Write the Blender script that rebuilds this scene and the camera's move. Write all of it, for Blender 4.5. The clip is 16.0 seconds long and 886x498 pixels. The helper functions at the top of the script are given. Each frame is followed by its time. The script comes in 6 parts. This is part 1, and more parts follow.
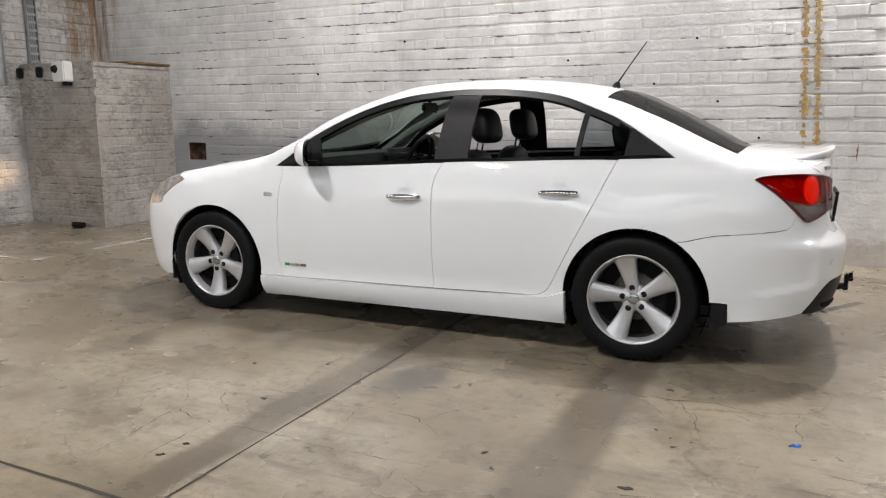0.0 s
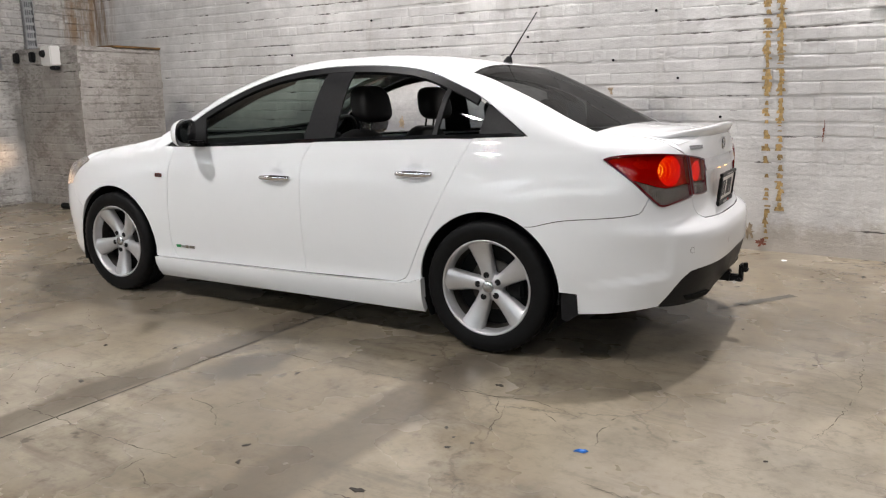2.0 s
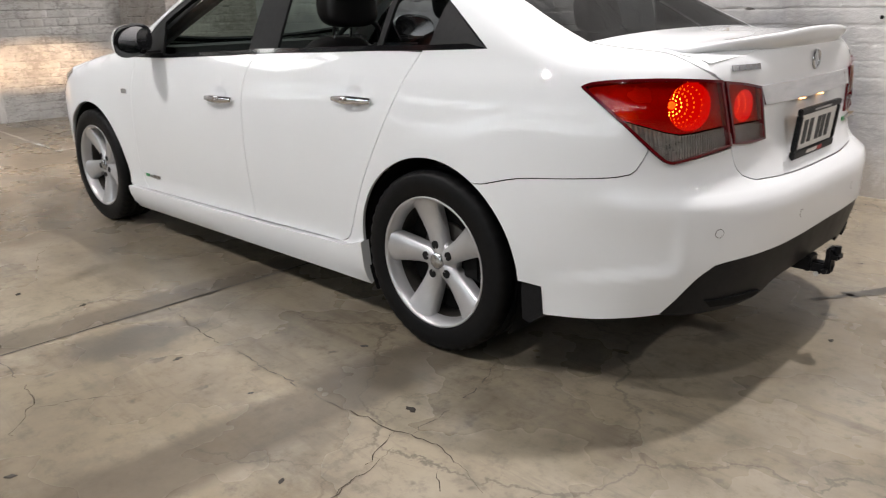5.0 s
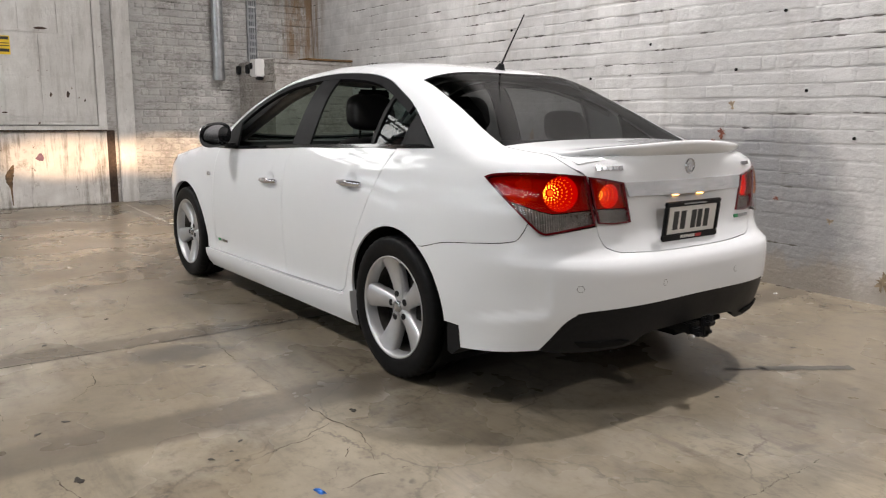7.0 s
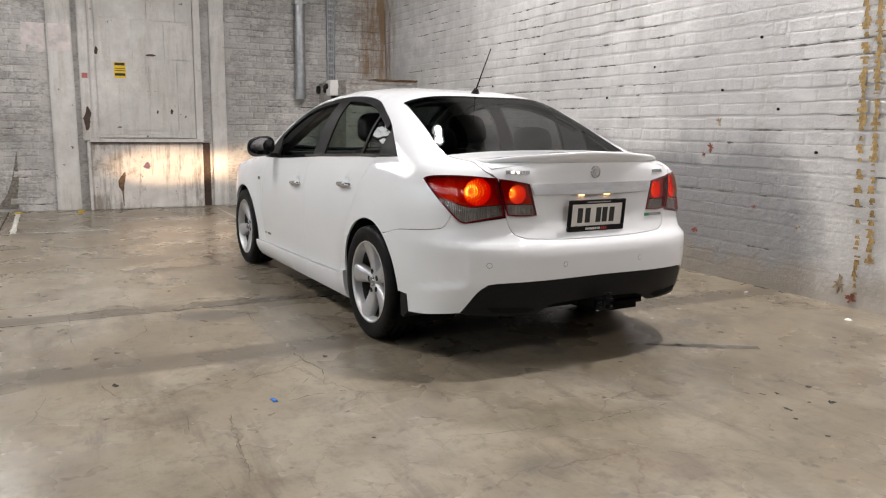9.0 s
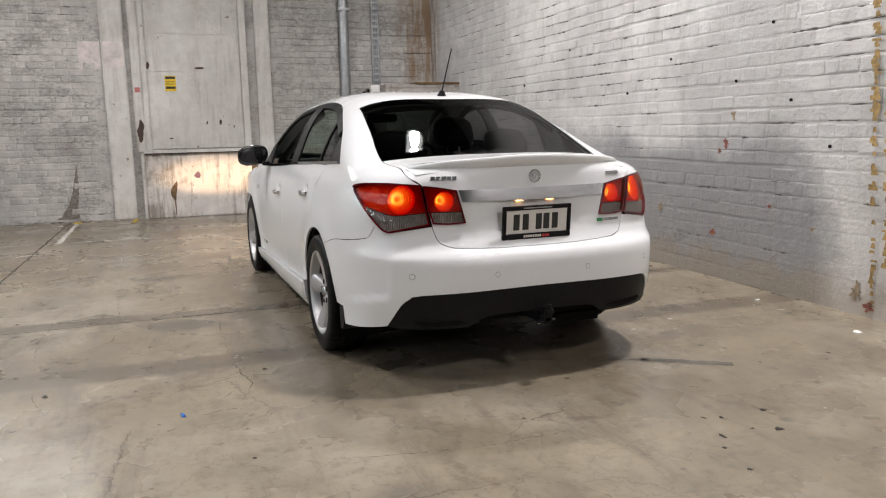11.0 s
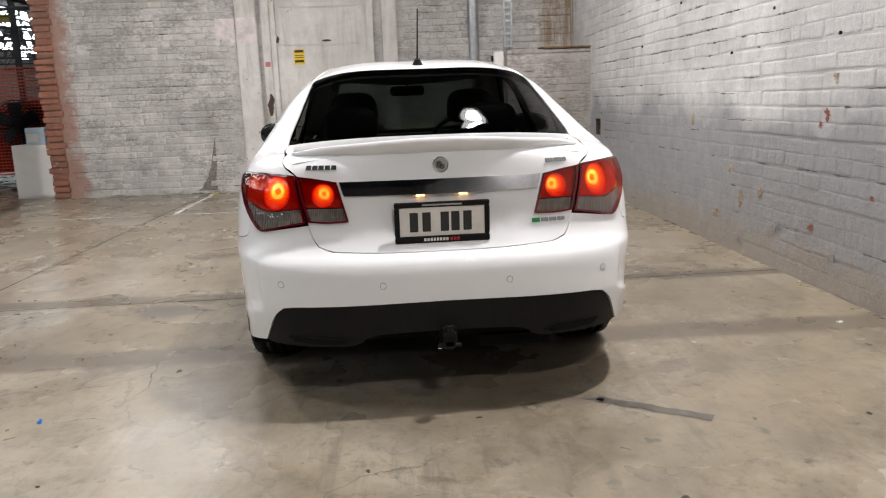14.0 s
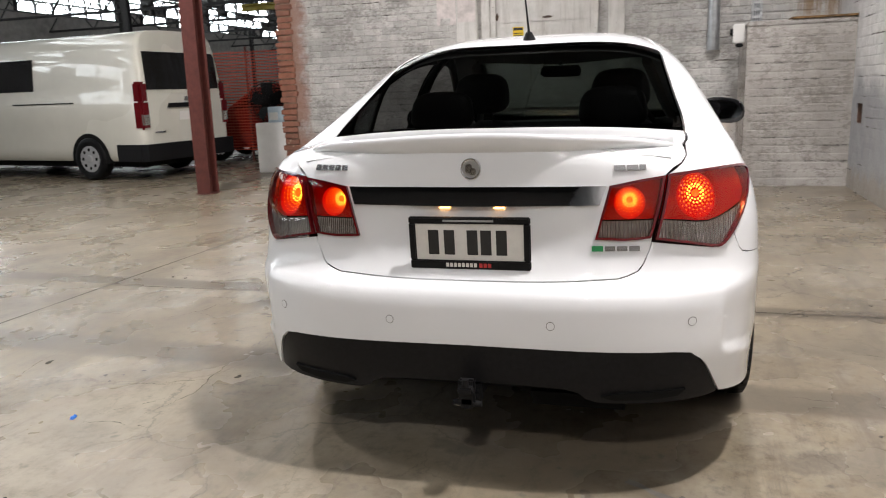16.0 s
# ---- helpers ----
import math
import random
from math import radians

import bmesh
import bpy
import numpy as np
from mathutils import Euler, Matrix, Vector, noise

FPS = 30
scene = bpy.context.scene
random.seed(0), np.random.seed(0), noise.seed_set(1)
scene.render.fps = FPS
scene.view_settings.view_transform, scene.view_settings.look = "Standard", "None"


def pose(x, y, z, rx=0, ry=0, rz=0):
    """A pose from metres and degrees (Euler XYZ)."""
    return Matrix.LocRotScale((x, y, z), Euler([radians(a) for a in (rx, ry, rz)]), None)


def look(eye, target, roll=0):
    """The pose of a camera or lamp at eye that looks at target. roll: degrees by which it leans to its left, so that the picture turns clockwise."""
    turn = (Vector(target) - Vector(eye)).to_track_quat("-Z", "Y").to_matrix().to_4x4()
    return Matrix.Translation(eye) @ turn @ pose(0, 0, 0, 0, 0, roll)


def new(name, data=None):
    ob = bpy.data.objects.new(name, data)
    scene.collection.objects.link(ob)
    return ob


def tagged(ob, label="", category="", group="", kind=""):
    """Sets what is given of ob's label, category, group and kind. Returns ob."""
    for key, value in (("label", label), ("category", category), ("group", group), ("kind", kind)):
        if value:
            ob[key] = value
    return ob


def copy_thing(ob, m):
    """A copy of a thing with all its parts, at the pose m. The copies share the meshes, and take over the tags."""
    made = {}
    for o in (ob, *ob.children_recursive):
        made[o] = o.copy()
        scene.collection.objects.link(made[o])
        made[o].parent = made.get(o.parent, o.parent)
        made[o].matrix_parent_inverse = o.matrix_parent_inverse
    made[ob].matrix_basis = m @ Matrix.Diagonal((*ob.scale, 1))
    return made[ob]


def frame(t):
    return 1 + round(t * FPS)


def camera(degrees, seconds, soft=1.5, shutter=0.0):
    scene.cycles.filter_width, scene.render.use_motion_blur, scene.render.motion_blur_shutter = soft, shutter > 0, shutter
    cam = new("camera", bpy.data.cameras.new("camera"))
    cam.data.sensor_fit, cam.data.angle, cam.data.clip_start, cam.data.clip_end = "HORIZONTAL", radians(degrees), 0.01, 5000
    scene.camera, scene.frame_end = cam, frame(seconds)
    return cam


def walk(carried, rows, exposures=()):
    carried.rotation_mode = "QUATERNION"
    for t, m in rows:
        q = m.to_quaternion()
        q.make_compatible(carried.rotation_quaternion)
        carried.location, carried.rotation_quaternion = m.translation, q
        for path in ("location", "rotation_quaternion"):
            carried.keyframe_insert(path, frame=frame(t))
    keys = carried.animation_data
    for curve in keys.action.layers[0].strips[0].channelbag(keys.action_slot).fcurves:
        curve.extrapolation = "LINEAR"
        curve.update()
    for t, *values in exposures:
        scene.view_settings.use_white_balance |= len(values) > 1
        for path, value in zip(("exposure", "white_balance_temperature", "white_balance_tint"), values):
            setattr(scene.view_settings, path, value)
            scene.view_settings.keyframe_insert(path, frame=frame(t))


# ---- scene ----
cam = camera(60.7, 16.0, soft=1.1, shutter=.3)
PATH = [
    (0, (0.65, -4.692, 1.245), (-0.155, -2.895, 0.898), -0.2),
    (0.5, (0.98, -4.635, 1.255), (0.104, -2.866, 0.934), -0.3),
    (1, (1.237, -4.554, 1.236), (0.313, -2.817, 0.878), -0.4),
    (1.5, (1.405, -4.284, 1.228), (0.441, -2.573, 0.848), -0.0),
    (2, (1.575, -4.028, 1.203), (0.595, -2.328, 0.817), -0.6),
    (2.5, (1.687, -3.821, 1.167), (0.655, -2.172, 0.699), -0.3),
    (3, (1.68, -3.518, 1.145), (0.648, -1.889, 0.614), 1.7),
    (3.2, (1.689, -3.419, 1.159), (0.656, -1.799, 0.601), 1.3),
    (5.3, (1.76, -2.621, 1.174), (0.363, -1.327, 0.564), -0.7),
    (5.5, (1.869, -2.623, 1.185), (0.424, -1.376, 0.589), -0.5),
    (6, (2.102, -2.728, 1.192), (0.611, -1.451, 0.808), -0.0),
    (6.5, (2.412, -2.744, 1.184), (0.894, -1.482, 0.866), -0.2),
    (7, (2.754, -2.721, 1.178), (1.19, -1.524, 0.827), 0.6),
    (7.5, (3.06, -2.734, 1.192), (1.491, -1.533, 0.88), 1.2),
    (8, (3.366, -2.669, 1.199), (1.753, -1.523, 0.913), 0.4),
    (8.5, (3.641, -2.602, 1.206), (1.95, -1.577, 0.906), 0.9),
    (9, (3.892, -2.586, 1.194), (2.168, -1.622, 0.877), 0.7),
    (9.2, (3.959, -2.526, 1.201), (2.221, -1.594, 0.868), 0.0),
    (11.3, (4.129, -1.62, 1.213), (2.266, -0.97, 0.89), -0.5),
    (11.5, (4.15, -1.521, 1.219), (2.269, -0.931, 0.882), -0.2),
    (12, (4.135, -1.312, 1.198), (2.237, -0.797, 0.838), -0.9),
    (12.5, (4.035, -1.047, 1.208), (2.136, -0.556, 0.817), 0.1),
    (13, (4.01, -0.761, 1.193), (2.086, -0.382, 0.801), -0.6),
    (13.5, (3.968, -0.507, 1.201), (2.023, -0.258, 0.809), -1.8),
    (14, (3.782, -0.273, 1.215), (1.826, -0.105, 0.833), -2.1),
    (14.5, (3.666, -0.027, 1.215), (1.703, -0.094, 0.839), -2.4),
    (15, (3.552, 0.207, 1.22), (1.61, -0.069, 0.827), -2.3),
    (15.5, (3.305, 0.341, 1.216), (1.381, -0.038, 0.823), -2.3),
    (16, (3.063, 0.48, 1.208), (1.175, -0.037, 0.799), -2.0),
]
walk(cam, [(t, look(eye, target, roll)) for t, eye, target, roll in PATH], [(0, .28), (3, .29), (5.5, .33), (6, .16), (8, .20), (11.5, .20), (13, .28), (14.5, .42), (16, .46)])

# ---- world, lamps ----
world = bpy.data.worlds.new("world")
scene.world = world
world.use_nodes = True
wn = world.node_tree.nodes
sky = wn.new("ShaderNodeTexSky")
sky.sky_type, sky.sun_disc, sky.sun_elevation, sky.sun_rotation = "NISHITA", False, radians(50), radians(200)
world.node_tree.links.new(sky.outputs[0], wn["Background"].inputs[0])
wn["Background"].inputs[1].default_value = 0.1


# ---- materials ----
def material(name):
    m = bpy.data.materials.new(name)
    m.use_nodes = True
    return m, m.node_tree.nodes, m.node_tree.links, m.node_tree.nodes["Principled BSDF"]


def noise_node(n, l, scale, detail=6, rough=.6, coords="Object", stretch=None):
    tc = n.new("ShaderNodeTexCoord")
    t = n.new("ShaderNodeTexNoise")
    t.inputs["Scale"].default_value, t.inputs["Detail"].default_value, t.inputs["Roughness"].default_value = scale, detail, rough
    if stretch:
        mp = n.new("ShaderNodeMapping")
        mp.inputs["Scale"].default_value = stretch
        l.new(tc.outputs[coords], mp.inputs[0])
        l.new(mp.outputs[0], t.inputs["Vector"])
    else:
        l.new(tc.outputs[coords], t.inputs["Vector"])
    return t


def ramp(n, l, source, *stops):
    r = n.new("ShaderNodeValToRGB")
    e = r.color_ramp.elements
    while len(e) < len(stops):
        e.new(.5)
    for el, (p, c) in zip(e, stops):
        el.position = p
        el.color = (*c, 1) if len(c) == 3 else c
    l.new(source, r.inputs[0])
    return r.outputs[0]


def grey(v):
    return (v, v, v)


def mix(n, l, fac, a, b, mode="MIX"):
    m = n.new("ShaderNodeMix")
    m.data_type, m.blend_type = "RGBA", mode
    for i, v in ((0, fac), (6, a), (7, b)):
        if hasattr(v, "is_linked"):
            l.new(v, m.inputs[i])
        elif i == 0:
            m.inputs[0].default_value = v
        else:
            m.inputs[i].default_value = (*v, 1)
    return m.outputs[2]


def bump(n, l, height, strength, distance, b):
    k = n.new("ShaderNodeBump")
    k.inputs["Strength"].default_value, k.inputs["Distance"].default_value = strength, distance
    l.new(height, k.inputs["Height"])
    l.new(k.outputs[0], b.inputs["Normal"])


def simple(name, colour, rough=.5, metal=0.0, vary=.12, scale=30, coat=0.0, bumpy=0.0, spec=.5):
    """A surface with grain and wear at two scales."""
    m, n, l, b = material(name)
    t1, t2 = noise_node(n, l, scale), noise_node(n, l, scale / 9, 3)
    lo, hi = [c * (1 - vary) for c in colour], [min(c * (1 + vary), 1) for c in colour]
    c1 = ramp(n, l, t1.outputs[0], (.3, lo), (.7, hi))
    c2 = ramp(n, l, t2.outputs[0], (.3, grey(1 - vary * .8)), (.7, grey(1)))
    l.new(mix(n, l, 1.0, c1, c2, "MULTIPLY"), b.inputs["Base Color"])
    l.new(ramp(n, l, t2.outputs[0], (.3, grey(max(rough - .05, .015))), (.7, grey(min(rough + .06, 1)))), b.inputs["Roughness"])
    b.inputs["Metallic"].default_value, b.inputs["Coat Weight"].default_value = metal, coat
    b.inputs["Coat Roughness"].default_value = .03
    b.inputs["Specular IOR Level"].default_value = spec
    if bumpy:
        bump(n, l, t1.outputs[0], bumpy, .004, b)
    return m


def glass(name, tint, rough=0.0, sheen=1.0):
    m = bpy.data.materials.new(name)
    m.use_nodes = True
    n, l = m.node_tree.nodes, m.node_tree.links
    n.clear()
    out, mx, tr, gl, lw = (n.new("ShaderNode" + k) for k in ("OutputMaterial", "MixShader", "BsdfTransparent", "BsdfGlossy", "LayerWeight"))
    tr.inputs[0].default_value = (*tint, 1)
    gl.inputs["Roughness"].default_value = rough
    gloss = ramp(n, l, lw.outputs["Facing"], (0, grey(.045 * sheen)), (.5, grey(.065 * sheen)), (.75, grey(.14 * sheen)), (.9, grey(.34 * sheen)), (1, grey(.9)))
    l.new(gloss, mx.inputs[0])
    l.new(tr.outputs[0], mx.inputs[1])
    l.new(gl.outputs[0], mx.inputs[2])
    l.new(mx.outputs[0], out.inputs[0])
    return m


def glow(name, colour, strength):
    m = bpy.data.materials.new(name)
    m.use_nodes = True
    b = m.node_tree.nodes["Principled BSDF"]
    b.inputs["Base Color"].default_value = (*colour, 1)
    b.inputs["Emission Color"].default_value = (*colour, 1)
    b.inputs["Emission Strength"].default_value = strength
    return m


def span(n, l, value, a, b):
    """0 at a, 1 at b."""
    mr = n.new("ShaderNodeMapRange")
    mr.interpolation_type = "SMOOTHSTEP"
    mr.inputs["From Min"].default_value, mr.inputs["From Max"].default_value = a, b
    l.new(value, mr.inputs["Value"])
    return mr.outputs[0]


def brick_material(name, paint, dark, bare, bare_amount, tone_low=.84, peel=0.0, shaded_coat=None, red_end=False, grime=0.0):
    """Old brick under worn, dirty white paint. peel: pitted, lost paint. The grey low down is an older coat with the
    car's shade in it.
    """
    m, n, l, b = material(name)
    oi = n.new("ShaderNodeObjectInfo")
    geo = n.new("ShaderNodeNewGeometry")

    def cloud(scale, detail, rough=.6, stretch=(1, 1, 1)):
        mp = n.new("ShaderNodeMapping")
        mp.inputs["Scale"].default_value = stretch
        t = n.new("ShaderNodeTexNoise")
        t.inputs["Scale"].default_value, t.inputs["Detail"].default_value, t.inputs["Roughness"].default_value = scale, detail, rough
        l.new(geo.outputs["Position"], mp.inputs[0])
        l.new(mp.outputs[0], t.inputs["Vector"])
        return t

    big, mid, fine = cloud(.7, 5), cloud(5, 8, .7), cloud(60, 6, .7)
    streak = cloud(1.6, 6, .65, (3, 3, .35))
    pits = cloud(16, 7, .72, (1, 1, 2.2))
    isl = n.new("ShaderNodeMath")
    isl.operation = "ADD"
    l.new(oi.outputs["Random"], isl.inputs[0])
    l.new(geo.outputs["Random Per Island"], isl.inputs[1])
    fr = n.new("ShaderNodeMath")
    fr.operation = "FRACT"
    l.new(isl.outputs[0], fr.inputs[0])
    sp = n.new("ShaderNodeSeparateXYZ")
    l.new(geo.outputs["Position"], sp.inputs[0])
    tone = ramp(n, l, fr.outputs[0], (0, grey(tone_low)), (1, grey(1.0)))
    col = mix(n, l, ramp(n, l, mid.outputs[0], (.40, grey(0)), (.68, grey(.6))), paint, dark)
    col = mix(n, l, ramp(n, l, big.outputs[0], (.38, grey(0)), (.62, grey(.7))), col, dark)
    if shaded_coat:
        # older grey coat low down, with the car's shade put into its colour
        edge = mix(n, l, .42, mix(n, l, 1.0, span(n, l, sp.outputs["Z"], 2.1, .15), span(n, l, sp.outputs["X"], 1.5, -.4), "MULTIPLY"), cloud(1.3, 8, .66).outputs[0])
        col = mix(n, l, ramp(n, l, edge, (.46, grey(0)), (.57, grey(.9))), col, shaded_coat)
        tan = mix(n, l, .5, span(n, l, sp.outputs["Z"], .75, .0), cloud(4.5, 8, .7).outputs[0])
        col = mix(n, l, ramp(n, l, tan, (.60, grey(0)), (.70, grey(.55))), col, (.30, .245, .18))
    col = mix(n, l, ramp(n, l, streak.outputs[0], (.55, grey(0)), (.75, grey(.35))), col, (.30, .27, .23))
    col = mix(n, l, 1.0, col, tone, "MULTIPLY")
    if peel:
        lost = mix(n, l, .45, pits.outputs[0], cloud(2.2, 6, .7, (1, 1, 1.6)).outputs[0])
        col = mix(n, l, ramp(n, l, lost, (.50, grey(0)), (.56, grey(peel)), (.70, grey(peel))), col, [dark[0] * .50, dark[1] * .47, dark[2] * .44])
    wet = mix(n, l, 1.0, mix(n, l, 1.0, span(n, l, sp.outputs["X"], -7.02, -7.38), span(n, l, sp.outputs["Y"], 2.0, 2.45), "MULTIPLY"), span(n, l, sp.outputs["Z"], 1.75, 2.1), "MULTIPLY")
    run_mask = mix(n, l, 1.0, ramp(n, l, cloud(2.2, 7, .7, (4, 4, .4)).outputs[0], (.42, grey(0)), (.58, grey(.9))), wet, "MULTIPLY")
    col = mix(n, l, run_mask, col, (.20, .12, .055))
    flake = mix(n, l, .5, mid.outputs[0], big.outputs[0])
    col = mix(n, l, ramp(n, l, flake, (bare_amount, grey(0)), (bare_amount + .03, grey(1))), col, bare)
    if red_end:
        # the paint is lost towards the broken end of the wall
        share = mix(n, l, .5, span(n, l, sp.outputs["Y"], -3.9, -4.85), cloud(3.2, 8, .7).outputs[0])
        col = mix(n, l, ramp(n, l, share, (.58, grey(0)), (.70, grey(.75)), (.84, grey(1))), col, (.24, .115, .075))
    if grime:
        # runs of dirt and rust on painted steel
        drip = mix(n, l, .4, cloud(5, 8, .7, (2.4, 2.4, .25)).outputs[0], cloud(1.5, 6, .7).outputs[0])
        col = mix(n, l, ramp(n, l, drip, (.50, grey(0)), (.60, grey(grime))), col, (.17, .145, .115))
        spot = cloud(11, 5, .6)
        col = mix(n, l, ramp(n, l, spot.outputs[0], (.68, grey(0)), (.71, grey(.9))), col, (.10, .065, .04))
        low = mix(n, l, .5, cloud(7, 8, .75).outputs[0], cloud(1.1, 5, .6).outputs[0])
        col = mix(n, l, ramp(n, l, low, (.56, grey(0)), (.64, grey(grime))), col, (.22, .19, .155))
    col = mix(n, l, ramp(n, l, fine.outputs[0], (.30, grey(.5)), (.42, grey(0))), col, dark)
    l.new(col, b.inputs["Base Color"])
    l.new(ramp(n, l, mid.outputs[0], (.3, grey(.42)), (.7, grey(.75))), b.inputs["Roughness"])
    h = mix(n, l, .15, mid.outputs[0], fine.outputs[0])
    if peel:
        h = mix(n, l, .4, h, pits.outputs[0])
    bump(n, l, h, .7, .020, b)
    return m


STAINS = ((-.80, -1.58, .16, .24, 1.0), (-.90, -1.74, .10, .10, .8), (-1.05, -1.50, .09, .11, .7), (-1.36, 1.62, .16, .28, .5), (-1.05, 1.86, .20, .14, .45), (-.55, 1.35, .10, .25, .3), (.55, 1.06, .08, .14, .6), (.80, -.12, .08, .10, .7), (1.52, -.02, .05, .09, .65), (.2, -1.6, .10, .16, .35), (-2.6, -1.75, .16, .22, .4), (.45, -.55, .13, .09, .5), (1.9, -.9, .14, .2, .35))


def concrete_material(name):
    m, n, l, b = material(name)
    big, mid, fine = noise_node(n, l, .45, 6, .6), noise_node(n, l, 2.6, 9, .68), noise_node(n, l, 45, 6, .7)
    tc = n.new("ShaderNodeTexCoord")
    warp = noise_node(n, l, 1.8, 7, .65)
    add = n.new("ShaderNodeVectorMath")
    add.operation = "MULTIPLY_ADD"
    l.new(warp.outputs["Color"], add.inputs[0])
    add.inputs[1].default_value = (.55, .55, 0)
    l.new(tc.outputs["Object"], add.inputs[2])
    vo = n.new("ShaderNodeTexVoronoi")
    vo.feature, vo.voronoi_dimensions = "DISTANCE_TO_EDGE", "2D"
    vo.inputs["Scale"].default_value = 1.15
    l.new(add.outputs[0], vo.inputs["Vector"])
    base = ramp(n, l, big.outputs[0], (.30, (.150, .120, .082)), (.5, (.222, .183, .128)), (.72, (.285, .243, .178)))
    col = mix(n, l, ramp(n, l, mid.outputs[0], (.46, grey(0)), (.62, grey(.5))), base, (.10, .085, .066))
    # paler concrete; the last field is floor glare put into the colour
    for cx, cy, rx, ry, amount in ((-1.55, -2.35, .85, .60, .55), (-.75, -2.5, .55, .45, .45), (-2.6, -.9, .7, .5, .3), (1.4, -1.5, .8, .8, .35)):
        rel = n.new("ShaderNodeVectorMath")
        rel.operation = "SUBTRACT"
        l.new(add.outputs[0], rel.inputs[0])
        rel.inputs[1].default_value = (cx + .27, cy + .27, 0)
        sc = n.new("ShaderNodeVectorMath")
        sc.operation = "MULTIPLY"
        l.new(rel.outputs[0], sc.inputs[0])
        sc.inputs[1].default_value = (1 / rx, 1 / ry, 0)
        ln = n.new("ShaderNodeVectorMath")
        ln.operation = "LENGTH"
        l.new(sc.outputs[0], ln.inputs[0])
        col = mix(n, l, mix(n, l, 1.0, ramp(n, l, ln.outputs["Value"], (.4, grey(amount)), (1.0, grey(0))), ramp(n, l, mid.outputs[0], (.35, grey(1)), (.62, grey(.25))), "MULTIPLY"), col, (.42, .39, .335))
    spots = noise_node(n, l, 9, 3, .5)
    col = mix(n, l, ramp(n, l, spots.outputs[0], (.66, grey(0)), (.72, grey(.8))), col, (.07, .062, .05))
    pale = noise_node(n, l, 1.1, 7, .7)
    col = mix(n, l, ramp(n, l, pale.outputs[0], (.48, grey(0)), (.66, grey(.55))), col, (.36, .322, .262))
    mottle = noise_node(n, l, 13, 8, .72)
    col = mix(n, l, 1.0, col, ramp(n, l, mottle.outputs[0], (.32, grey(.58)), (.48, grey(.97)), (.68, grey(1.06))), "MULTIPLY")
    # scuffs drawn out along the way the vehicles drive
    scuff = noise_node(n, l, 2.4, 8, .72, stretch=(.35, 2.6, 1))
    col = mix(n, l, ramp(n, l, scuff.outputs[0], (.53, grey(0)), (.66, grey(.62))), col, (.105, .088, .068))
    # two darker bands that run across the floor
    sway = n.new("ShaderNodeVectorMath")
    sway.operation = "MULTIPLY_ADD"
    l.new(mid.outputs["Color"], sway.inputs[0])
    sway.inputs[1].default_value = (.10, .10, 0)
    l.new(tc.outputs["Object"], sway.inputs[2])
    sep = n.new("ShaderNodeSeparateXYZ")
    l.new(sway.outputs[0], sep.inputs[0])
    for centre, width, amount in ((-1.15, .095, .9), (.06, .130, .85)):
        off = n.new("ShaderNodeMath")
        off.operation = "SUBTRACT"
        l.new(sep.outputs["X"], off.inputs[0])
        off.inputs[1].default_value = centre + .05
        ab = n.new("ShaderNodeMath")
        ab.operation = "ABSOLUTE"
        l.new(off.outputs[0], ab.inputs[0])
        wear = mix(n, l, 1.0, ramp(n, l, ab.outputs[0], (width * .75, grey(amount)), (width * 1.2, grey(0))), ramp(n, l, mid.outputs[0], (.3, grey(.75)), (.6, grey(1))), "MULTIPLY")
        col = mix(n, l, wear, col, (.092, .075, .055))
    # oil and scuffs: place in the plan, half axes, amount
    for cx, cy, rx, ry, amount in STAINS:
        rel = n.new("ShaderNodeVectorMath")
        rel.operation = "SUBTRACT"
        l.new(add.outputs[0], rel.inputs[0])
        rel.inputs[1].default_value = (cx + .27, cy + .27, 0)
        sc = n.new("ShaderNodeVectorMath")
        sc.operation = "MULTIPLY"
        l.new(rel.outputs[0], sc.inputs[0])
        sc.inputs[1].default_value = (1 / rx, 1 / ry, 0)
        ln = n.new("ShaderNodeVectorMath")
        ln.operation = "LENGTH"
        l.new(sc.outputs[0], ln.inputs[0])
        patch = mix(n, l, 1.0, ramp(n, l, ln.outputs["Value"], (.55, grey(amount)), (1.0, grey(0))), ramp(n, l, mid.outputs[0], (.35, grey(.6)), (.55, grey(1))), "MULTIPLY")
        col = mix(n, l, patch, col, (.085, .075, .062))
    gate = noise_node(n, l, .5, 3)
    crack = mix(n, l, 1.0, ramp(n, l, vo.outputs["Distance"], (.0, grey(1)), (.005, grey(.75)), (.011, grey(0))),
                ramp(n, l, gate.outputs[0], (.46, grey(0)), (.60, grey(.75))), "MULTIPLY")
    col = mix(n, l, crack, col, (.05, .042, .032))
    col = mix(n, l, ramp(n, l, fine.outputs[0], (.3, grey(.0)), (.75, grey(.25))), col, (.17, .15, .125))
    vo2 = n.new("ShaderNodeTexVoronoi")
    vo2.feature, vo2.voronoi_dimensions = "DISTANCE_TO_EDGE", "2D"
    vo2.inputs["Scale"].default_value = 3.1
    l.new(add.outputs[0], vo2.inputs["Vector"])
    gate2 = noise_node(n, l, .8, 4)
    hair = mix(n, l, 1.0, ramp(n, l, vo2.outputs["Distance"], (.0, grey(.6)), (.010, grey(.3)), (.02, grey(0))), ramp(n, l, gate2.outputs[0], (.47, grey(0)), (.57, grey(.8))), "MULTIPLY")
    l.new(mix(n, l, hair, col, (.10, .082, .06)), b.inputs["Base Color"])
    worn = noise_node(n, l, 1.7, 4, .5)
    l.new(ramp(n, l, worn.outputs[0], (.3, grey(.20)), (.7, grey(.36))), b.inputs["Roughness"])
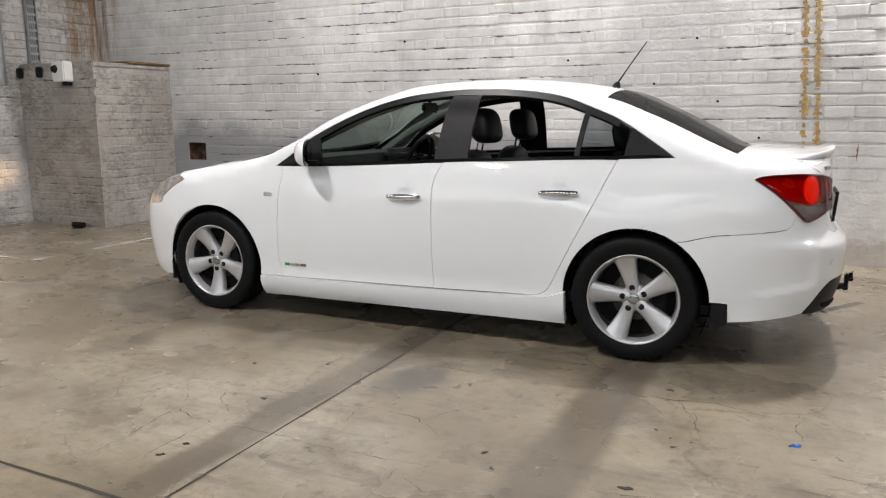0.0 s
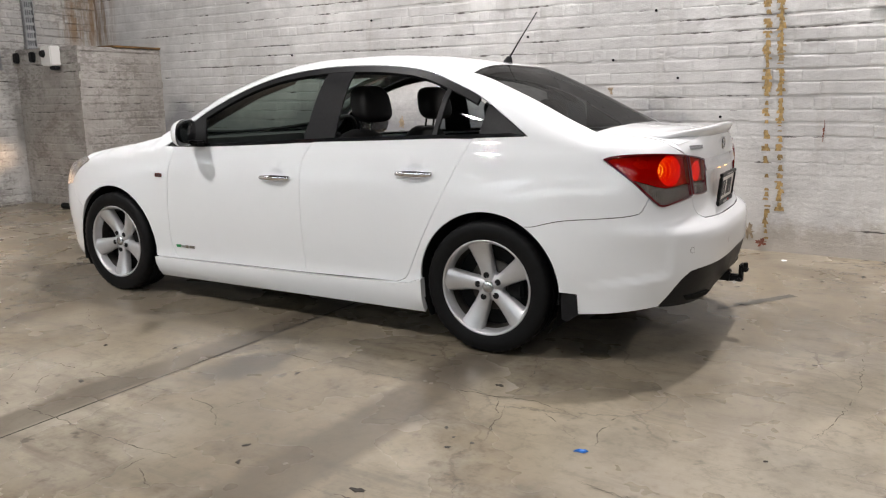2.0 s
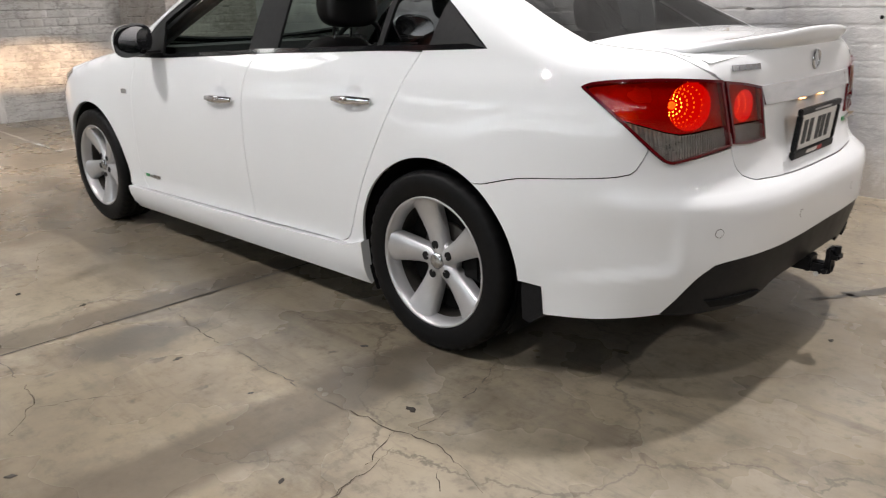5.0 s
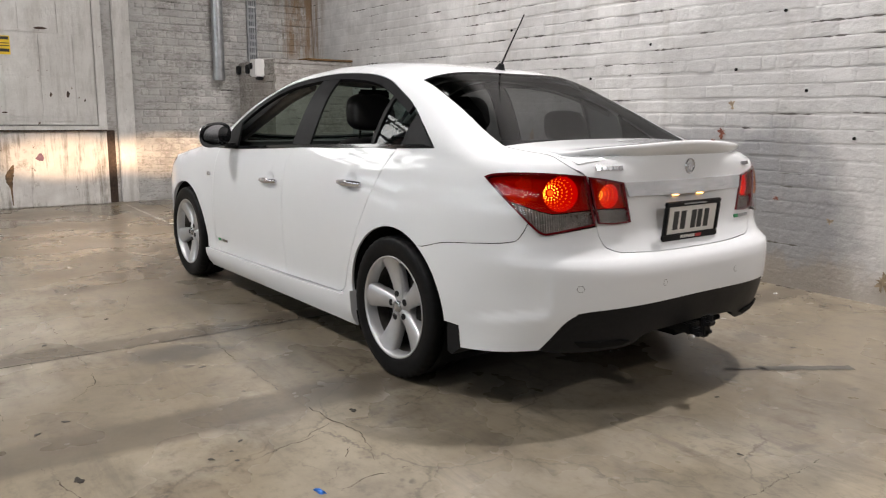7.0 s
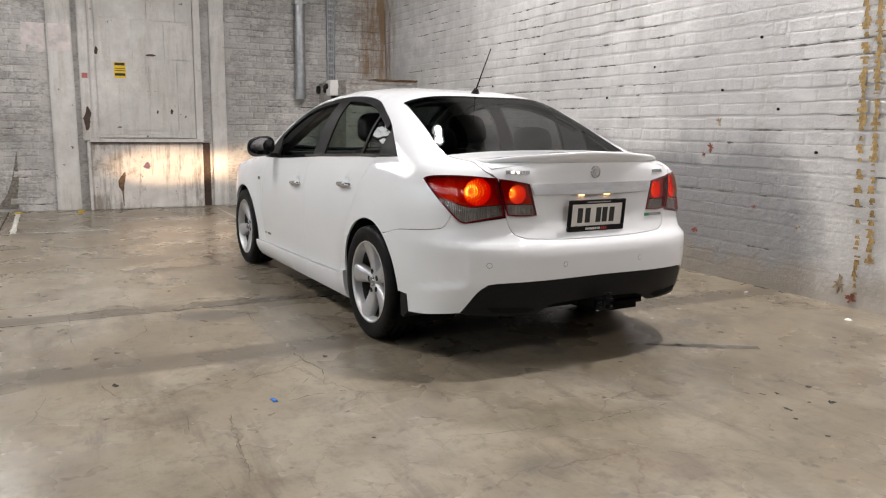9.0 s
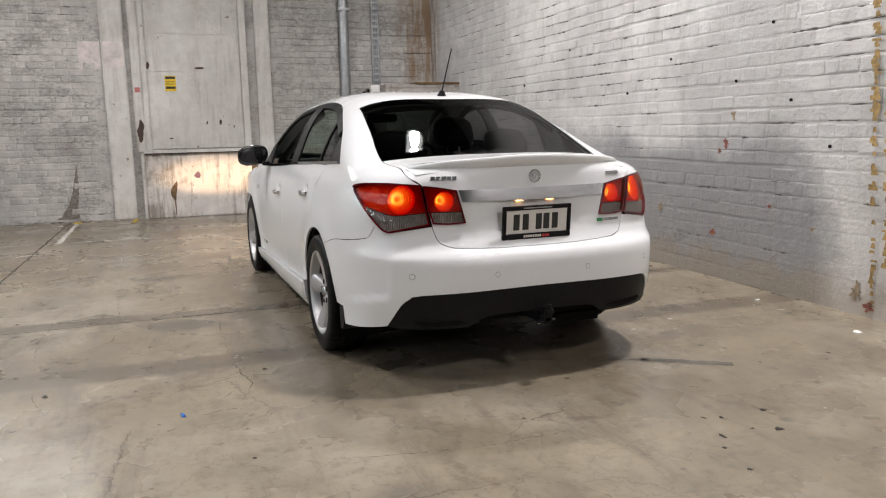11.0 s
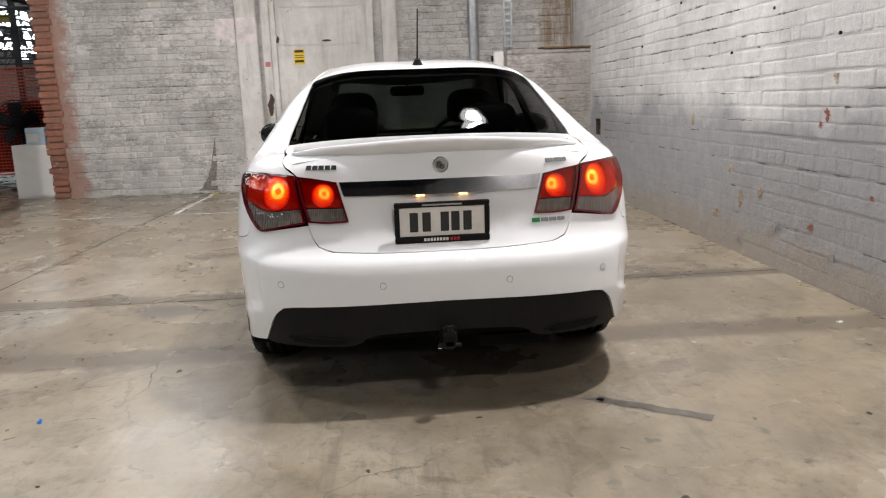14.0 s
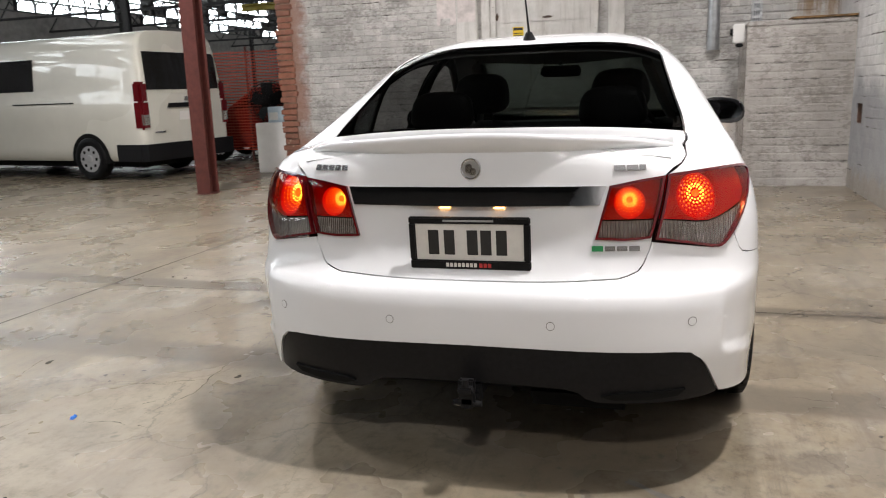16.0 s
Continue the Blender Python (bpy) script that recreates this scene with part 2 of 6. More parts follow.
    h = mix(n, l, crack, mix(n, l, .6, mottle.outputs[0], fine.outputs[0]), (0, 0, 0))
    bump(n, l, h, .10, .002, b)
    return m


PAINT = simple("white_car_paint", (.75, .76, .775), .5, 0, .012, 3, coat=1.0, spec=.12)
BLACK = simple("black_plastic", (.011, .011, .012), .45, 0, .2, 60, spec=.14)
GLOSSBLACK = simple("gloss_black", (.008, .008, .009), .10, 0, .1, 20, coat=.6)
DARK = simple("dark_underbody", (.010, .010, .010), .9, 0, .2, 20, spec=.1)
RUBBER = simple("tyre_rubber", (.006, .006, .0065), .5, 0, .25, 40, bumpy=.15, spec=.14)
ALLOY = simple("silver_alloy", (.53, .53, .54), .34, .62, .06, 15, coat=.5)
DISC = simple("brake_disc", (.09, .08, .072), .5, .8, .25, 30)
CHROME = simple("chrome", (.72, .72, .74), .07, 1, .03, 8)
DULLCHROME = simple("satin_badge", (.45, .46, .48), .22, 1, .08, 40)
LEATHER = simple("black_leather", (.014, .013, .013), .5, 0, .2, 50, bumpy=.2)
CABIN = simple("cabin_trim", (.03, .03, .032), .7, 0, .15, 30)
HEADLINER = simple("grey_headliner", (.35, .35, .34), .9, 0, .08, 60)
SCREEN = glass("windscreen_glass", (.34, .41, .37))
QUARTER = glass("tinted_quarter_glass", (.34, .37, .38))
PRIVACY = glass("dark_rear_glass", (.12, .125, .125), sheen=.62)
BADGE = simple("badge_metal", (.42, .42, .43), .2, .9, .1, 60)
LENS_RED = simple("red_lens", (.11, .003, .006), .10, 0, .15, 25, coat=.6)
BEZEL_RED = simple("red_lamp_bezel", (.55, .004, .008), .22, .25, .12, 40, coat=.4)
LENS_COVER = glass("red_lens_cover", (.84, .36, .10), .02)
CLEAR_COVER = glass("clear_lens_cover", (.86, .86, .86), .02)
LENS_CLEAR = simple("clear_lens", (.50, .47, .44), .2, .7, .3, 40, coat=.4)
flute = LENS_CLEAR.node_tree.nodes.new("ShaderNodeTexWave")
flute.bands_direction, flute.inputs["Scale"].default_value = "Y", 42
at = LENS_CLEAR.node_tree.nodes.new("ShaderNodeTexCoord")
LENS_CLEAR.node_tree.links.new(at.outputs["Object"], flute.inputs["Vector"])
bump(LENS_CLEAR.node_tree.nodes, LENS_CLEAR.node_tree.links, flute.outputs["Fac"], .9, .004, LENS_CLEAR.node_tree.nodes["Principled BSDF"])
HEAD_LENS = simple("headlamp_lens", (.36, .33, .31), .12, .3, .4, 25, coat=1.0)
LAMP_ON = glow("tail_lamp_glow", (1, .004, .003), .55)
LAMP_ON.node_tree.nodes["Principled BSDF"].inputs["Base Color"].default_value = (.03, .0, .0, 1)
LAMP_ON.node_tree.nodes["Principled BSDF"].inputs["Specular IOR Level"].default_value = 0
LAMP_DOT = glow("tail_lamp_dot", (1, .95, .25), 6.0)
LAMP_DOT_OUTER = glow("tail_lamp_dot_outer", (1, .36, .04), 1.9)
LAMP_CORE = glow("tail_lamp_core", (1, .16, .03), 2.2)
PLATE_GLOW = glow("plate_lamp_glow", (1, .50, .16), 5.0)
PLATE_WHITE = simple("plate_white", (.72, .70, .66), .4, 0, .05, 30)
PLATE_INK = simple("plate_ink", (.02, .02, .02), .5)
RED_INK = simple("red_ink", (.5, .03, .03), .5)
GREEN_INK = simple("green_ink", (.03, .28, .10), .4)
BRICK = brick_material("painted_brick", (.73, .715, .705), (.43, .42, .415), (.36, .19, .13), .67, .95, shaded_coat=(.25, .25, .26))
BRICK_GREY = brick_material("grey_painted_brick", (.60, .585, .565), (.32, .31, .295), (.28, .20, .16), .70, .78, peel=.5, red_end=True)
BRICK_BLOCK = brick_material("block_painted_brick", (.46, .435, .41), (.23, .21, .19), (.26, .16, .115), .66, .90, peel=.5)
# lost pointing, darkened by the shade inside the joints
MORTAR = simple("lost_pointing_shade", (.13, .12, .11), .85, 0, .25, 25, bumpy=.5)
RED_BRICK = brick_material("bare_red_brick", (.32, .12, .07), (.14, .07, .05), (.42, .30, .22), .58)
CONCRETE = concrete_material("worn_concrete")
JOINT = simple("joint_filler", (.032, .027, .021), .9, 0, .3, 20)
STEEL_RED = simple("red_oxide_steel", (.10, .026, .020), .55, 0, .25, 12)
STEEL_DARK = simple("dark_roof_steel", (.018, .017, .017), .7, 0, .2, 5)
ROOF = simple("dark_roof_sheet", (.020, .019, .018), .8, 0, .2, 2)
GALV = simple("galvanised_steel", (.42, .43, .44), .38, .8, .18, 14)
DOOR_PAINT = brick_material("dirty_white_steel", (.70, .685, .66), (.48, .465, .44), (.17, .11, .075), .68, .94, grime=.26)
WHITE_PANEL = simple("white_melamine", (.72, .71, .69), .4, 0, .05, 6)
YELLOW = simple("yellow_sign", (.75, .52, .02), .5, 0, .1, 20)
WHITE_LINE = simple("worn_white_line", (.62, .60, .56), .7, 0, .3, 25)
YELLOW_LINE = simple("worn_yellow_line", (.55, .38, .05), .7, 0, .35, 25)
BLUE_SCRAP = simple("blue_plastic", (.03, .18, .62), .4)
RUST = simple("brown_rust_stain", (.20, .11, .04), .8, 0, .5, 18)
SKYLIGHT = glow("skylight_sheet", (.90, .96, 1.0), 5.5)
HIGHBAY = glow("high_bay_lamp", (1, .98, .95), 9.0)


# ---- mesh helpers ----
def link(name, verts, faces, mat, parent=None, smooth=True, label=""):
    me = bpy.data.meshes.new(name)
    me.from_pydata(verts, [], faces)
    me.materials.append(mat)
    if smooth:
        me.polygons.foreach_set("use_smooth", [True] * len(me.polygons))
    me.update()
    ob = new(name, me)
    if parent:
        ob.parent = parent
    if label:
        ob["label"] = label
    return ob


def part(name, bm, mat, parent=None, label="", smooth=False, angle=35):
    """Links a bmesh as one mesh object."""
    me = bpy.data.meshes.new(name)
    if smooth:
        for f in bm.faces:
            f.smooth = True
        for e in bm.edges:
            if len(e.link_faces) == 2 and e.calc_face_angle(0) > radians(angle):
                e.smooth = False
    bm.to_mesh(me)
    bm.free()
    me.materials.append(mat)
    ob = new(name, me)
    if parent:
        ob.parent = parent
    if label:
        ob["label"] = label
    return ob


def box(bm, lo, hi, bevel=0.0, m=None):
    """A box with bevelled edges, added to bm."""
    r = bmesh.ops.create_cube(bm, size=1)
    vs = r["verts"]
    for v in vs:
        v.co = Vector([lo[i] + (v.co[i] + .5) * (hi[i] - lo[i]) for i in range(3)])
    if bevel:
        es = list({e for v in vs for e in v.link_edges})
        vs = list({v for f in bmesh.ops.bevel(bm, geom=es, offset=bevel, segments=2, affect="EDGES")["faces"] for v in f.verts} | set(v for v in vs if v.is_valid))
    if m:
        bmesh.ops.transform(bm, matrix=m, verts=vs)
    return vs


def boxes(*specs):
    bm = bmesh.new()
    for s in specs:
        box(bm, *s)
    return bm


def rod(bm, p, q, r, seg=12, r2=None):
    p, q = Vector(p), Vector(q)
    d = q - p
    m = Matrix.Translation((p + q) / 2) @ d.to_track_quat("Z", "Y").to_matrix().to_4x4()
    return bmesh.ops.create_cone(bm, cap_ends=True, segments=seg, radius1=r, radius2=r if r2 is None else r2, depth=d.length, matrix=m)["verts"]


def lathe(profile, seg, centre=(0, 0, 0)):
    """Turns (radius, y) pairs round the y axis."""
    verts, faces = [], []
    k = len(profile)
    for i in range(seg):
        a = 2 * math.pi * i / seg
        for r, y in profile:
            verts.append((centre[0] + r * math.cos(a), centre[1] + y, centre[2] + r * math.sin(a)))
    for i in range(seg):
        for j in range(k - 1):
            a, b = i * k + j, ((i + 1) % seg) * k + j
            faces.append((a, a + 1, b + 1, b))
    return verts, faces


def thing(name, label, category, group="", place=None, kind=""):
    ob = new(name)
    if place:
        ob.matrix_basis = place
    ob.empty_display_size = .1
    return tagged(ob, label, category, group, kind)


# ---- car: master curves ----
def curve(*pts):
    """Smooth monotone curve through (x, y) points."""
    xs = np.array([p[0] for p in pts], float)
    ys = np.array([p[1] for p in pts], float)
    d = np.diff(ys) / np.diff(xs)
    m = np.zeros(len(xs))
    m[0], m[-1] = d[0], d[-1]
    for i in range(1, len(xs) - 1):
        m[i] = 0 if d[i - 1] * d[i] <= 0 else 2 * d[i - 1] * d[i] / (d[i - 1] + d[i])

    def f(v):
        v = min(max(v, xs[0]), xs[-1])
        i = min(max(int(np.searchsorted(xs, v)) - 1, 0), len(xs) - 2)
        h = xs[i + 1] - xs[i]
        t = (v - xs[i]) / h
        return float((2*t**3 - 3*t*t + 1) * ys[i] + (t**3 - 2*t*t + t) * h * m[i] + (3*t*t - 2*t**3) * ys[i + 1] + (t**3 - t*t) * h * m[i + 1])
    return f


# the body's master curves: x runs from the nose to the tail, the rear axle is at 0
WB, TYRE_R = 2.685, 0.322
top_z = curve((-3.62, .60), (-3.55, .72), (-3.40, .80), (-3.2, .87), (-2.9, .935), (-2.6, .98), (-2.42, .993), (-2.13, 1.108), (-1.875, 1.260), (-1.63, 1.357), (-1.40, 1.425), (-1.15, 1.458), (-.9, 1.465), (-.6, 1.452), (-.4, 1.43), (-.29, 1.413), (-.17, 1.385), (.0, 1.313), (.14, 1.246), (.28, 1.172), (.40, 1.106), (.425, 1.091), (.45, 1.080), (.55, 1.072), (.75, 1.065), (.92, 1.05))
belt_z = curve((-3.6, .60), (-3.45, .68), (-3.2, .79), (-2.7, .885), (-2.2, .94), (-1, .985), (0, 1.015), (.3, 1.0), (.6, .965), (.9, .94))
round_n = curve((-3.6, 2.4), (-2.6, 2.6), (-2.3, 7.0), (-2.0, 9.0), (-1.6, 8.0), (-1.2, 5.0), (-.3, 4.0), (.1, 3.2), (.45, 2.5), (.9, 2.5))
side_y = curve((.12, .80), (.17, .845), (.22, .868), (.30, .866), (.45, .880), (.62, .888), (.75, .884), (.85, .868), (.93, .842), (1.0, .803), (1.06, .772))
rear_x = curve((.15, .86), (.25, .92), (.36, .965), (.48, .985), (.58, .985), (.625, .975), (.66, .925), (.72, .898), (.85, .892), (1.0, .886), (1.08, .875))
nose_x = curve((.15, -3.52), (.3, -3.60), (.5, -3.62), (.65, -3.60), (.8, -3.52), (.95, -3.40), (1.1, -3.3))
RC, NC, RN, NN = .2, -2.75, 3.5, 2.7
TAIL = RC + .89 * math.pi / 2          # unrolled centre of the tail
NOSE = NC - .89 * math.pi / 2          # and of the nose


def ease(v, a, b):
    t = min(max((v - a) / (b - a), 0), 1)
    return t * t * (3 - 2 * t)


def half_w(x, z):
    """Half width of the body at height z, without the rounding of its ends."""
    zb = belt_z(x)
    y = side_y(min(z, zb))
    for wx in (0, -WB):
        r = math.hypot(x - wx, z - TYRE_R)
        y += (.017 if wx == 0 else .012) * math.exp(-((r - .36) / .12) ** 2) * ease(z, .15, .32)
    if z > zb:
        zt = max(top_z(x), zb + .02)
        n = round_n(x)
        k = min((z - zb) / (zt - zb), 1)
        y = (y - .40 * (z - zb)) * (1 - k ** n) ** (1 / n)
    return y


def side(x, z):
    """Half width at x and z with rounded ends."""
    y = half_w(x, z)
    if x > RC:
        k = min((x - RC) / (rear_x(z) - RC), 1)
        y *= (1 - k ** RN) ** (1 / RN)
    elif x < NC:
        k = min((NC - x) / (NC - nose_x(z)), 1)
        y *= (1 - k ** NN) ** (1 / NN)
    return y


def scallop(a, z):
    """How far the bumper's corner is dished, as a share of its reach."""
    ledge = .367 + .2 * (a - .413)
    return .013 * ease(a, .42, .66) * (1 - ease(a, .806, .828)) * ease(z, ledge - .012, ledge + .008) * (1 - ease(z, .50, .70))


def wrap(a, z):
    """A point of the left side (a = x) that goes on round the tail (a > RC) to the right side."""
    flip = -1
    if a > TAIL:
        a, flip = 2 * TAIL - a, 1
    if NC <= a <= RC:
        return (a, flip * side(a, z), z)
    if a < NC:
        if a < NOSE:
            a, flip = 2 * NOSE - a, 1
        psi = math.pi / 2 - (NC - a) / .89
        c, s = max(math.cos(psi), 1e-6), max(math.sin(psi), 0)
        L = NC - nose_x(z)
        x = NC
        for _ in range(3):
            w = max(half_w(max(x, NC - L), z), 1e-4)
            r = ((c / L) ** NN + (s / w) ** NN) ** (-1 / NN)
            x = NC - r * c
        return (x, flip * r * s, z)
    psi = math.pi / 2 - (a - RC) / .89
    c, s = max(math.cos(psi), 1e-6), max(math.sin(psi), 0)
    L = rear_x(z) - RC
    if z > belt_z(RC) - .08:
        lo, hi = 0.0, L / c if c > .2 else 1.2
        for _ in range(16):
            r = (lo + hi) / 2
            x = RC + r * c
            if x < RC + L and side(x, z) > r * s:
                lo = r
            else:
                hi = r
        return (RC + lo * c, flip * lo * s, z)
    x = RC
    for _ in range(3):
        w = max(half_w(min(x, RC + L), z), 1e-4)
        r = ((c / L) ** RN + (s / w) ** RN) ** (-1 / RN)
        x = RC + r * c
    r *= 1 - scallop(a, z)
    return (RC + r * c, flip * r * s, z)


def over(x, y):
    """A point of the bonnet, roof, glass or boot lid."""
    lo, hi = belt_z(x) - .25, max(top_z(x), belt_z(x) + .02)
    if abs(y) < 1e-6:
        return (x, y, hi)
    for _ in range(40):
        m = (lo + hi) / 2
        if side(x, m) > abs(y):
            lo = m
        else:
            hi = m
    return (x, y, lo)


# ---- car: skin helpers ----
from mathutils.geometry import delaunay_2d_cdt


def spline(pts, step=.03):
    """Catmull-Rom through the points, evenly cut."""
    if len(pts) == 2:
        n = max(1, int(math.dist(*pts) / step))
        return [(pts[0][0] + (pts[1][0] - pts[0][0]) * i / n, pts[0][1] + (pts[1][1] - pts[0][1]) * i / n) for i in range(n + 1)]
    out = []
    p = [pts[0]] + list(pts) + [pts[-1]]
    for i in range(1, len(p) - 2):
        n = max(2, int(math.dist(p[i], p[i + 1]) / step))
        for j in range(n):
            t = j / n
            out.append(tuple(.5 * (2 * p[i][k] + (p[i + 1][k] - p[i - 1][k]) * t + (2 * p[i - 1][k] - 5 * p[i][k] + 4 * p[i + 1][k] - p[i + 2][k]) * t * t + (3 * p[i][k] - p[i - 1][k] - 3 * p[i + 1][k] + p[i + 2][k]) * t ** 3) for k in (0, 1)))
    return out + [tuple(pts[-1])]


def outline(*segs, step=.03):
    """A closed outline of splines that meet at corners."""
    out = []
    for s in segs:
        for q in spline(s, step):
            if not out or math.dist(out[-1], q) > .0015:
                out.append(q)
    if math.dist(out[0], out[-1]) < .0015:
        out.pop()
    return out


def inset(poly, d):
    area = sum(poly[i - 1][0] * poly[i][1] - poly[i][0] * poly[i - 1][1] for i in range(len(poly)))
    s = 1 if area > 0 else -1
    out = []
    for i, p in enumerate(poly):
        a, b = Vector(poly[i - 1]), Vector(poly[(i + 1) % len(poly)])
        p = Vector(p)
        u, v = (p - a), (b - p)
        if u.length < 1e-9 or v.length < 1e-9:
            continue
        n1, n2 = Vector((-u.y, u.x)).normalized(), Vector((-v.y, v.x)).normalized()
        n = n1 + n2
        n = n / max(n.length_squared / 2, .35) if n.length > 1e-6 else n1
        out.append(tuple(p + n * d * s))
    return out


def inside(p, poly):
    c = False
    for i in range(len(poly)):
        (x1, y1), (x2, y2) = poly[i - 1], poly[i]
        if (y1 > p[1]) != (y2 > p[1]) and p[0] < (x2 - x1) * (p[1] - y1) / (y2 - y1) + x1:
            c = not c
    return c


def near(p, poly, d):
    for i in range(len(poly)):
        a, b = poly[i - 1], poly[i]
        if min(a[0], b[0]) - d < p[0] < max(a[0], b[0]) + d and min(a[1], b[1]) - d < p[1] < max(a[1], b[1]) + d:
            ux, uy = b[0] - a[0], b[1] - a[1]
            t = max(0, min(1, ((p[0] - a[0]) * ux + (p[1] - a[1]) * uy) / max(ux * ux + uy * uy, 1e-12)))
            if math.hypot(a[0] + t * ux - p[0], a[1] + t * uy - p[1]) < d:
                return True
    return False


def normal_at(fn, u, v):
    e = .004
    a, b = Vector(fn(u + e, v)) - Vector(fn(u - e, v)), Vector(fn(u, v + e)) - Vector(fn(u, v - e))
    n = a.cross(b)
    if n.length < 1e-12:
        return Vector((0, 0, 1))
    n.normalize()
    c = Vector(fn(u, v)) - Vector((-1.3, 0, .55))
    return n if n.dot(c) > 0 else -n


def skin(name, poly, fn, mat, parent, lift=0.0, gap=.0016, step=.045, rim=.012, mirror=False, label="", dome=0.0, dents=(), holes=()):
    """A panel cut from the body's surface fn along the outline, with turned-in edges. dome: swells its middle."""
    poly = inset(poly, gap) if gap else poly
    xs, ys = [p[0] for p in poly], [p[1] for p in poly]
    pts, n = [Vector(p) for p in poly], len(poly)
    u = math.floor(min(xs) / step) * step
    while u < max(xs):
        v = math.floor(min(ys) / step) * step
        while v < max(ys):
            if inside((u, v), poly) and not near((u, v), poly, step * .45):
                pts.append(Vector((u, v)))
            v += step
        u += step
    for da, dz, ra, rz, depth in dents:
        pts = pts[:n] + [p for p in pts[n:] if math.hypot((p.x - da) / ra, (p.y - dz) / rz) > 1.15]
        for k in (1.0, .8, .6, .4, .2):
            m = max(6, int(28 * k))
            pts += [Vector((da + ra * k * math.cos(6.2832 * i / m), dz + rz * k * math.sin(6.2832 * i / m))) for i in range(m)]
        pts.append(Vector((da, dz)))
    edges = []
    for h in holes:
        k = len(pts)
        pts += [Vector(q) for q in h]
        edges += [(k + i, k + (i + 1) % len(h)) for i in range(len(h))]
    co, _, tris, *_ = delaunay_2d_cdt(pts, edges, [list(range(n))], 1, 1e-6)
    tris = [t for t in tris if not any(inside((sum(co[i].x for i in t) / len(t), sum(co[i].y for i in t) / len(t)), h) for h in holes)]
    verts, norms = [], []
    for c in co:
        nn = normal_at(fn, c.x, c.y)
        k = lift
        if dome:
            dist = min(math.hypot(c.x - q[0], c.y - q[1]) for q in poly)
            k += dome * (1 - math.exp(-dist / .012))
        for da, dz, ra, rz, depth in dents:
            q = math.hypot((c.x - da) / ra, (c.y - dz) / rz)
            if q < 1:
                k -= depth * (1 - q ** 2) ** 1.5
        norms.append(nn)
        verts.append(Vector(fn(c.x, c.y)) + nn * k)
    faces = []
    for f in tris:
        a, b, c = (verts[i] for i in f[:3])
        faces.append(tuple(f) if (b - a).cross(c - a).dot(norms[f[0]]) > 0 else tuple(reversed(f)))
    if rim:
        count = {}
        for f in faces:
            for i in range(len(f)):
                e = (f[i], f[(i + 1) % len(f)])
                count[tuple(sorted(e))] = count.get(tuple(sorted(e)), []) + [e]
        for es in count.values():
            if len(es) == 1:
                a, b = es[0]
                k = len(verts)
                verts += [verts[a].copy(), verts[b].copy(), verts[b] - norms[b] * rim, verts[a] - norms[a] * rim]
                faces.append((k + 1, k, k + 3, k + 2))
    ob = link(name, verts, faces, mat, parent, True, label)
    if mirror:
        vm = [Vector((v.x, -v.y, v.z)) for v in verts]
        link(name, vm, [tuple(reversed(f)) for f in faces], mat, parent, True, label)
    return ob


def arc(cx, cz, r, a0, a1, n=20):
    return [(cx + r * math.cos(radians(a0 + (a1 - a0) * i / n)), cz + r * math.sin(radians(a0 + (a1 - a0) * i / n))) for i in range(n + 1)]


def unroll(x, y):
    if x > RC:
        return RC + .89 * (math.pi / 2 - math.atan2(abs(y), x - RC))
    if x < NC:
        return NC - .89 * (math.pi / 2 - math.atan2(abs(y), NC - x))
    return x


# half width of bonnet, windscreen, roof, rear glass and boot lid
lid_y = curve((-3.45, .60), (-3.1, .70), (-2.7, .76), (-2.42, .735), (-2.25, .60), (-2.0, .47), (-1.63, .43), (-1.3, .44), (-.9, .475), (-.3, .548), (-.1, .568), (.14, .596), (.40, .630), (.55, .632), (.75, .60), (.86, .56))


def lid_edge(x0, x1, n=110):
    """The seam between side and top, in the side's unrolled coordinates."""
    out = []
    for i in range(n + 1):
        x = x0 + (x1 - x0) * i / n
        p = over(x, lid_y(x))
        out.append((unroll(x, p[1]), p[2]))
    return out


def mirrored(pts):
    return [(2 * TAIL - a, z) for a, z in reversed(pts)]


DLO = [(-2.205, .944), (-2.083, 1.030), (-1.962, 1.127), (-1.692, 1.261), (-1.418, 1.348), (-1.14, 1.387), (-.894, 1.392), (-.655, 1.378), (-.452, 1.343), (-.251, 1.272), (-.125, 1.217), (.029, 1.124), (.162, 1.036)]
BELT = [(-2.205, .944), (-1.88, .949), (-1.37, .972), (-1.06, .990), (-.70, 1.003), (-.36, 1.017), (-.10, 1.024), (.162, 1.036)]
CUT_A = [(-2.143, .944), (-2.143, .891), (-2.16, .789), (-2.176, .58), (-2.181, .364), (-2.160, .285), (-2.12, .262)]
CUT_B = [(-1.085, .986), (-1.122, .90), (-1.130, .82), (-1.128, .637), (-1.124, .277)]
CUT_C = [(-.118, 1.020), (-.130, .998), (-.191, .858), (-.268, .698), (-.351, .532), (-.429, .372), (-.47, .315), (-.523, .293)]
LAMP_LOW = [(.545, .940), (.600, .90), (.666, .845), (.735, .780), (.775, .745), (.802, .737)]
LAMP_TOP = [(.545, .940), (.575, .952), (.651, .961), (.74, .964), (.832, .962), (.938, .955)]
BUMPER_SEAM = [(.232, .635), (.36, .668), (.513, .686), (.66, .703), (.705, .722), (.735, .780)]
BOOT_SIDE = [(.762, 1.034), (.815, 1.02), (.885, .985), (.945, .953), (.975, .86), (.994, .765), (1.010, .72), (1.040, .683), (1.104, .663)]
BOOT_LOW = [(1.104, .663), (1.309, .654), (TAIL, .652), (2 * TAIL - 1.309, .654), (2 * TAIL - 1.104, .663)]
ARCH_R = .365


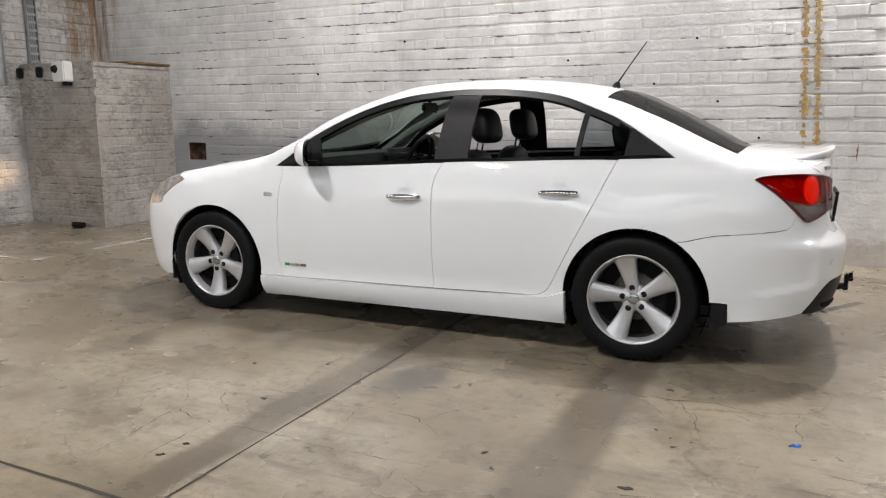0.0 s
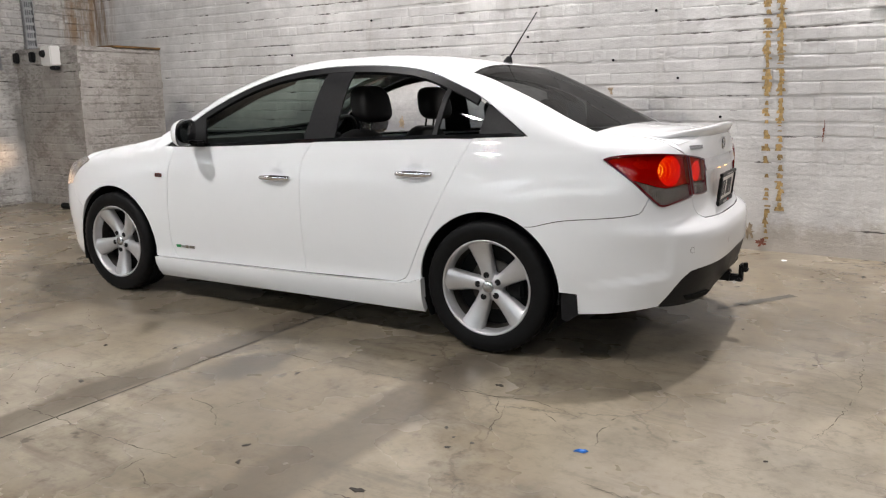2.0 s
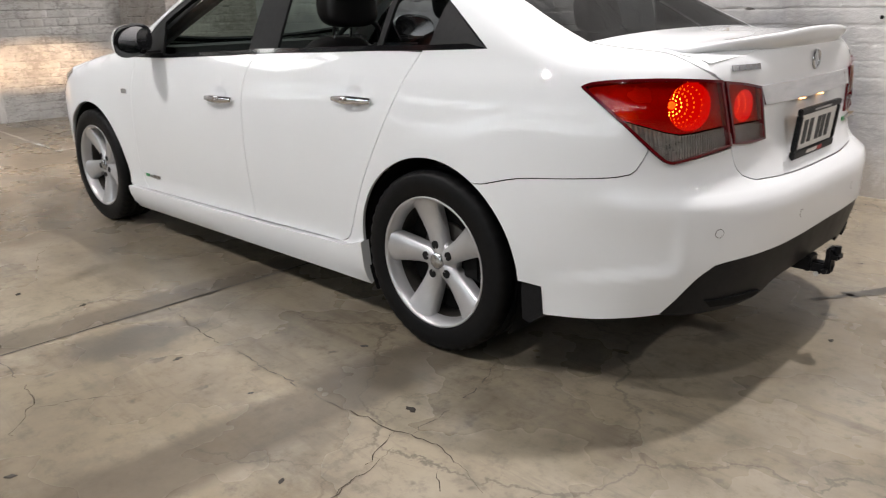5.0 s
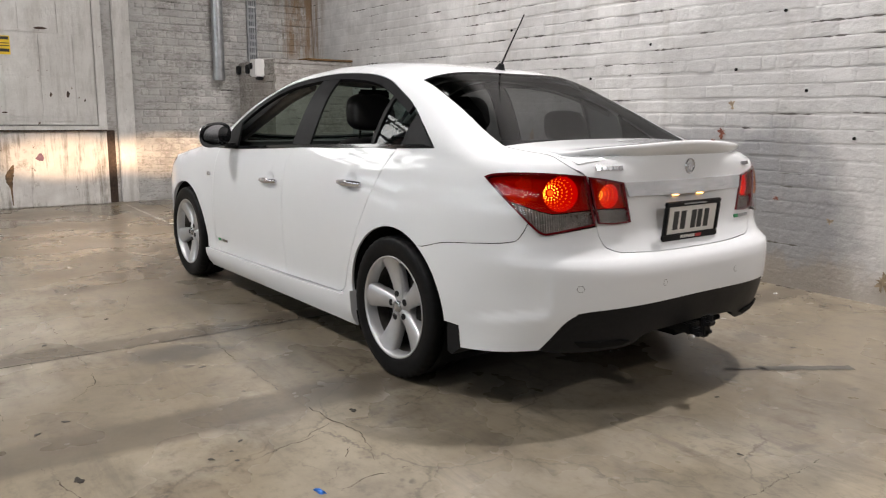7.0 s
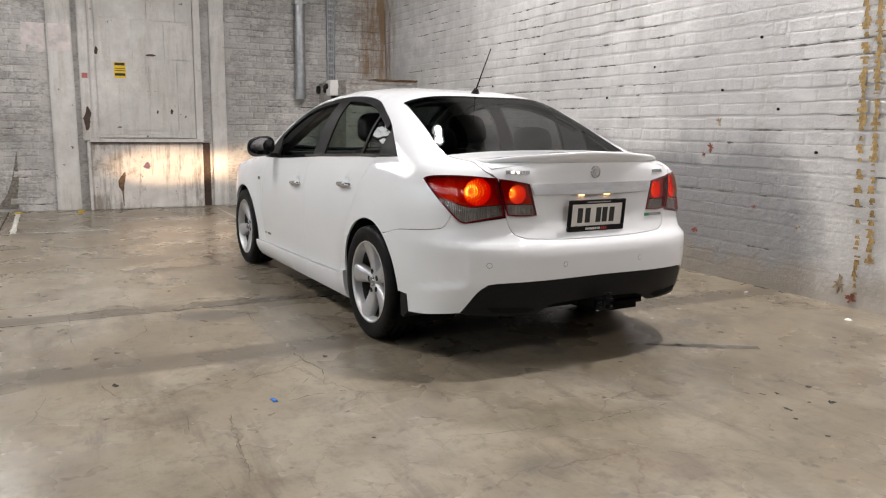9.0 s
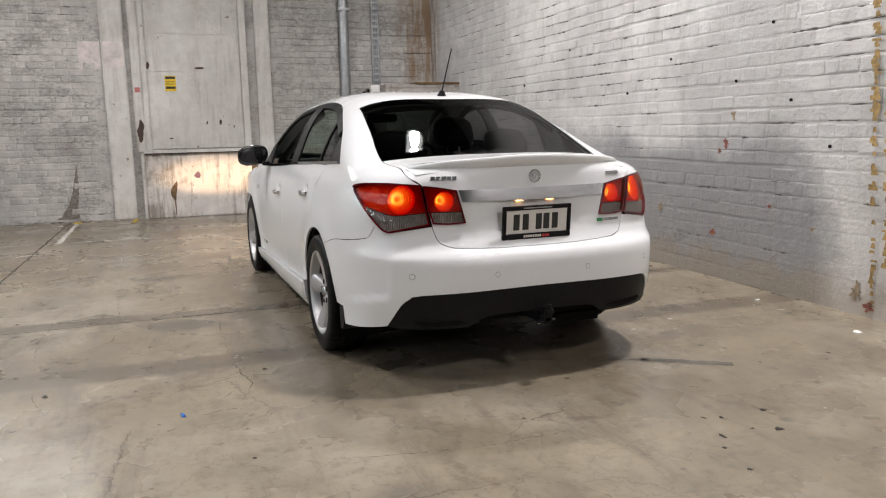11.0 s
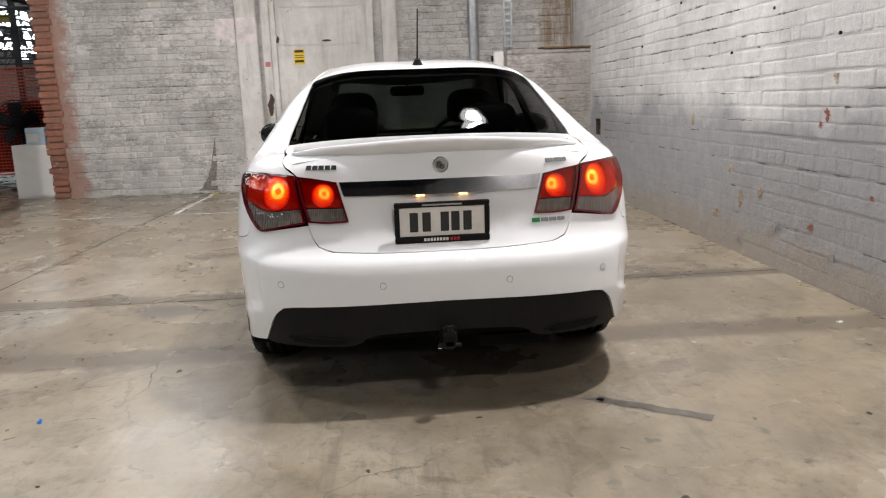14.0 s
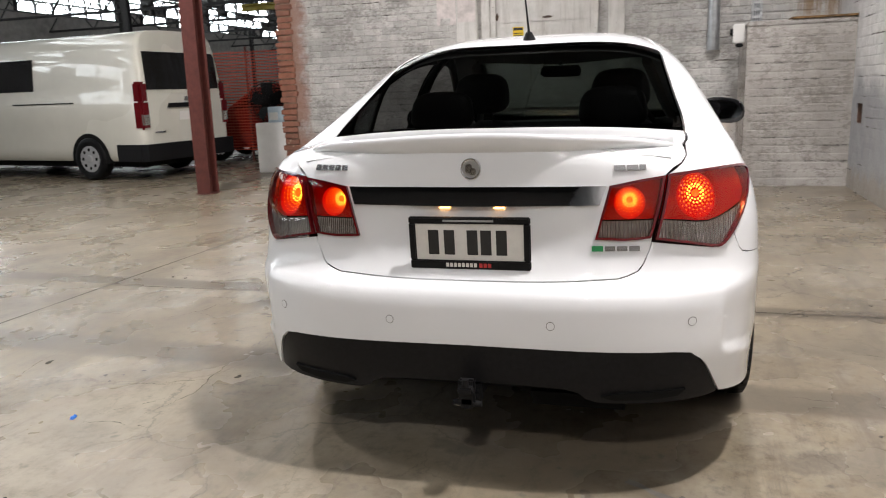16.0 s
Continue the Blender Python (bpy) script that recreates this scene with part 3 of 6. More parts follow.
def build_car():
    car = thing("sedan_car", "white four-door sedan with lit tail lamps and silver alloy wheels", "car")
    # outer side: A-pillar, roof rail, C-pillar and rear wing in one pressing
    rail = lid_edge(.645, -2.30)
    wing = outline(DLO, [DLO[-1], (-.118, 1.0245)], CUT_C, [(-.523, .293), (-.36, .285)], arc(0, TYRE_R, ARCH_R, 185, 59), [(.188, .635), *BUMPER_SEAM],
                   list(reversed(LAMP_LOW[:4])), LAMP_TOP, [LAMP_TOP[-1], (.885, .985), (.815, 1.02), rail[0]], rail, [rail[-1], (-2.25, .950)], [(-2.25, .950), DLO[0]])
    skin("rear_wing", wing, wrap, PAINT, car, mirror=True, step=.023)
    skin("front_door", outline([p for p in spline(BELT, .1) if -2.143 <= p[0] <= -1.085], CUT_B, [CUT_B[-1], CUT_A[-1]], list(reversed(CUT_A))), wrap, PAINT, car, mirror=True, dents=((-1.30, .812, .058, .036, .015),))
    skin("rear_door", outline([(-1.085, .9885)] + [p for p in spline(BELT, .1) if -1.085 < p[0] <= -.118], CUT_C, [(-.523, .293), (-1.124, .277)], list(reversed(CUT_B))), wrap, PAINT, car, mirror=True, dents=((-.405, .866, .058, .036, .015),))
    hood_seam = lid_edge(-2.30, -3.02)
    fender = outline([(-2.215, .950), (-2.157, .946)], CUT_A, [(-2.12, .262), (-2.318, .262)], arc(-WB, TYRE_R, ARCH_R, -9, 147), [(-2.99, .525), (-3.08, .60), (-3.14, .68), (-3.12, .72)], [(-3.12, .72), (-3.02, .79), (-2.92, .845), (-2.99, .862), hood_seam[-1]], list(reversed(hood_seam)), [hood_seam[0], (-2.215, .950)])
    skin("front_fender", fender, wrap, PAINT, car, mirror=True)
    # sill skirt
    sill = outline([(-2.315, .262), (-2.12, .262), (-1.124, .275), (-.523, .293), (-.43, .306), (-.353, .334)], [(-.353, .334), (-.352, .165)], [(-.352, .165), (-1.2, .160), (-2.31, .150)], [(-2.31, .150), (-2.315, .262)])
    skin("side_skirt", sill, wrap, PAINT, car, lift=.026, rim=.04, mirror=True)
    # tail: bumper, boot face, lower black insert
    low = [(.445, .245), (.60, .262), (.79, .295)]
    ins = [(.79, .295), (.83, .345), (.875, .405), (.915, .438), (.975, .455), (1.3, .463), (TAIL, .466)]
    left = [(.188, .635), *BUMPER_SEAM]
    bumper = outline(left, LAMP_LOW[3:], [LAMP_LOW[-1], (.90, .752), (.994, .765)], BOOT_SIDE[5:], BOOT_LOW, list(reversed([(2 * TAIL - a, z) for a, z in BOOT_SIDE[5:]])),
                     mirrored([LAMP_LOW[-1], (.90, .752), (.994, .765)]), mirrored(LAMP_LOW[3:]), mirrored(left),
                     [(2 * TAIL - a, z) for a, z in arc(0, TYRE_R, ARCH_R, 59, 3)], [(2 * TAIL - .3645, .341), (2 * TAIL - .40, .341), (2 * TAIL - .446, .338)], [(2 * TAIL - .446, .338), (2 * TAIL - .445, .245)], [(2 * TAIL - a, z) for a, z in low], [(2 * TAIL - a, z) for a, z in ins], list(reversed(ins)), list(reversed(low)),
                     [(.445, .245), (.446, .338)], [(.446, .338), (.40, .341), (.3645, .341)], list(reversed(arc(0, TYRE_R, ARCH_R, 59, 3))))
    skin("rear_bumper", bumper, wrap, PAINT, car, step=.017)
    bot = [(.80, .288), (.90, .282), (1.17, .284), (1.27, .328), (TAIL, .338)]
    skin("lower_bumper_insert", outline(ins, mirrored(ins), [(2 * TAIL - a, z) for a, z in bot], list(reversed(bot))), wrap, BLACK, car, lift=-.006, rim=.05, label="matt black plastic lower bumper insert")
    boot = outline(BOOT_SIDE, BOOT_LOW, list(reversed([(2 * TAIL - a, z) for a, z in BOOT_SIDE])), [(2 * TAIL - .762, 1.034), (2 * TAIL - 1.0, 1.036), (TAIL, 1.04), (1.0, 1.036), (.762, 1.034)])
    well = inset(INNER_LAMP, .004)
    skin("boot_lid", boot, wrap, PAINT, car, step=.035, dents=((TAIL, .80, .40, .10, .020),), holes=(well, [(2 * TAIL - a, z) for a, z in well]))
    top_edge = [(x, -lid_y(x)) for x in np.linspace(.44, .80, 10)]
    skin("boot_top", outline(top_edge, [(.80, -lid_y(.80)), (.845, -.40), (.862, 0), (.845, .40), (.80, lid_y(.80))], [(x, -y) for x, y in reversed(top_edge)], [(.44, lid_y(.44)), (.465, .35), (.475, 0), (.465, -.35), (.44, -lid_y(.44))]), over, PAINT, car)
    # lip spoiler
    verts, faces = [], []
    ys = np.linspace(-.592, .592, 49)
    tops = (0, .2, .4, .6, .8, .93, 1.0)
    for y in ys:
        k = abs(y) / .592
        lo, hi = RC, rear_x(1.03)
        for _ in range(24):
            mid = (lo + hi) / 2
            lo, hi = (mid, hi) if side(mid, 1.03) > abs(y) else (lo, mid)
        xe = lo + .012
        run_in = .19 * (1 - .35 * k ** 4)
        rise = .030 * (1 - .93 * k ** 6)
        z0 = over(xe - run_in, y)[2]
        zd = min(over(xe - .04, y)[2], z0) - .004
        row = [(xe - run_in * (1 - t), z0 + .0015 + (zd - z0) * t + rise * t * t * (1.5 - .5 * t)) for t in tops]
        ztop = row[-1][1]
        row += [(xe + .006, ztop - .005), (xe + .004, ztop - .018), (xe - .012, min(1.026, ztop - .020)), (xe - .03, min(1.022, ztop - .024))]
        verts += [(x, y, z) for x, z in row]
    m = len(row)
    for i in range(len(ys) - 1):
        for j in range(m - 1):
            a = i * m + j
            faces.append((a, a + m, a + m + 1, a + 1))
    faces += [tuple(range(m)), tuple(reversed(range(len(verts) - m, len(verts))))]
    link("lip_spoiler", verts, faces, PAINT, car)
    # roof, glass, bonnet
    def top_panel(name, x0, x1, mat, bow0, bow1, lift=0.0, tuck=0.0, **kw):
        e = [(x, -lid_y(x) - tuck) for x in np.linspace(x0, x1, 70)]
        f = lambda x, s, bow: (x + bow * (1 - (s) ** 2), s * (lid_y(x) + tuck))
        poly = outline(e, [f(x1, s, bow1) for s in np.linspace(-1, 1, 13)], [(x, -y) for x, y in reversed(e)], [f(x0, s, bow0) for s in np.linspace(1, -1, 13)])
        return skin(name, poly, over, mat, car, lift=lift, **kw)
    top_panel("roof", -1.50, -.235, PAINT, -.10, .055, lift=-.004, tuck=.03)
    top_panel("rear_window", -.235, .44, PRIVACY, .055, .035, lift=-.003, label="dark tinted rear window")
    top_panel("windscreen", -2.30, -1.50, SCREEN, -.10, -.10, lift=-.016, tuck=.085)
    top_panel("wiper_cowl", -2.37, -2.25, BLACK, -.10, -.10, lift=.005, tuck=.02, label="black plastic cowl below the windscreen")
    top_panel("bonnet", -3.38, -2.32, PAINT, -.14, -.10)
    # side glass and its black frames
    def band(a, b):
        return outline(a, [a[-1], b[-1]], list(reversed(b)), [b[0], a[0]])
    dl = [p for p in spline(DLO, .04)]
    dl_in = [(a + .012 * (1 if a < -.9 else -1) * min(1, abs(a + .9)), z - .034) for a, z in dl]
    skin("window_frame", band([p for p in dl if p[0] <= -.09], [p for p in dl_in if p[0] <= -.10]), wrap, BLACK, car, lift=-.001, gap=.001, rim=.02, mirror=True, label="black window surround")
    bl = spline(BELT, .05)
    skin("belt_strip", band(bl, [(a, z + .017) for a, z in bl if -2.12 < a < .12]), wrap, GLOSSBLACK, car, lift=.002, gap=0, mirror=True, label="gloss black belt moulding")
    skin("pillar_cover", outline([(-1.150, .99), (-1.10, 1.385)], [(-1.10, 1.385), (-.930, 1.388)], [(-.930, 1.388), (-.945, 1.0)], [(-.945, 1.0), (-1.150, .99)]), wrap, BLACK, car, lift=-.002, gap=0, mirror=True, label="satin black B-pillar cover")
    skin("quarter_divider", outline([(-.352, 1.02), (-.318, 1.295)], [(-.318, 1.295), (-.290, 1.285)], [(-.290, 1.285), (-.325, 1.02)], [(-.325, 1.02), (-.352, 1.02)]), wrap, BLACK, car, lift=-.002, gap=0, mirror=True)
    skin("sail_panel", outline([(-.095, 1.025), (-.065, 1.187)], [(-.065, 1.187), (.029, 1.120), (.150, 1.040)], [(.150, 1.040), (-.095, 1.025)]), wrap, BLACK, car, lift=-.001, gap=0, mirror=True, label="matt black triangular sail panel")
    skin("mirror_corner", outline([(-2.198, .947), (-2.083, 1.026), (-1.93, 1.145)], [(-1.93, 1.145), (-1.870, .955)], [(-1.870, .955), (-2.198, .947)]), wrap, BLACK, car, lift=-.001, gap=0, mirror=True)
    ql = outline([(-.325, 1.02), (-.30, 1.282)], [(-.30, 1.282), (-.251, 1.262), (-.125, 1.207), (-.08, 1.18)], [(-.08, 1.18), (-.09, 1.028)], [(-.09, 1.028), (-.325, 1.02)])
    skin("quarter_glass", ql, wrap, QUARTER, car, lift=-.010, gap=0, rim=0, mirror=True)
    # dark liner behind the shut lines
    liner = outline([(-2.30, .935), (-2.1, .944), (-1.88, .944), (-1.0, .988), (-.36, 1.012), (.1, 1.027), (.45, .95)], [(.45, .95), (.45, .70), (.24, .66)], arc(0, TYRE_R, ARCH_R + .012, 55, 188), [(-.37, .27), (-2.30, .25)], arc(-WB, TYRE_R, ARCH_R + .012, -8, 90), [(-WB, .70), (-2.66, .86), (-2.30, .93)])
    skin("inner_panel", liner, wrap, DARK, car, lift=-.030, gap=0, rim=0, step=.09, mirror=True)
    skin("tail_liner", outline([(.7, .97), (.7, .62), (TAIL, .60), (2 * TAIL - .7, .62), (2 * TAIL - .7, .97), (TAIL, 1.02), (.7, .97)], step=.05), wrap, DARK, car, lift=-.15, gap=0, rim=0, step=.06)
    for s in (-1, 1):
        for wx in (0, -WB):
            bm = bmesh.new()
            vs, fs = lathe([(ARCH_R + .001, -.50), (ARCH_R + .001, -.872 if s < 0 else -.872)], 48)
            vv = [bm.verts.new((wx + x, (y if s < 0 else -y), z + TYRE_R)) for x, y, z in vs]
            for f in fs:
                if sum(vs[i][2] for i in f) / 4 > -.17:
                    bm.faces.new([vv[i] for i in f])
            part("wheel_arch_liner", bm, DARK, car, smooth=True)
    bm = bmesh.new()
    box(bm, (-3.35, -.60, .19), (.45, .60, .30), .03)
    box(bm, (.40, -.64, .28), (.86, .64, .42), .04)
    box(bm, (.45, .12, .20), (.80, .50, .30), .04)
    box(bm, (-2.2, -.80, .17), (-.42, .80, .26), .02)
    box(bm, (-3.2, -.48, .3), (-2.2, .48, .75), .03)
    part("underbody", bm, DARK, car)
    tail_lamps(car)
    front_end(car)
    mirrors_handles(car)
    cabin(car)
    boot_details(car)
    return car


INNER_LAMP = outline([(.950, .952), (1.02, .944), (1.112, .928)], [(1.112, .928), (1.136, .85), (1.158, .774)], [(1.158, .774), (1.07, .770), (.997, .776)], [(.997, .776), (.972, .86), (.950, .952)])


def lamp_rim(poly, wide, lift, depth, mat, parent):
    """A raised border that runs round a lamp, with walls that go down inside."""
    rows = []
    inner = inset(poly, wide)
    for line, k in ((poly, lift - .012), (poly, lift), (inner, lift), (inner, lift - depth)):
        rows.append([Vector(wrap(a, z)) + normal_at(wrap, a, z) * k for a, z in line])
    verts, faces = [v for r in rows for v in r], []
    n = len(poly)
    for k in range(3):
        for i in range(n):
            j = (i + 1) % n
            faces.append((k * n + i, k * n + j, (k + 1) * n + j, (k + 1) * n + i))
    link("lamp_rim", verts, faces, mat, parent, False, "deep red lamp border")


def lamp_bowl(a0, z0, r, lamp):
    """A dished reflector that faces the rear, with rings of bright facets round a bulb."""
    way = Vector((1, 0, 0)) * .93 + normal_at(wrap, a0, z0) * .07
    way.normalize()
    e1 = way.cross(Vector((0, 0, 1))).normalized()
    e2 = way.cross(e1)

    def at(t, ang):
        a, z = a0 + r * t * math.cos(ang), z0 + r * t * math.sin(ang)
        return Vector(wrap(a, z)) - normal_at(wrap, a, z) * .010 - way * .068 * (1 - t * t)
    n, rings = 40, (1, .94, .84, .7, .55, .4, .25, .1)
    verts = [at(t, 6.2832 * i / n) for t in rings for i in range(n)] + [at(0, 0)]
    faces = [(k * n + i, k * n + (i + 1) % n, (k + 1) * n + (i + 1) % n, (k + 1) * n + i) for k in range(len(rings) - 1) for i in range(n)]
    faces += [((len(rings) - 1) * n + i, (len(rings) - 1) * n + (i + 1) % n, len(verts) - 1) for i in range(n)]
    link("bulb_reflector", verts, faces, LAMP_ON, lamp, True, "glowing red round reflector")
    near_set, far_set = ([], []), ([], [])
    for ring, (t, size) in enumerate(((.30, .0032), (.43, .0036), (.57, .0038), (.71, .0034), (.85, .0025))):
        m = (11, 15, 19, 22, 22)[ring]
        V, F = near_set if ring < 2 else far_set
        for i in range(m):
            ang = 6.2832 * (i + .5 * (ring % 2)) / m
            c, q, k = at(t, ang) + way * .0012, len(V), size * r / .06 * (1 - .45 * max(0, -math.sin(ang)) * t)
            V += [c + e1 * k * math.cos(u) + e2 * k * math.sin(u) for u in (0, 1.257, 2.513, 3.77, 5.027)] + [c + way * .0015]
            F += [(q + j, q + (j + 1) % 5, q + 5) for j in range(5)]
    for (V, F), mt in ((near_set, LAMP_DOT), (far_set, LAMP_DOT_OUTER)):
        link("reflector_facet", V, F, mt, lamp, False)["kind"] = "stuff"
    bm = bmesh.new()
    bmesh.ops.create_uvsphere(bm, u_segments=14, v_segments=8, radius=r * .17, matrix=Matrix.Translation(at(0, 0) + way * r * .16))
    part("bulb", bm, LAMP_CORE, lamp, "bright orange bulb", True)


def circle(a, z, r, n=36):
    return [(a + r * math.cos(6.2832 * i / n), z + r * math.sin(6.2832 * i / n)) for i in range(n)]


def tail_lamps(car):
    outer = outline(LAMP_LOW, [LAMP_LOW[-1], (.90, .757), (.985, .772)], [(.985, .772), (.962, .86), (.940, .955)], list(reversed(LAMP_TOP)))
    split = [(.66, .857), (.74, .835), (.82, .815), (.90, .822), (.972, .828)]
    upper = outline([(.545, .940), (.600, .902), (.666, .848)], split, [split[-1], (.962, .86), (.940, .955)], list(reversed(LAMP_TOP)))
    lower = outline(list(reversed(split)), [(.66, .857), (.735, .782), (.775, .747), (.802, .739)], [(.802, .739), (.90, .757), (.985, .772)], [(.985, .772), split[-1]])
    isplit = [(.975, .829), (1.06, .828), (1.142, .828)]
    iup = outline([(.950, .952), (1.02, .944), (1.112, .928)], [(1.112, .928), (1.142, .828)], list(reversed(isplit)), [isplit[0], (.950, .952)])
    ilo = outline(isplit, [(1.142, .828), (1.158, .774)], [(1.158, .774), (1.07, .770), (.997, .776)], [(.997, .776), (.975, .829)])
    for flip in (False, True):
        def put(poly):
            return [(2 * TAIL - a, z) for a, z in reversed(poly)] if flip else poly
        for border, up, low, (a, z, r) in ((outer, upper, lower, (.850, .890, .066)), (INNER_LAMP, iup, ilo, (1.053, .878, .046))):
            a = 2 * TAIL - a if flip else a
            lamp = skin("tail_lamp", put(inset(up, .002)), wrap, BEZEL_RED, car, lift=-.010, gap=0, rim=.004, step=.025, holes=(circle(a, z, r),), label="red and clear tail lamp with glowing round bulbs")
            skin("lower_reflector", put(inset(low, .002)), wrap, LENS_CLEAR, lamp, lift=-.006, gap=0, rim=.004, step=.02, label="silver ribbed reflector")
            lamp_bowl(a, z, r, lamp)
            lamp_rim(put(border), .007, .009, .024, LENS_RED, lamp)
            skin("lens", put(inset(up, .005)), wrap, LENS_COVER, lamp, lift=.006, gap=0, rim=0, step=.025, dome=.005, label="red upper lens")
            skin("lens", put(inset(low, .005)), wrap, CLEAR_COVER, lamp, lift=.006, gap=0, rim=0, step=.025, dome=.005, label="clear lower lens")


def front_end(car):
    lampo = outline([(-3.12, .72), (-3.02, .79), (-2.92, .845), (-2.99, .862), (-3.15, .825), (-3.35, .77), (-3.52, .735)], [(-3.52, .735), (-3.55, .68), (-3.50, .64)], [(-3.50, .64), (-3.3, .66), (-3.14, .68), (-3.12, .72)])
    skin("headlamp", lampo, wrap, HEAD_LENS, car, lift=.002, mirror=True, rim=.02, label="clear headlamp")
    half = [(NOSE, .72), (-3.75, .715), (-3.54, .735)]
    left = outline(list(reversed(half)), [(-3.54, .735), (-3.55, .68), (-3.50, .64), (-3.3, .66), (-3.14, .68)], [(-3.14, .68), (-3.08, .60), (-2.99, .525)], arc(-WB, TYRE_R, ARCH_R, 147, 184, 8), [(-3.049, .297), (-3.05, .20)], [(-3.05, .20), (-3.4, .175), (NOSE, .17)])
    # the bumper as two halves that meet on the centre line
    body = left
    skin("front_bumper", body, wrap, PAINT, car, mirror=True, gap=.0005)
    skin("grille", outline([(NOSE, .69), (-3.85, .685), (-3.74, .66), (-3.78, .55), (NOSE, .54)], [(NOSE, .54), (NOSE, .69)]), wrap, BLACK, car, lift=.004, mirror=True, gap=0, label="black mesh grille")
    skin("air_intake", outline([(NOSE, .40), (-3.7, .40), (-3.6, .34), (-3.65, .24), (NOSE, .23)], [(NOSE, .23), (NOSE, .40)]), wrap, BLACK, car, lift=.004, mirror=True, gap=0, label="black lower air intake")


def build_wheel():
    w = thing("wheel", "silver five-spoke alloy wheel with black tyre", "wheel")
    prof = [(.222, .095), (.262, .112), (.303, .110), (.318, .101), (.3222, .082), (.322, .05), (.316, .047), (.316, .041), (.322, .038), (.3225, .008), (.316, .005), (.316, -.005), (.3225, -.008), (.322, -.038), (.316, -.041), (.316, -.047), (.322, -.05), (.3222, -.082), (.318, -.101), (.303, -.110), (.268, -.1135), (.262, -.111), (.245, -.1115), (.233, -.104), (.222, -.095)]
    vs, fs = lathe(prof, 132)
    k = len(prof)
    vs = [((x * .986, y, z * .986) if (i // k) % 3 == 0 and i % k in (3, 4, 17, 18) else (x, y, z)) for i, (x, y, z) in enumerate(vs)]
    link("tyre", vs, fs, RUBBER, w, label="black rubber tyre")
    vs, fs = lathe([(.226, -.094), (.234, -.103), (.233, -.107), (.228, -.107), (.221, -.099), (.213, -.080), (.208, -.055)], 72)
    rim = link("rim", vs, fs, ALLOY, w, label="silver alloy rim")
    vs, fs = lathe([(.208, -.055), (.204, -.03), (.200, .085), (.21, .095)], 72)
    link("barrel", vs, fs, DISC, w, label="dark inner barrel")
    base = 100
    rr = [.024, .045, .07, .10, .14, .18, .205, .222]
    hw = [.021, .033, .034, .037, .044, .051, .057, .062]
    yy = [-.073, -.071, -.069, -.070, -.076, -.085, -.092, -.098]
    ss = (-1.0, -1.0, -.82, -.35, 0, .35, .82, 1.0, 1.0)
    dy = (.045, .010, .002, -.002, -.004, -.001, .003, .012, .045)
    for i in range(5):
        a = radians(base + 72 * i)
        ca, sa = math.cos(a), math.sin(a)
        verts, faces = [], []
        for r, h, y in zip(rr, hw, yy):
            tw = .10 * (r - .06)
            for s, d in zip(ss, dy):
                t = s * h + tw
                verts.append((r * ca - t * sa, y + d, r * sa + t * ca))
        m = len(ss)
        for p in range(len(rr) - 1):
            for q in range(m - 1):
                faces.append((p * m + q, p * m + q + 1, (p + 1) * m + q + 1, (p + 1) * m + q))
        link("spoke", verts, faces, ALLOY, w)
        bm = bmesh.new()
        rod(bm, (.057 * ca, -.060, .057 * sa), (.057 * ca, -.0745, .057 * sa), .0155, 16)
        rod(bm, (.057 * ca, -.0745, .057 * sa), (.057 * ca, -.0755, .057 * sa), .009, 6)
        part("wheel_nut", bm, BLACK, w, "recessed dark wheel nut")
    vs, fs = lathe([(.0, -.084), (.020, -.083), (.027, -.080), (.030, -.074), (.032, -.06)], 32)
    link("centre_cap", vs, fs, DULLCHROME, w, label="silver centre cap")
    vs, fs = lathe([(.03, -.064), (.062, -.062), (.070, -.045), (.070, -.02)], 32)
    link("hub", vs, fs, ALLOY, w)
    vs, fs = lathe([(.05, -.012), (.122, -.012), (.125, -.008), (.125, .006), (.05, .006)], 48)
    link("brake_disc", vs, fs, DISC, w, label="grey steel brake disc")
    bm = bmesh.new()
    box(bm, (.085, -.040, -.055), (.165, .04, .055), .012)
    part("brake_caliper", bm, DARK, w)
    vs, fs = lathe([(.02, .0), (.199, .0)], 32)
    link("brake_shield", vs, fs, DARK, w)
    return w


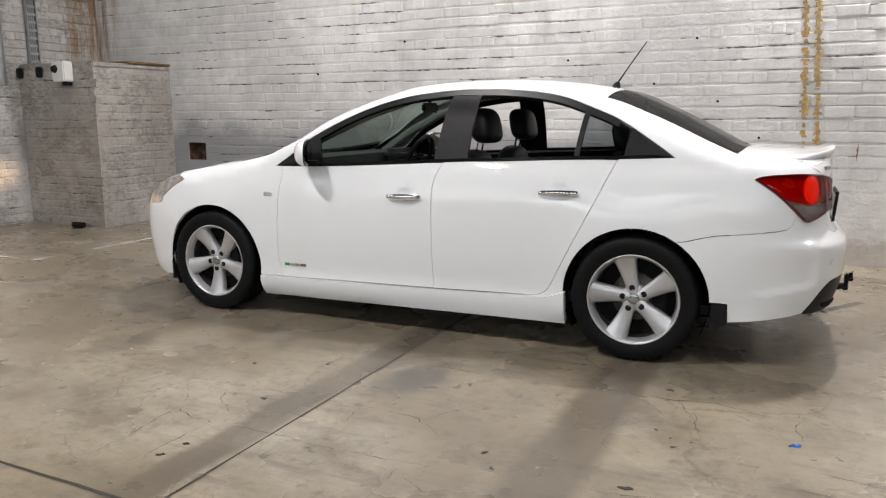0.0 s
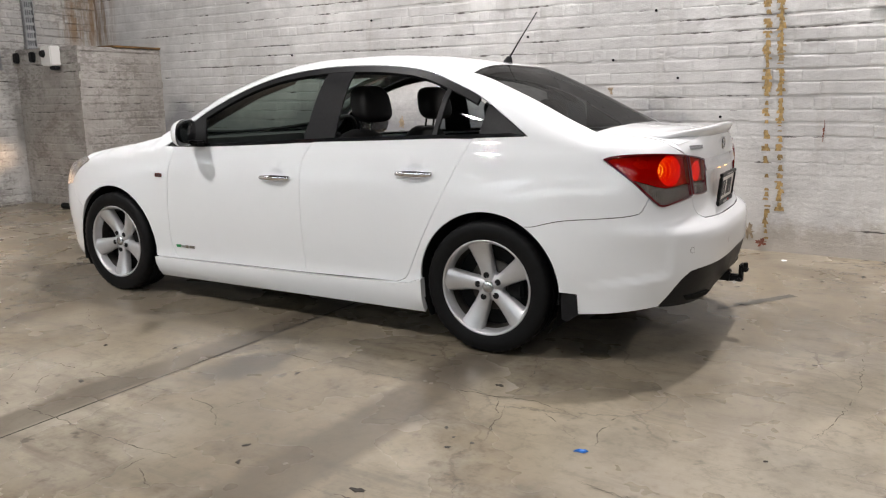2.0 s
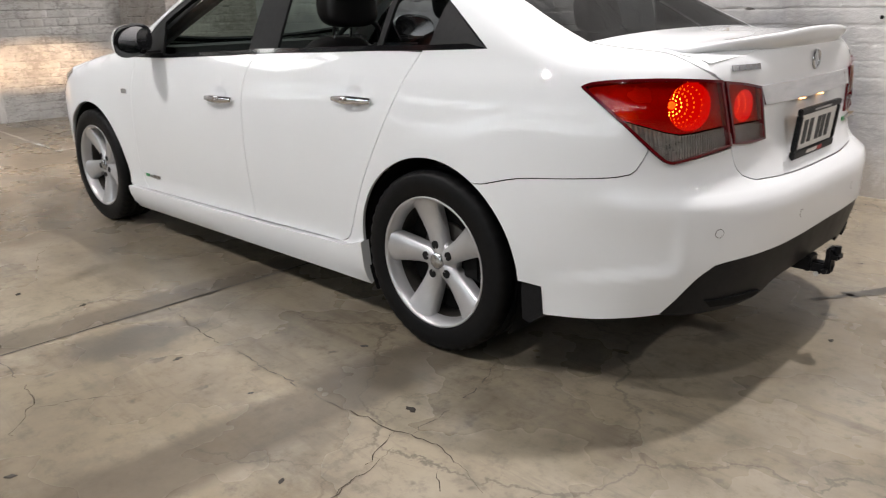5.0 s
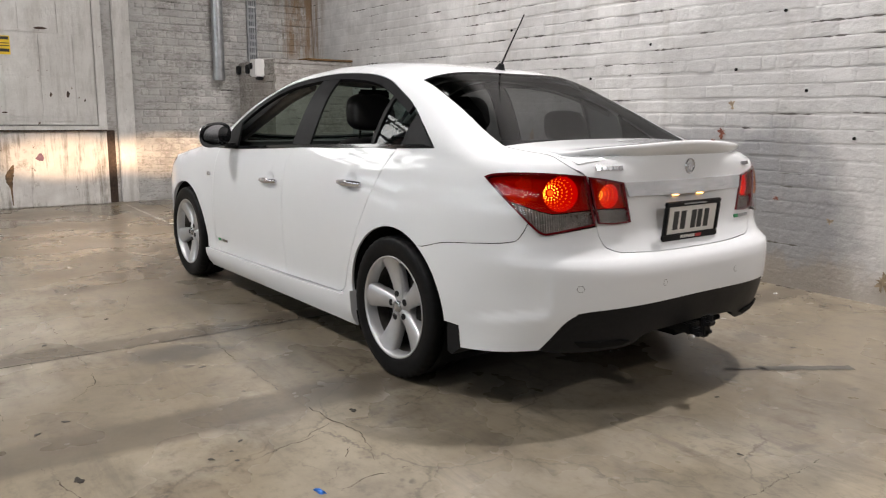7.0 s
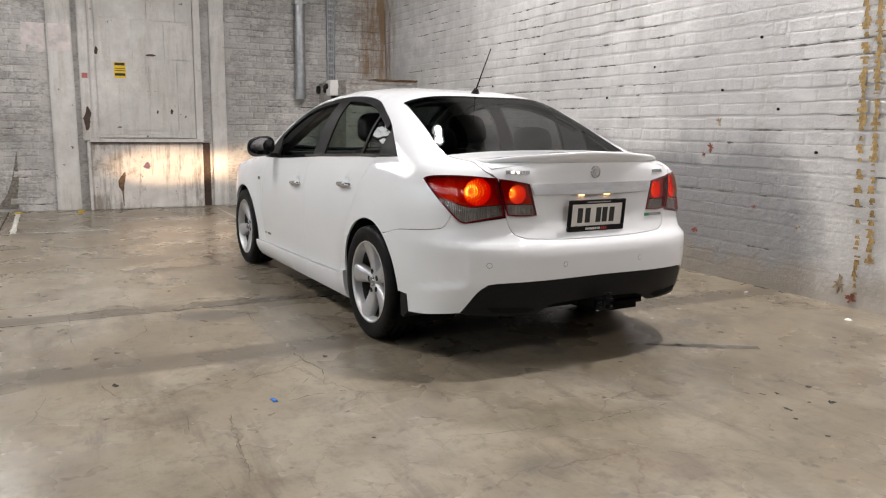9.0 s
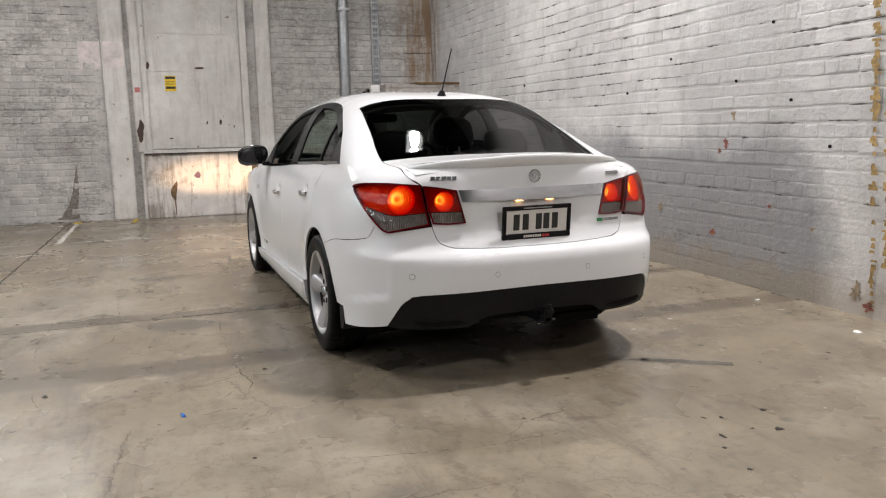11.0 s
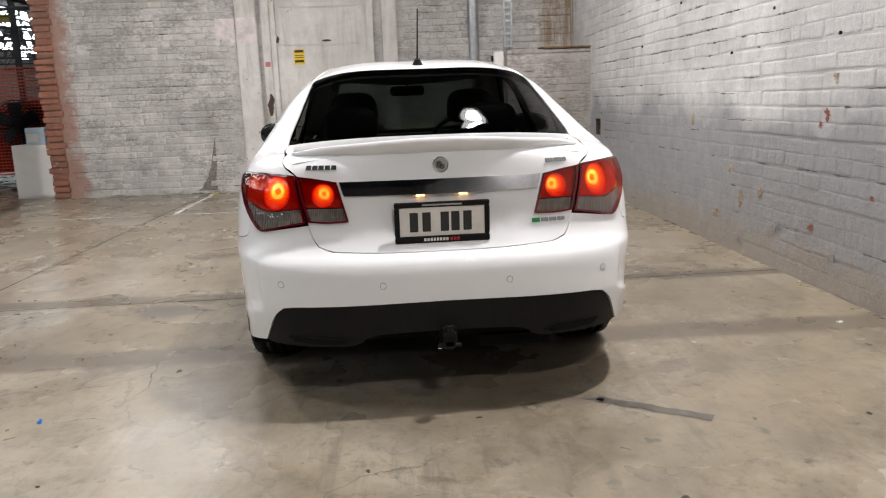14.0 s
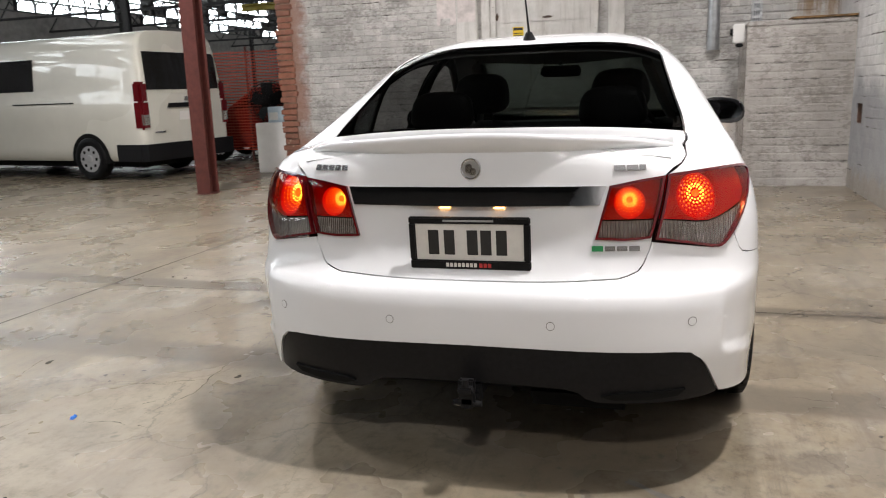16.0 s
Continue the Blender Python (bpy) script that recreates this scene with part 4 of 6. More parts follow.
def mirrors_handles(car):
    # wheels
    first = build_wheel()
    first.parent = car
    first.matrix_basis = pose(0, -0.792, TYRE_R)
    for m in (pose(-WB, -0.788, TYRE_R, 0, -20, 0), pose(0, 0.792, TYRE_R, 0, 0, 180), pose(-WB, 0.788, TYRE_R, 0, 0, 180)):
        w = copy_thing(first, m)
        w.parent = car
    for s in (-1, 1):
        # door mirror: white cap before, black housing behind
        def shell(front):
            verts, faces = [], []
            nu, nv = 20, 12
            for i in range(nu):
                a = 2 * math.pi * i / nu
                for j in range(nv + 1):
                    b = math.pi / 2 * j / nv
                    e = .75
                    r = math.cos(b) ** e
                    dx = math.sin(b)
                    y, z = r * abs(math.cos(a)) ** .72 * math.copysign(1, math.cos(a)), r * abs(math.sin(a)) ** .78 * math.copysign(1, math.sin(a))
                    x = -.080 * dx if front else .016 * dx
                    verts.append((-1.890 + x + .052 * y, s * (.960 + .125 * y), 1.036 + .077 * z - .010 * y))
            for i in range(nu):
                for j in range(nv):
                    p, q = i * (nv + 1) + j, ((i + 1) % nu) * (nv + 1) + j
                    faces.append((p, q, q + 1, p + 1))
            return verts, faces
        cap = link("mirror_cap", *shell(True), PAINT, car, label="white door mirror cap")
        back = link("mirror_housing", *shell(False), GLOSSBLACK, car, label="gloss black mirror housing")
        bm = bmesh.new()
        vs = bmesh.ops.create_circle(bm, cap_ends=True, radius=1, segments=32)["verts"]
        for v in vs:
            y, z = v.co.x, v.co.y
            v.co = Vector((-1.872 + .052 * y, s * (.962 + .104 * y), 1.038 + .060 * z - .010 * y))
        part("mirror_glass", bm, CHROME, back)
        part("mirror_foot", boxes(((-1.945, min(s * .82, s * .90), .955), (-1.870, max(s * .82, s * .90), .985), .012)), BLACK, car)
        for a0, a1, z in ((-1.405, -1.194, .794), (-.509, -.300, .848)):
            n = 16
            verts, faces = [], []
            for i in range(n + 1):
                t = i / n
                a = a0 + (a1 - a0) * t
                p = Vector(wrap(a, z))
                out = .006 + .030 * math.sin(math.pi * min(max(t, .06), .94)) ** .45
                h = .011 + .006 * math.sin(math.pi * t)
                for k in range(10):
                    c = 2 * math.pi * k / 10
                    verts.append((p.x, s * (abs(p.y) + out - .009 + .009 * math.cos(c)), p.z + h * math.sin(c) + .004 * (t - .5)))
            for i in range(n):
                for k in range(10):
                    q = (k + 1) % 10
                    faces.append((i * 10 + k, i * 10 + q, (i + 1) * 10 + q, (i + 1) * 10 + k))
            faces += [tuple(range(9, -1, -1)), tuple(range(n * 10, n * 10 + 10))]
            link("door_handle", verts, faces, CHROME, car, label="chrome door handle")
        bm = bmesh.new()
        prof = ((.372, .300), (.374, .336), (.404, .343), (.449, .341), (.454, .243), (.405, .206), (.378, .214))
        ra, rb = ([bm.verts.new((x, s * y, z)) for x, z in prof] for y in (.70, .872))
        bm.faces.new(ra)
        bm.faces.new(rb)
        for i in range(7):
            bm.faces.new((ra[i], ra[(i + 1) % 7], rb[(i + 1) % 7], rb[i]))
        bmesh.ops.recalc_face_normals(bm, faces=bm.faces[:])
        part("mud_flap", bm, BLACK, car, "black rubber mud flap")
        bm = bmesh.new()
        box(bm, (-3.07, min(s * .70, s * .862), .17), (-3.05, max(s * .70, s * .862), .30), .004)
        part("front_mud_flap", bm, BLACK, car)
    skin("side_repeater", outline([(-2.268, .760), (-2.268, .782), (-2.212, .782), (-2.212, .760)], [(-2.212, .760), (-2.268, .760)], step=.02), wrap, CHROME, car, lift=.004, gap=0, rim=.005, mirror=True, label="small chrome side indicator")
    def badge(name, spans, z0, z1, mat, lift=.004, label=""):
        for i, (a0, a1) in enumerate(spans):
            skin(name, [(a0, z0), (a1, z0), (a1, z1), (a0, z1)], wrap, mat, car, lift=lift, gap=0, rim=lift, step=.05, label=label)
    badge("door_badge", ((-2.140, -2.105),), .333, .349, GREEN_INK, label="small green badge block")
    badge("door_badge", ((-2.098, -2.035), (-2.03, -1.985)), .333, .349, DULLCHROME, label="small silver badge bar")


def headrest(bm, x, y, z, w=.135, h=.085, d=.055):
    r = bmesh.ops.create_uvsphere(bm, u_segments=20, v_segments=12, radius=1)["verts"]
    for v in r:
        c = v.co.copy()
        q = [math.copysign(abs(k) ** .62, k) for k in c]
        v.co = Vector((x + q[0] * d - .02 * q[2], y + q[1] * w * (1 - .08 * q[2]), z + q[2] * h))


def cushion(bm, lo, hi, lean=0.0, bev=.05):
    bm2 = bmesh.new()
    box(bm2, lo, hi, bev)
    for v in bm2.verts:
        v.co.x += lean * (v.co.z - lo[2])
    me = bpy.data.meshes.new("tmp")
    bm2.to_mesh(me)
    bm2.free()
    bm.from_mesh(me)
    bpy.data.meshes.remove(me)


def cabin(car):
    for y in (-.37, .37):
        bm = bmesh.new()
        cushion(bm, (-1.72, y - .25, .38), (-1.18, y + .25, .60), 0, .06)
        part("seat_cushion", bm, LEATHER, car, "black leather front seat cushion", smooth=True, angle=60)
        bm = bmesh.new()
        headrest(bm, -1.12, y, .77, .25, .275, .085)
        bmesh.ops.rotate(bm, cent=(-1.12, y, .6), matrix=Matrix.Rotation(radians(11), 3, "Y"), verts=bm.verts[:])
        part("seat_back", bm, LEATHER, car, "black leather front seat back", smooth=True, angle=60)
        bm = bmesh.new()
        headrest(bm, -.995, y, 1.185, .15, .105, .072)
        part("headrest", bm, LEATHER, car, "black leather headrest", smooth=True, angle=80)
        for d in (-.05, .05):
            bm = bmesh.new()
            rod(bm, (-1.04, y + d, 1.03), (-1.02, y + d, 1.14), .007, 8)
            part("headrest_post", bm, CHROME, car)
        bm = bmesh.new()
        headrest(bm, -.16, y, 1.12, .14, .085, .06)
        part("headrest", bm, LEATHER, car, "black leather headrest", smooth=True, angle=80)
    bm = bmesh.new()
    cushion(bm, (-.80, -.66, .38), (-.28, .66, .60), 0, .06)
    part("rear_bench", bm, LEATHER, car, "black leather rear bench", smooth=True, angle=60)
    bm = bmesh.new()
    cushion(bm, (-.36, -.66, .52), (-.22, .66, 1.05), .25, .05)
    part("rear_backrest", bm, LEATHER, car, "black leather rear backrest", smooth=True, angle=60)
    bm = bmesh.new()
    box(bm, (-.12, -.62, .99), (.42, .62, 1.01), .005)
    part("parcel_shelf", bm, CABIN, car)
    bm = bmesh.new()
    cushion(bm, (-2.40, -.74, .62), (-1.95, .74, .985), -.05, .07)
    box(bm, (-2.02, .22, .93), (-1.88, .54, 1.01), .03)
    box(bm, (-1.98, -.13, .60), (-1.30, .13, .72), .03)
    part("dashboard", bm, CABIN, car, "dark grey dashboard", smooth=True, angle=50)
    bm = bmesh.new()
    m = pose(-1.80, .37, .93, 0, -65, 0)
    R, r, nu, nv = .185, .016, 40, 10
    vv = [[bm.verts.new(m @ Vector(((R + r * math.cos(b)) * math.cos(a), (R + r * math.cos(b)) * math.sin(a), r * math.sin(b)))) for b in np.linspace(0, 2 * math.pi, nv, endpoint=False)] for a in np.linspace(0, 2 * math.pi, nu, endpoint=False)]
    for i in range(nu):
        for j in range(nv):
            bm.faces.new((vv[i][j], vv[(i + 1) % nu][j], vv[(i + 1) % nu][(j + 1) % nv], vv[i][(j + 1) % nv]))
    box(bm, (-.07, -.06, -.03), (.05, .06, .02), .02, m)
    box(bm, (-.02, -.18, -.01), (.02, .18, .01), .005, m)
    part("steering_wheel", bm, BLACK, car, "black steering wheel", smooth=True)
    bm = bmesh.new()
    box(bm, (-1.545, -.12, 1.265), (-1.52, .12, 1.33), .012)
    rod(bm, (-1.53, 0, 1.33), (-1.57, 0, 1.39), .012)
    part("rear_view_mirror", bm, BLACK, car)
    bm = bmesh.new()
    box(bm, (-2.3, -.78, .25), (.4, .78, .30), .01)
    part("cabin_floor", bm, CABIN, car)
    e = [(x, -lid_y(x) - .06) for x in np.linspace(-1.50, -.20, 16)]
    skin("headliner", outline(e, [e[-1], (-.15, 0), (-.20, -e[-1][1])], [(x, -y) for x, y in reversed(e)], [(-1.50, -e[0][1]), (-1.58, 0), e[0]]), over, HEADLINER, car, lift=-.035, gap=0, rim=0, step=.09)
    for s in (-1, 1):
        rod_bm = bmesh.new()
        pts = [(-2.27, .68, .96), (-2.0, .60, 1.115), (-1.7, .54, 1.255), (-1.45, .50, 1.335)]
        for p, q in zip(pts, pts[1:]):
            rod(rod_bm, (p[0], s * p[1], p[2]), (q[0], s * q[1], q[2]), .030, 8)
        part("pillar_trim", rod_bm, HEADLINER, car)


def boot_details(car):
    T2 = 2 * TAIL
    def leaning(a, z):
        x, y, h = wrap(a, z)
        return (x - .12 * (z - .868), y, h)
    skin("boot_garnish", outline([(1.122, .926), (1.35, .9255), (TAIL, .925), (T2 - 1.35, .9255), (T2 - 1.122, .926)], [(T2 - 1.122, .926), (T2 - 1.142, .872)], [(T2 - 1.142, .872), (TAIL, .868), (1.142, .872)], [(1.142, .872), (1.122, .926)]), leaning, CHROME, car, lift=.010, gap=0, rim=.012, label="chrome garnish strip across the boot", step=.02, dome=.0015)
    def block(name, a0, a1, z0, z1, mat, lift, label="", rim=.004):
        return skin(name, [(a0, z0), ((a0 + a1) / 2, z0), (a1, z0), (a1, z1), ((a0 + a1) / 2, z1), (a0, z1)], wrap, mat, car, lift=lift, gap=0, rim=rim, step=.05, label=label)
    for i in range(5):
        block("model_badge", .984 + i * .0265, .984 + i * .0265 + .021, .9755, .991, BADGE, .004, "plain silver badge bar")
    for i, w in enumerate((.034, .034, .018)):
        block("trim_badge", 2.100 + i * .038, 2.100 + i * .038 + w, .970, .984, BADGE, .004, "plain silver badge bar")
    block("eco_badge", 2.028, 2.062, .739, .755, GREEN_INK, .004, "small green badge block")
    for i in range(3):
        block("eco_badge", 2.068 + i * .035, 2.098 + i * .035, .740, .754, BADGE, .004, "plain silver badge bar")
    # round emblem
    def ring(r0, r1, lift, mat, name, label=""):
        vs, fs = lathe([(r1, 0), (r1, .004), ((r0 + r1) / 2, .007), (r0, .004), (r0, 0)], 36)
        x, y, z = wrap(TAIL, .980)
        return link(name, [(x + lift + q[1], q[0], z + q[2]) for q in vs], fs, mat, car, True, label)
    ring(.026, .032, .001, CHROME, "emblem_ring", "round chrome emblem")
    bm = bmesh.new()
    x = wrap(TAIL, .98)[0]
    rod(bm, (x, 0, .980), (x + .003, 0, .980), .027, 24)
    part("emblem_disc", bm, ALLOY, car)
    bm = bmesh.new()
    box(bm, (x + .002, -.016, .968), (x + .006, .004, .994), .003, None)
    box(bm, (x + .002, -.004, .962), (x + .006, .016, .982), .003, None)
    part("emblem_shape", bm, CHROME, car)
    # number plate with a dealer frame
    tilt = Matrix.Translation((.914, -.004, .763)) @ pose(0, 0, 0, 0, 5, 0)
    bm = bmesh.new()
    for lo, hi in (((-.004, -.188, .060), (.012, .188, .080)), ((-.004, -.188, -.080), (.012, .188, -.053)), ((-.004, -.188, -.053), (.012, -.168, .060)), ((-.004, .168, -.053), (.012, .188, .060))):
        box(bm, lo, hi, .003, tilt)
    part("plate_frame", bm, BLACK, car, "black number plate frame")
    bm = bmesh.new()
    box(bm, (-.004, -.169, -.054), (.005, .169, .061), .001, tilt)
    part("number_plate", bm, PLATE_WHITE, car, "white number plate with plain dark bars")
    for y in (-.112, -.062, .010, .052, .100):
        bm = bmesh.new()
        box(bm, (.005, y - .0165, -.036), (.0065, y + .0165, .040), 0, tilt)
        part("plate_bar", bm, PLATE_INK, car)
    bm = bmesh.new()
    for i in range(8):
        box(bm, (.012, -.074 + i * .0125, -.072), (.0128, -.065 + i * .0125, -.060), 0, tilt)
    part("frame_bars", bm, PLATE_WHITE, car)
    bm = bmesh.new()
    for i in range(3):
        box(bm, (.012, .030 + i * .0135, -.073), (.0128, .040 + i * .0135, -.060), 0, tilt)
    part("frame_bars", bm, RED_INK, car)
    bm = bmesh.new()
    box(bm, (.012, -.078, .067), (.0128, .078, .073), 0, tilt)
    part("frame_bars", bm, simple("grey_ink", (.35, .35, .35), .5), car)
    for y in (-.085, .085):
        part("plate_lamp", boxes(((.880, y - .016, .8635), (.896, y + .016, .8665), .001)), PLATE_GLOW, car, "warm number plate lamp")
    for a, z in ((unroll(.892, .645), .545), (unroll(.976, .247), .537), (T2 - unroll(.976, .247), .537), (T2 - unroll(.892, .645), .545)):
        disc = [(a + .0115 * math.cos(t), z + .0115 * math.sin(t)) for t in np.linspace(0, 6.2832, 20, endpoint=False)]
        dark = [(a + .0135 * math.cos(t), z + .0135 * math.sin(t)) for t in np.linspace(0, 6.2832, 20, endpoint=False)]
        skin("sensor_seal", dark, wrap, simple("sensor_seal", (.18, .18, .18), .6), car, lift=.0008, gap=0, rim=0, step=.02)
        skin("parking_sensor", disc, wrap, PAINT, car, lift=.0015, gap=0, rim=0, step=.02)
    # tow bar
    bm = bmesh.new()
    box(bm, (.70, -.030, .284), (.955, .030, .330), .006)
    box(bm, (.945, -.036, .284), (.965, .036, .336), .004)
    part("tow_receiver", bm, BLACK, car, "black steel tow bar receiver")
    bm = bmesh.new()
    box(bm, (.95, -.020, .282), (1.025, .020, .318), .005)
    box(bm, (1.005, -.026, .290), (1.025, .026, .375), .006)
    box(bm, (1.02, -.024, .335), (1.048, .024, .357), .005)
    rod(bm, (1.035, 0, .357), (1.035, 0, .380), .011)
    rod(bm, (1.012, -.045, .297), (1.012, .045, .297), .009)
    part("tow_hitch", bm, BLACK, car, "black tow hitch")
    bm = bmesh.new()
    rod(bm, (.99, -.045, .285), (.99, -.030, .285), .009)
    part("hitch_pin", bm, CHROME, car)
    # roof aerial
    bm = bmesh.new()
    rod(bm, (-.297, 0, 1.408), (-.285, 0, 1.440), .030, 16, .013)
    part("aerial_base", bm, BLACK, car, smooth=True)
    bm = bmesh.new()
    rod(bm, (-.288, 0, 1.435), (-.235, 0, 1.515), .0055, 8, .004)
    rod(bm, (-.235, 0, 1.515), (-.125, 0, 1.672), .004, 8, .003)
    part("aerial_rod", bm, BLACK, car, "thin black roof aerial")
    # air outlets in the black insert
    for s in (0, 1):
        f = (lambda a: T2 - a) if s else (lambda a: a)
        vent = [(f(a), z) for a, z in ((.92, .330), (1.02, .327), (1.12, .322), (1.16, .312), (1.12, .300), (1.02, .300), (.94, .308))]
        skin("bumper_outlet", vent, wrap, DARK, car, lift=.002, gap=0, rim=.01, label="dark bumper outlet", step=.03)


sedan = build_car()
sedan.location, sedan.scale = (0, -.022, 0), (1, .9755, 1)


# ---- place ----
ROOM = pose(0, 0, 0, 0, 0, -2.32)
SIDE_V, FRONT_U, TOP = 2.393, -7.674, 6.4


def room(ob):
    ob.matrix_basis = ROOM
    return ob


def structure(name, bm, mat, label, category):
    return room(tagged(part(name, bm, mat), label, category, kind="structure"))


structure("floor", boxes(((-70, -40, -.30), (26, 14, 0))), CONCRETE, "worn stained concrete floor with cracks and joints", "floor")

# the old painted brick wall beside the car, with a square recess
HOLE = (-6.18, -5.90, .72, .93)
bm = bmesh.new()
for lo, hi in (((-70, SIDE_V, -.2), (HOLE[0], SIDE_V + .40, TOP)), ((HOLE[1], SIDE_V, -.2), (26, SIDE_V + .40, TOP)), ((HOLE[0], SIDE_V, -.2), (HOLE[1], SIDE_V + .40, HOLE[2])),
               ((HOLE[0], SIDE_V, HOLE[3]), (HOLE[1], SIDE_V + .40, TOP)), ((HOLE[0], SIDE_V + .16, HOLE[2]), (HOLE[1], SIDE_V + .40, HOLE[3]))):
    box(bm, lo, hi)
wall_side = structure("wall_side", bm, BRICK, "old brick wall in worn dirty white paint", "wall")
bm = boxes(((FRONT_U - .36, -5.10, -.2), (FRONT_U, SIDE_V, TOP)))
wall_front = structure("wall_front", bm, BRICK_GREY, "old brick wall in grey and white worn paint", "wall")
structure("ceiling", boxes(((-70, -40, TOP), (26, 14, TOP + .2))), ROOF, "dark steel roof sheets", "ceiling")
# far walls added to close the hall, its dimness put into their colour
FAR_WALL = simple("dim_hall_brick", (.10, .09, .082), .85, 0, .3, 3)
for lo, hi in (((-70, -30.3, -.2), (26, -30, TOP)), ((24, -30, -.2), (24.3, SIDE_V, TOP)), ((-66.3, -30, -.2), (-66, SIDE_V, TOP))):
    structure("wall_far", boxes((lo, hi)), FAR_WALL, "dark far wall added to close the hall", "wall")
HOLE_DARK = simple("broken_brick_core", (.11, .062, .045), .9, 0, .5, 25, bumpy=.6)
bm = bmesh.new()
a0, a1, b0, b1 = HOLE[0], HOLE[1], HOLE[2], HOLE[3]
box(bm, (a0, SIDE_V + .145, b0), (a1, SIDE_V + .163, b1))
for lo, hi in (((a0 - .002, SIDE_V + .012, b0), (a0 + .006, SIDE_V + .15, b1)), ((a1 - .006, SIDE_V + .012, b0), (a1 + .002, SIDE_V + .15, b1)), ((a0, SIDE_V + .012, b0 - .002), (a1, SIDE_V + .15, b0 + .006)), ((a0, SIDE_V + .012, b1 - .006), (a1, SIDE_V + .15, b1 + .002))):
    box(bm, lo, hi)
box(bm, (a0 + .01, SIDE_V + .05, b0 + .006), (a0 + .10, SIDE_V + .14, b0 + .07), .012)
structure("recess_lining", bm, HOLE_DARK, "dark broken brick inside the square wall recess", "recess")
# low brick block in the corner with a stone cap
BLOCK = (-7.674, -6.42, 1.28, 2.393, 1.85)
block = structure("wall_block", boxes(((BLOCK[0], BLOCK[2], -.2), (BLOCK[1], BLOCK[3], BLOCK[4] - .06))), BRICK_BLOCK, "low painted brick block in the wall corner", "wall")
structure("block_cap", boxes(((BLOCK[0], BLOCK[2] - .004, BLOCK[4] - .06), (BLOCK[1] + .004, BLOCK[3], BLOCK[4]), .012)), BRICK_BLOCK, "grey painted mortar cap", "trim")
structure("cap_board", boxes(((BLOCK[1] - .30, BLOCK[2] + .45, BLOCK[4] + .002), (BLOCK[1] + .02, BLOCK[3], BLOCK[4] + .026), .004)), RUST, "dark brown board on the brick block", "board")

# wall furniture on the front wall
def on_front(name, specs, mat, label, category, kind="structure"):
    bm = bmesh.new()
    for v0, v1, z0, z1, d0, d1, bev in specs:
        box(bm, (FRONT_U + d0, v0, z0), (FRONT_U + d1, v1, z1), bev)
    ob = part(name, bm, mat)
    tagged(ob, label, category, kind=kind)
    return room(ob)


on_front("pilaster", ((-2.47, -2.17, 0, TOP, -.1, .06, .012),), DOOR_PAINT, "grey painted concrete pilaster", "pilaster")
on_front("pilaster", ((-.37, -.16, 0, TOP, -.1, .06, .012),), DOOR_PAINT, "grey painted concrete pilaster", "pilaster")
on_front("door_frame", ((-2.10, -1.98, .96, TOP, -.05, .09, .01), (-1.98, -1.90, .96, TOP, -.05, .06, .006), (-.60, -.50, .96, TOP, -.05, .07, .008)), DOOR_PAINT, "white painted steel door frame", "door frame")
hatch = on_front("door_1", ((-1.90, -.60, 1.0, TOP - .5, -.05, .03, .004),), DOOR_PAINT, "dirty white sheet steel sliding door", "door")
seams = [1.04, 1.10, 1.58, 2.09, 2.62, 3.3, 4.0]
for i in range(len(seams) - 1):
    cuts = (-1.895, -1.62, -1.22, -.84, -.605) if i in (1, 2, 4) else (-1.895, -1.42, -1.0, -.605)
    for v0, v1 in zip(cuts, cuts[1:]):
        bm = boxes(((FRONT_U + .03, v0 + .004, seams[i] + .004), (FRONT_U + .042, v1 - .004, seams[i + 1] - .004), .003))
        part("sheet_panel", bm, DOOR_PAINT, hatch)
sill = on_front("door_ledge", ((-2.02, -.52, .93, .985, -.05, .17, .01),), DOOR_PAINT, "grey painted ledge under the steel door", "ledge")
# dark rust of the scrapes, also the colour of shaded gaps
GOUGE_AND_SHADE = simple("rust_gouge_and_gap_shade", (.07, .045, .032), .85, 0, .4, 30, bumpy=.5)
PANEL_PAINT = brick_material("scraped_white_steel", (.70, .68, .65), (.45, .42, .39), (.17, .11, .075), .66, .94, grime=.8)
on_front("base_panel", ((-2.02, -.53, .0, .93, -.05, .14, .012),), PANEL_PAINT, "dirty white steel plate with dark scrapes", "panel")
on_front("panel_strip", ((-2.06, -2.02, 0, .95, -.05, .16, .006),), DOOR_PAINT, "grey painted steel edge strip", "trim")
# shade of the recess and below the ledge, drawn as dark strips
on_front("panel_gap", ((-.53, -.41, 0, .93, -.05, .012, .002), (-2.01, -.53, .925, .94, -.05, .175, .002)), GOUGE_AND_SHADE, "dark strips for the shade beside the steel plate and under its ledge", "gap")


def smear(name, du, pts, mat, label, seed):
    """A ragged upright mark on the front wall: (v, z, half width) down its middle."""
    rnd = random.Random(seed)
    verts, faces = [], []
    rows = []
    for (v0, z0, w0), (v1, z1, w1) in zip(pts, pts[1:]):
        n = max(2, int(abs(z1 - z0) / .014))
        rows += [(v0 + (v1 - v0) * i / n, z0 + (z1 - z0) * i / n, w0 + (w1 - w0) * i / n) for i in range(n)]
    for v, z, w in rows:
        verts += [(FRONT_U + du, v - w * rnd.uniform(.85, 1.1), z), (FRONT_U + du, v + w * rnd.uniform(.85, 1.1), z)]
    for i in range(len(rows) - 1):
        faces.append((2 * i, 2 * i + 1, 2 * i + 3, 2 * i + 2))
    room(tagged(link(name, verts, faces, mat, None, False), label, "stain", kind="structure"))


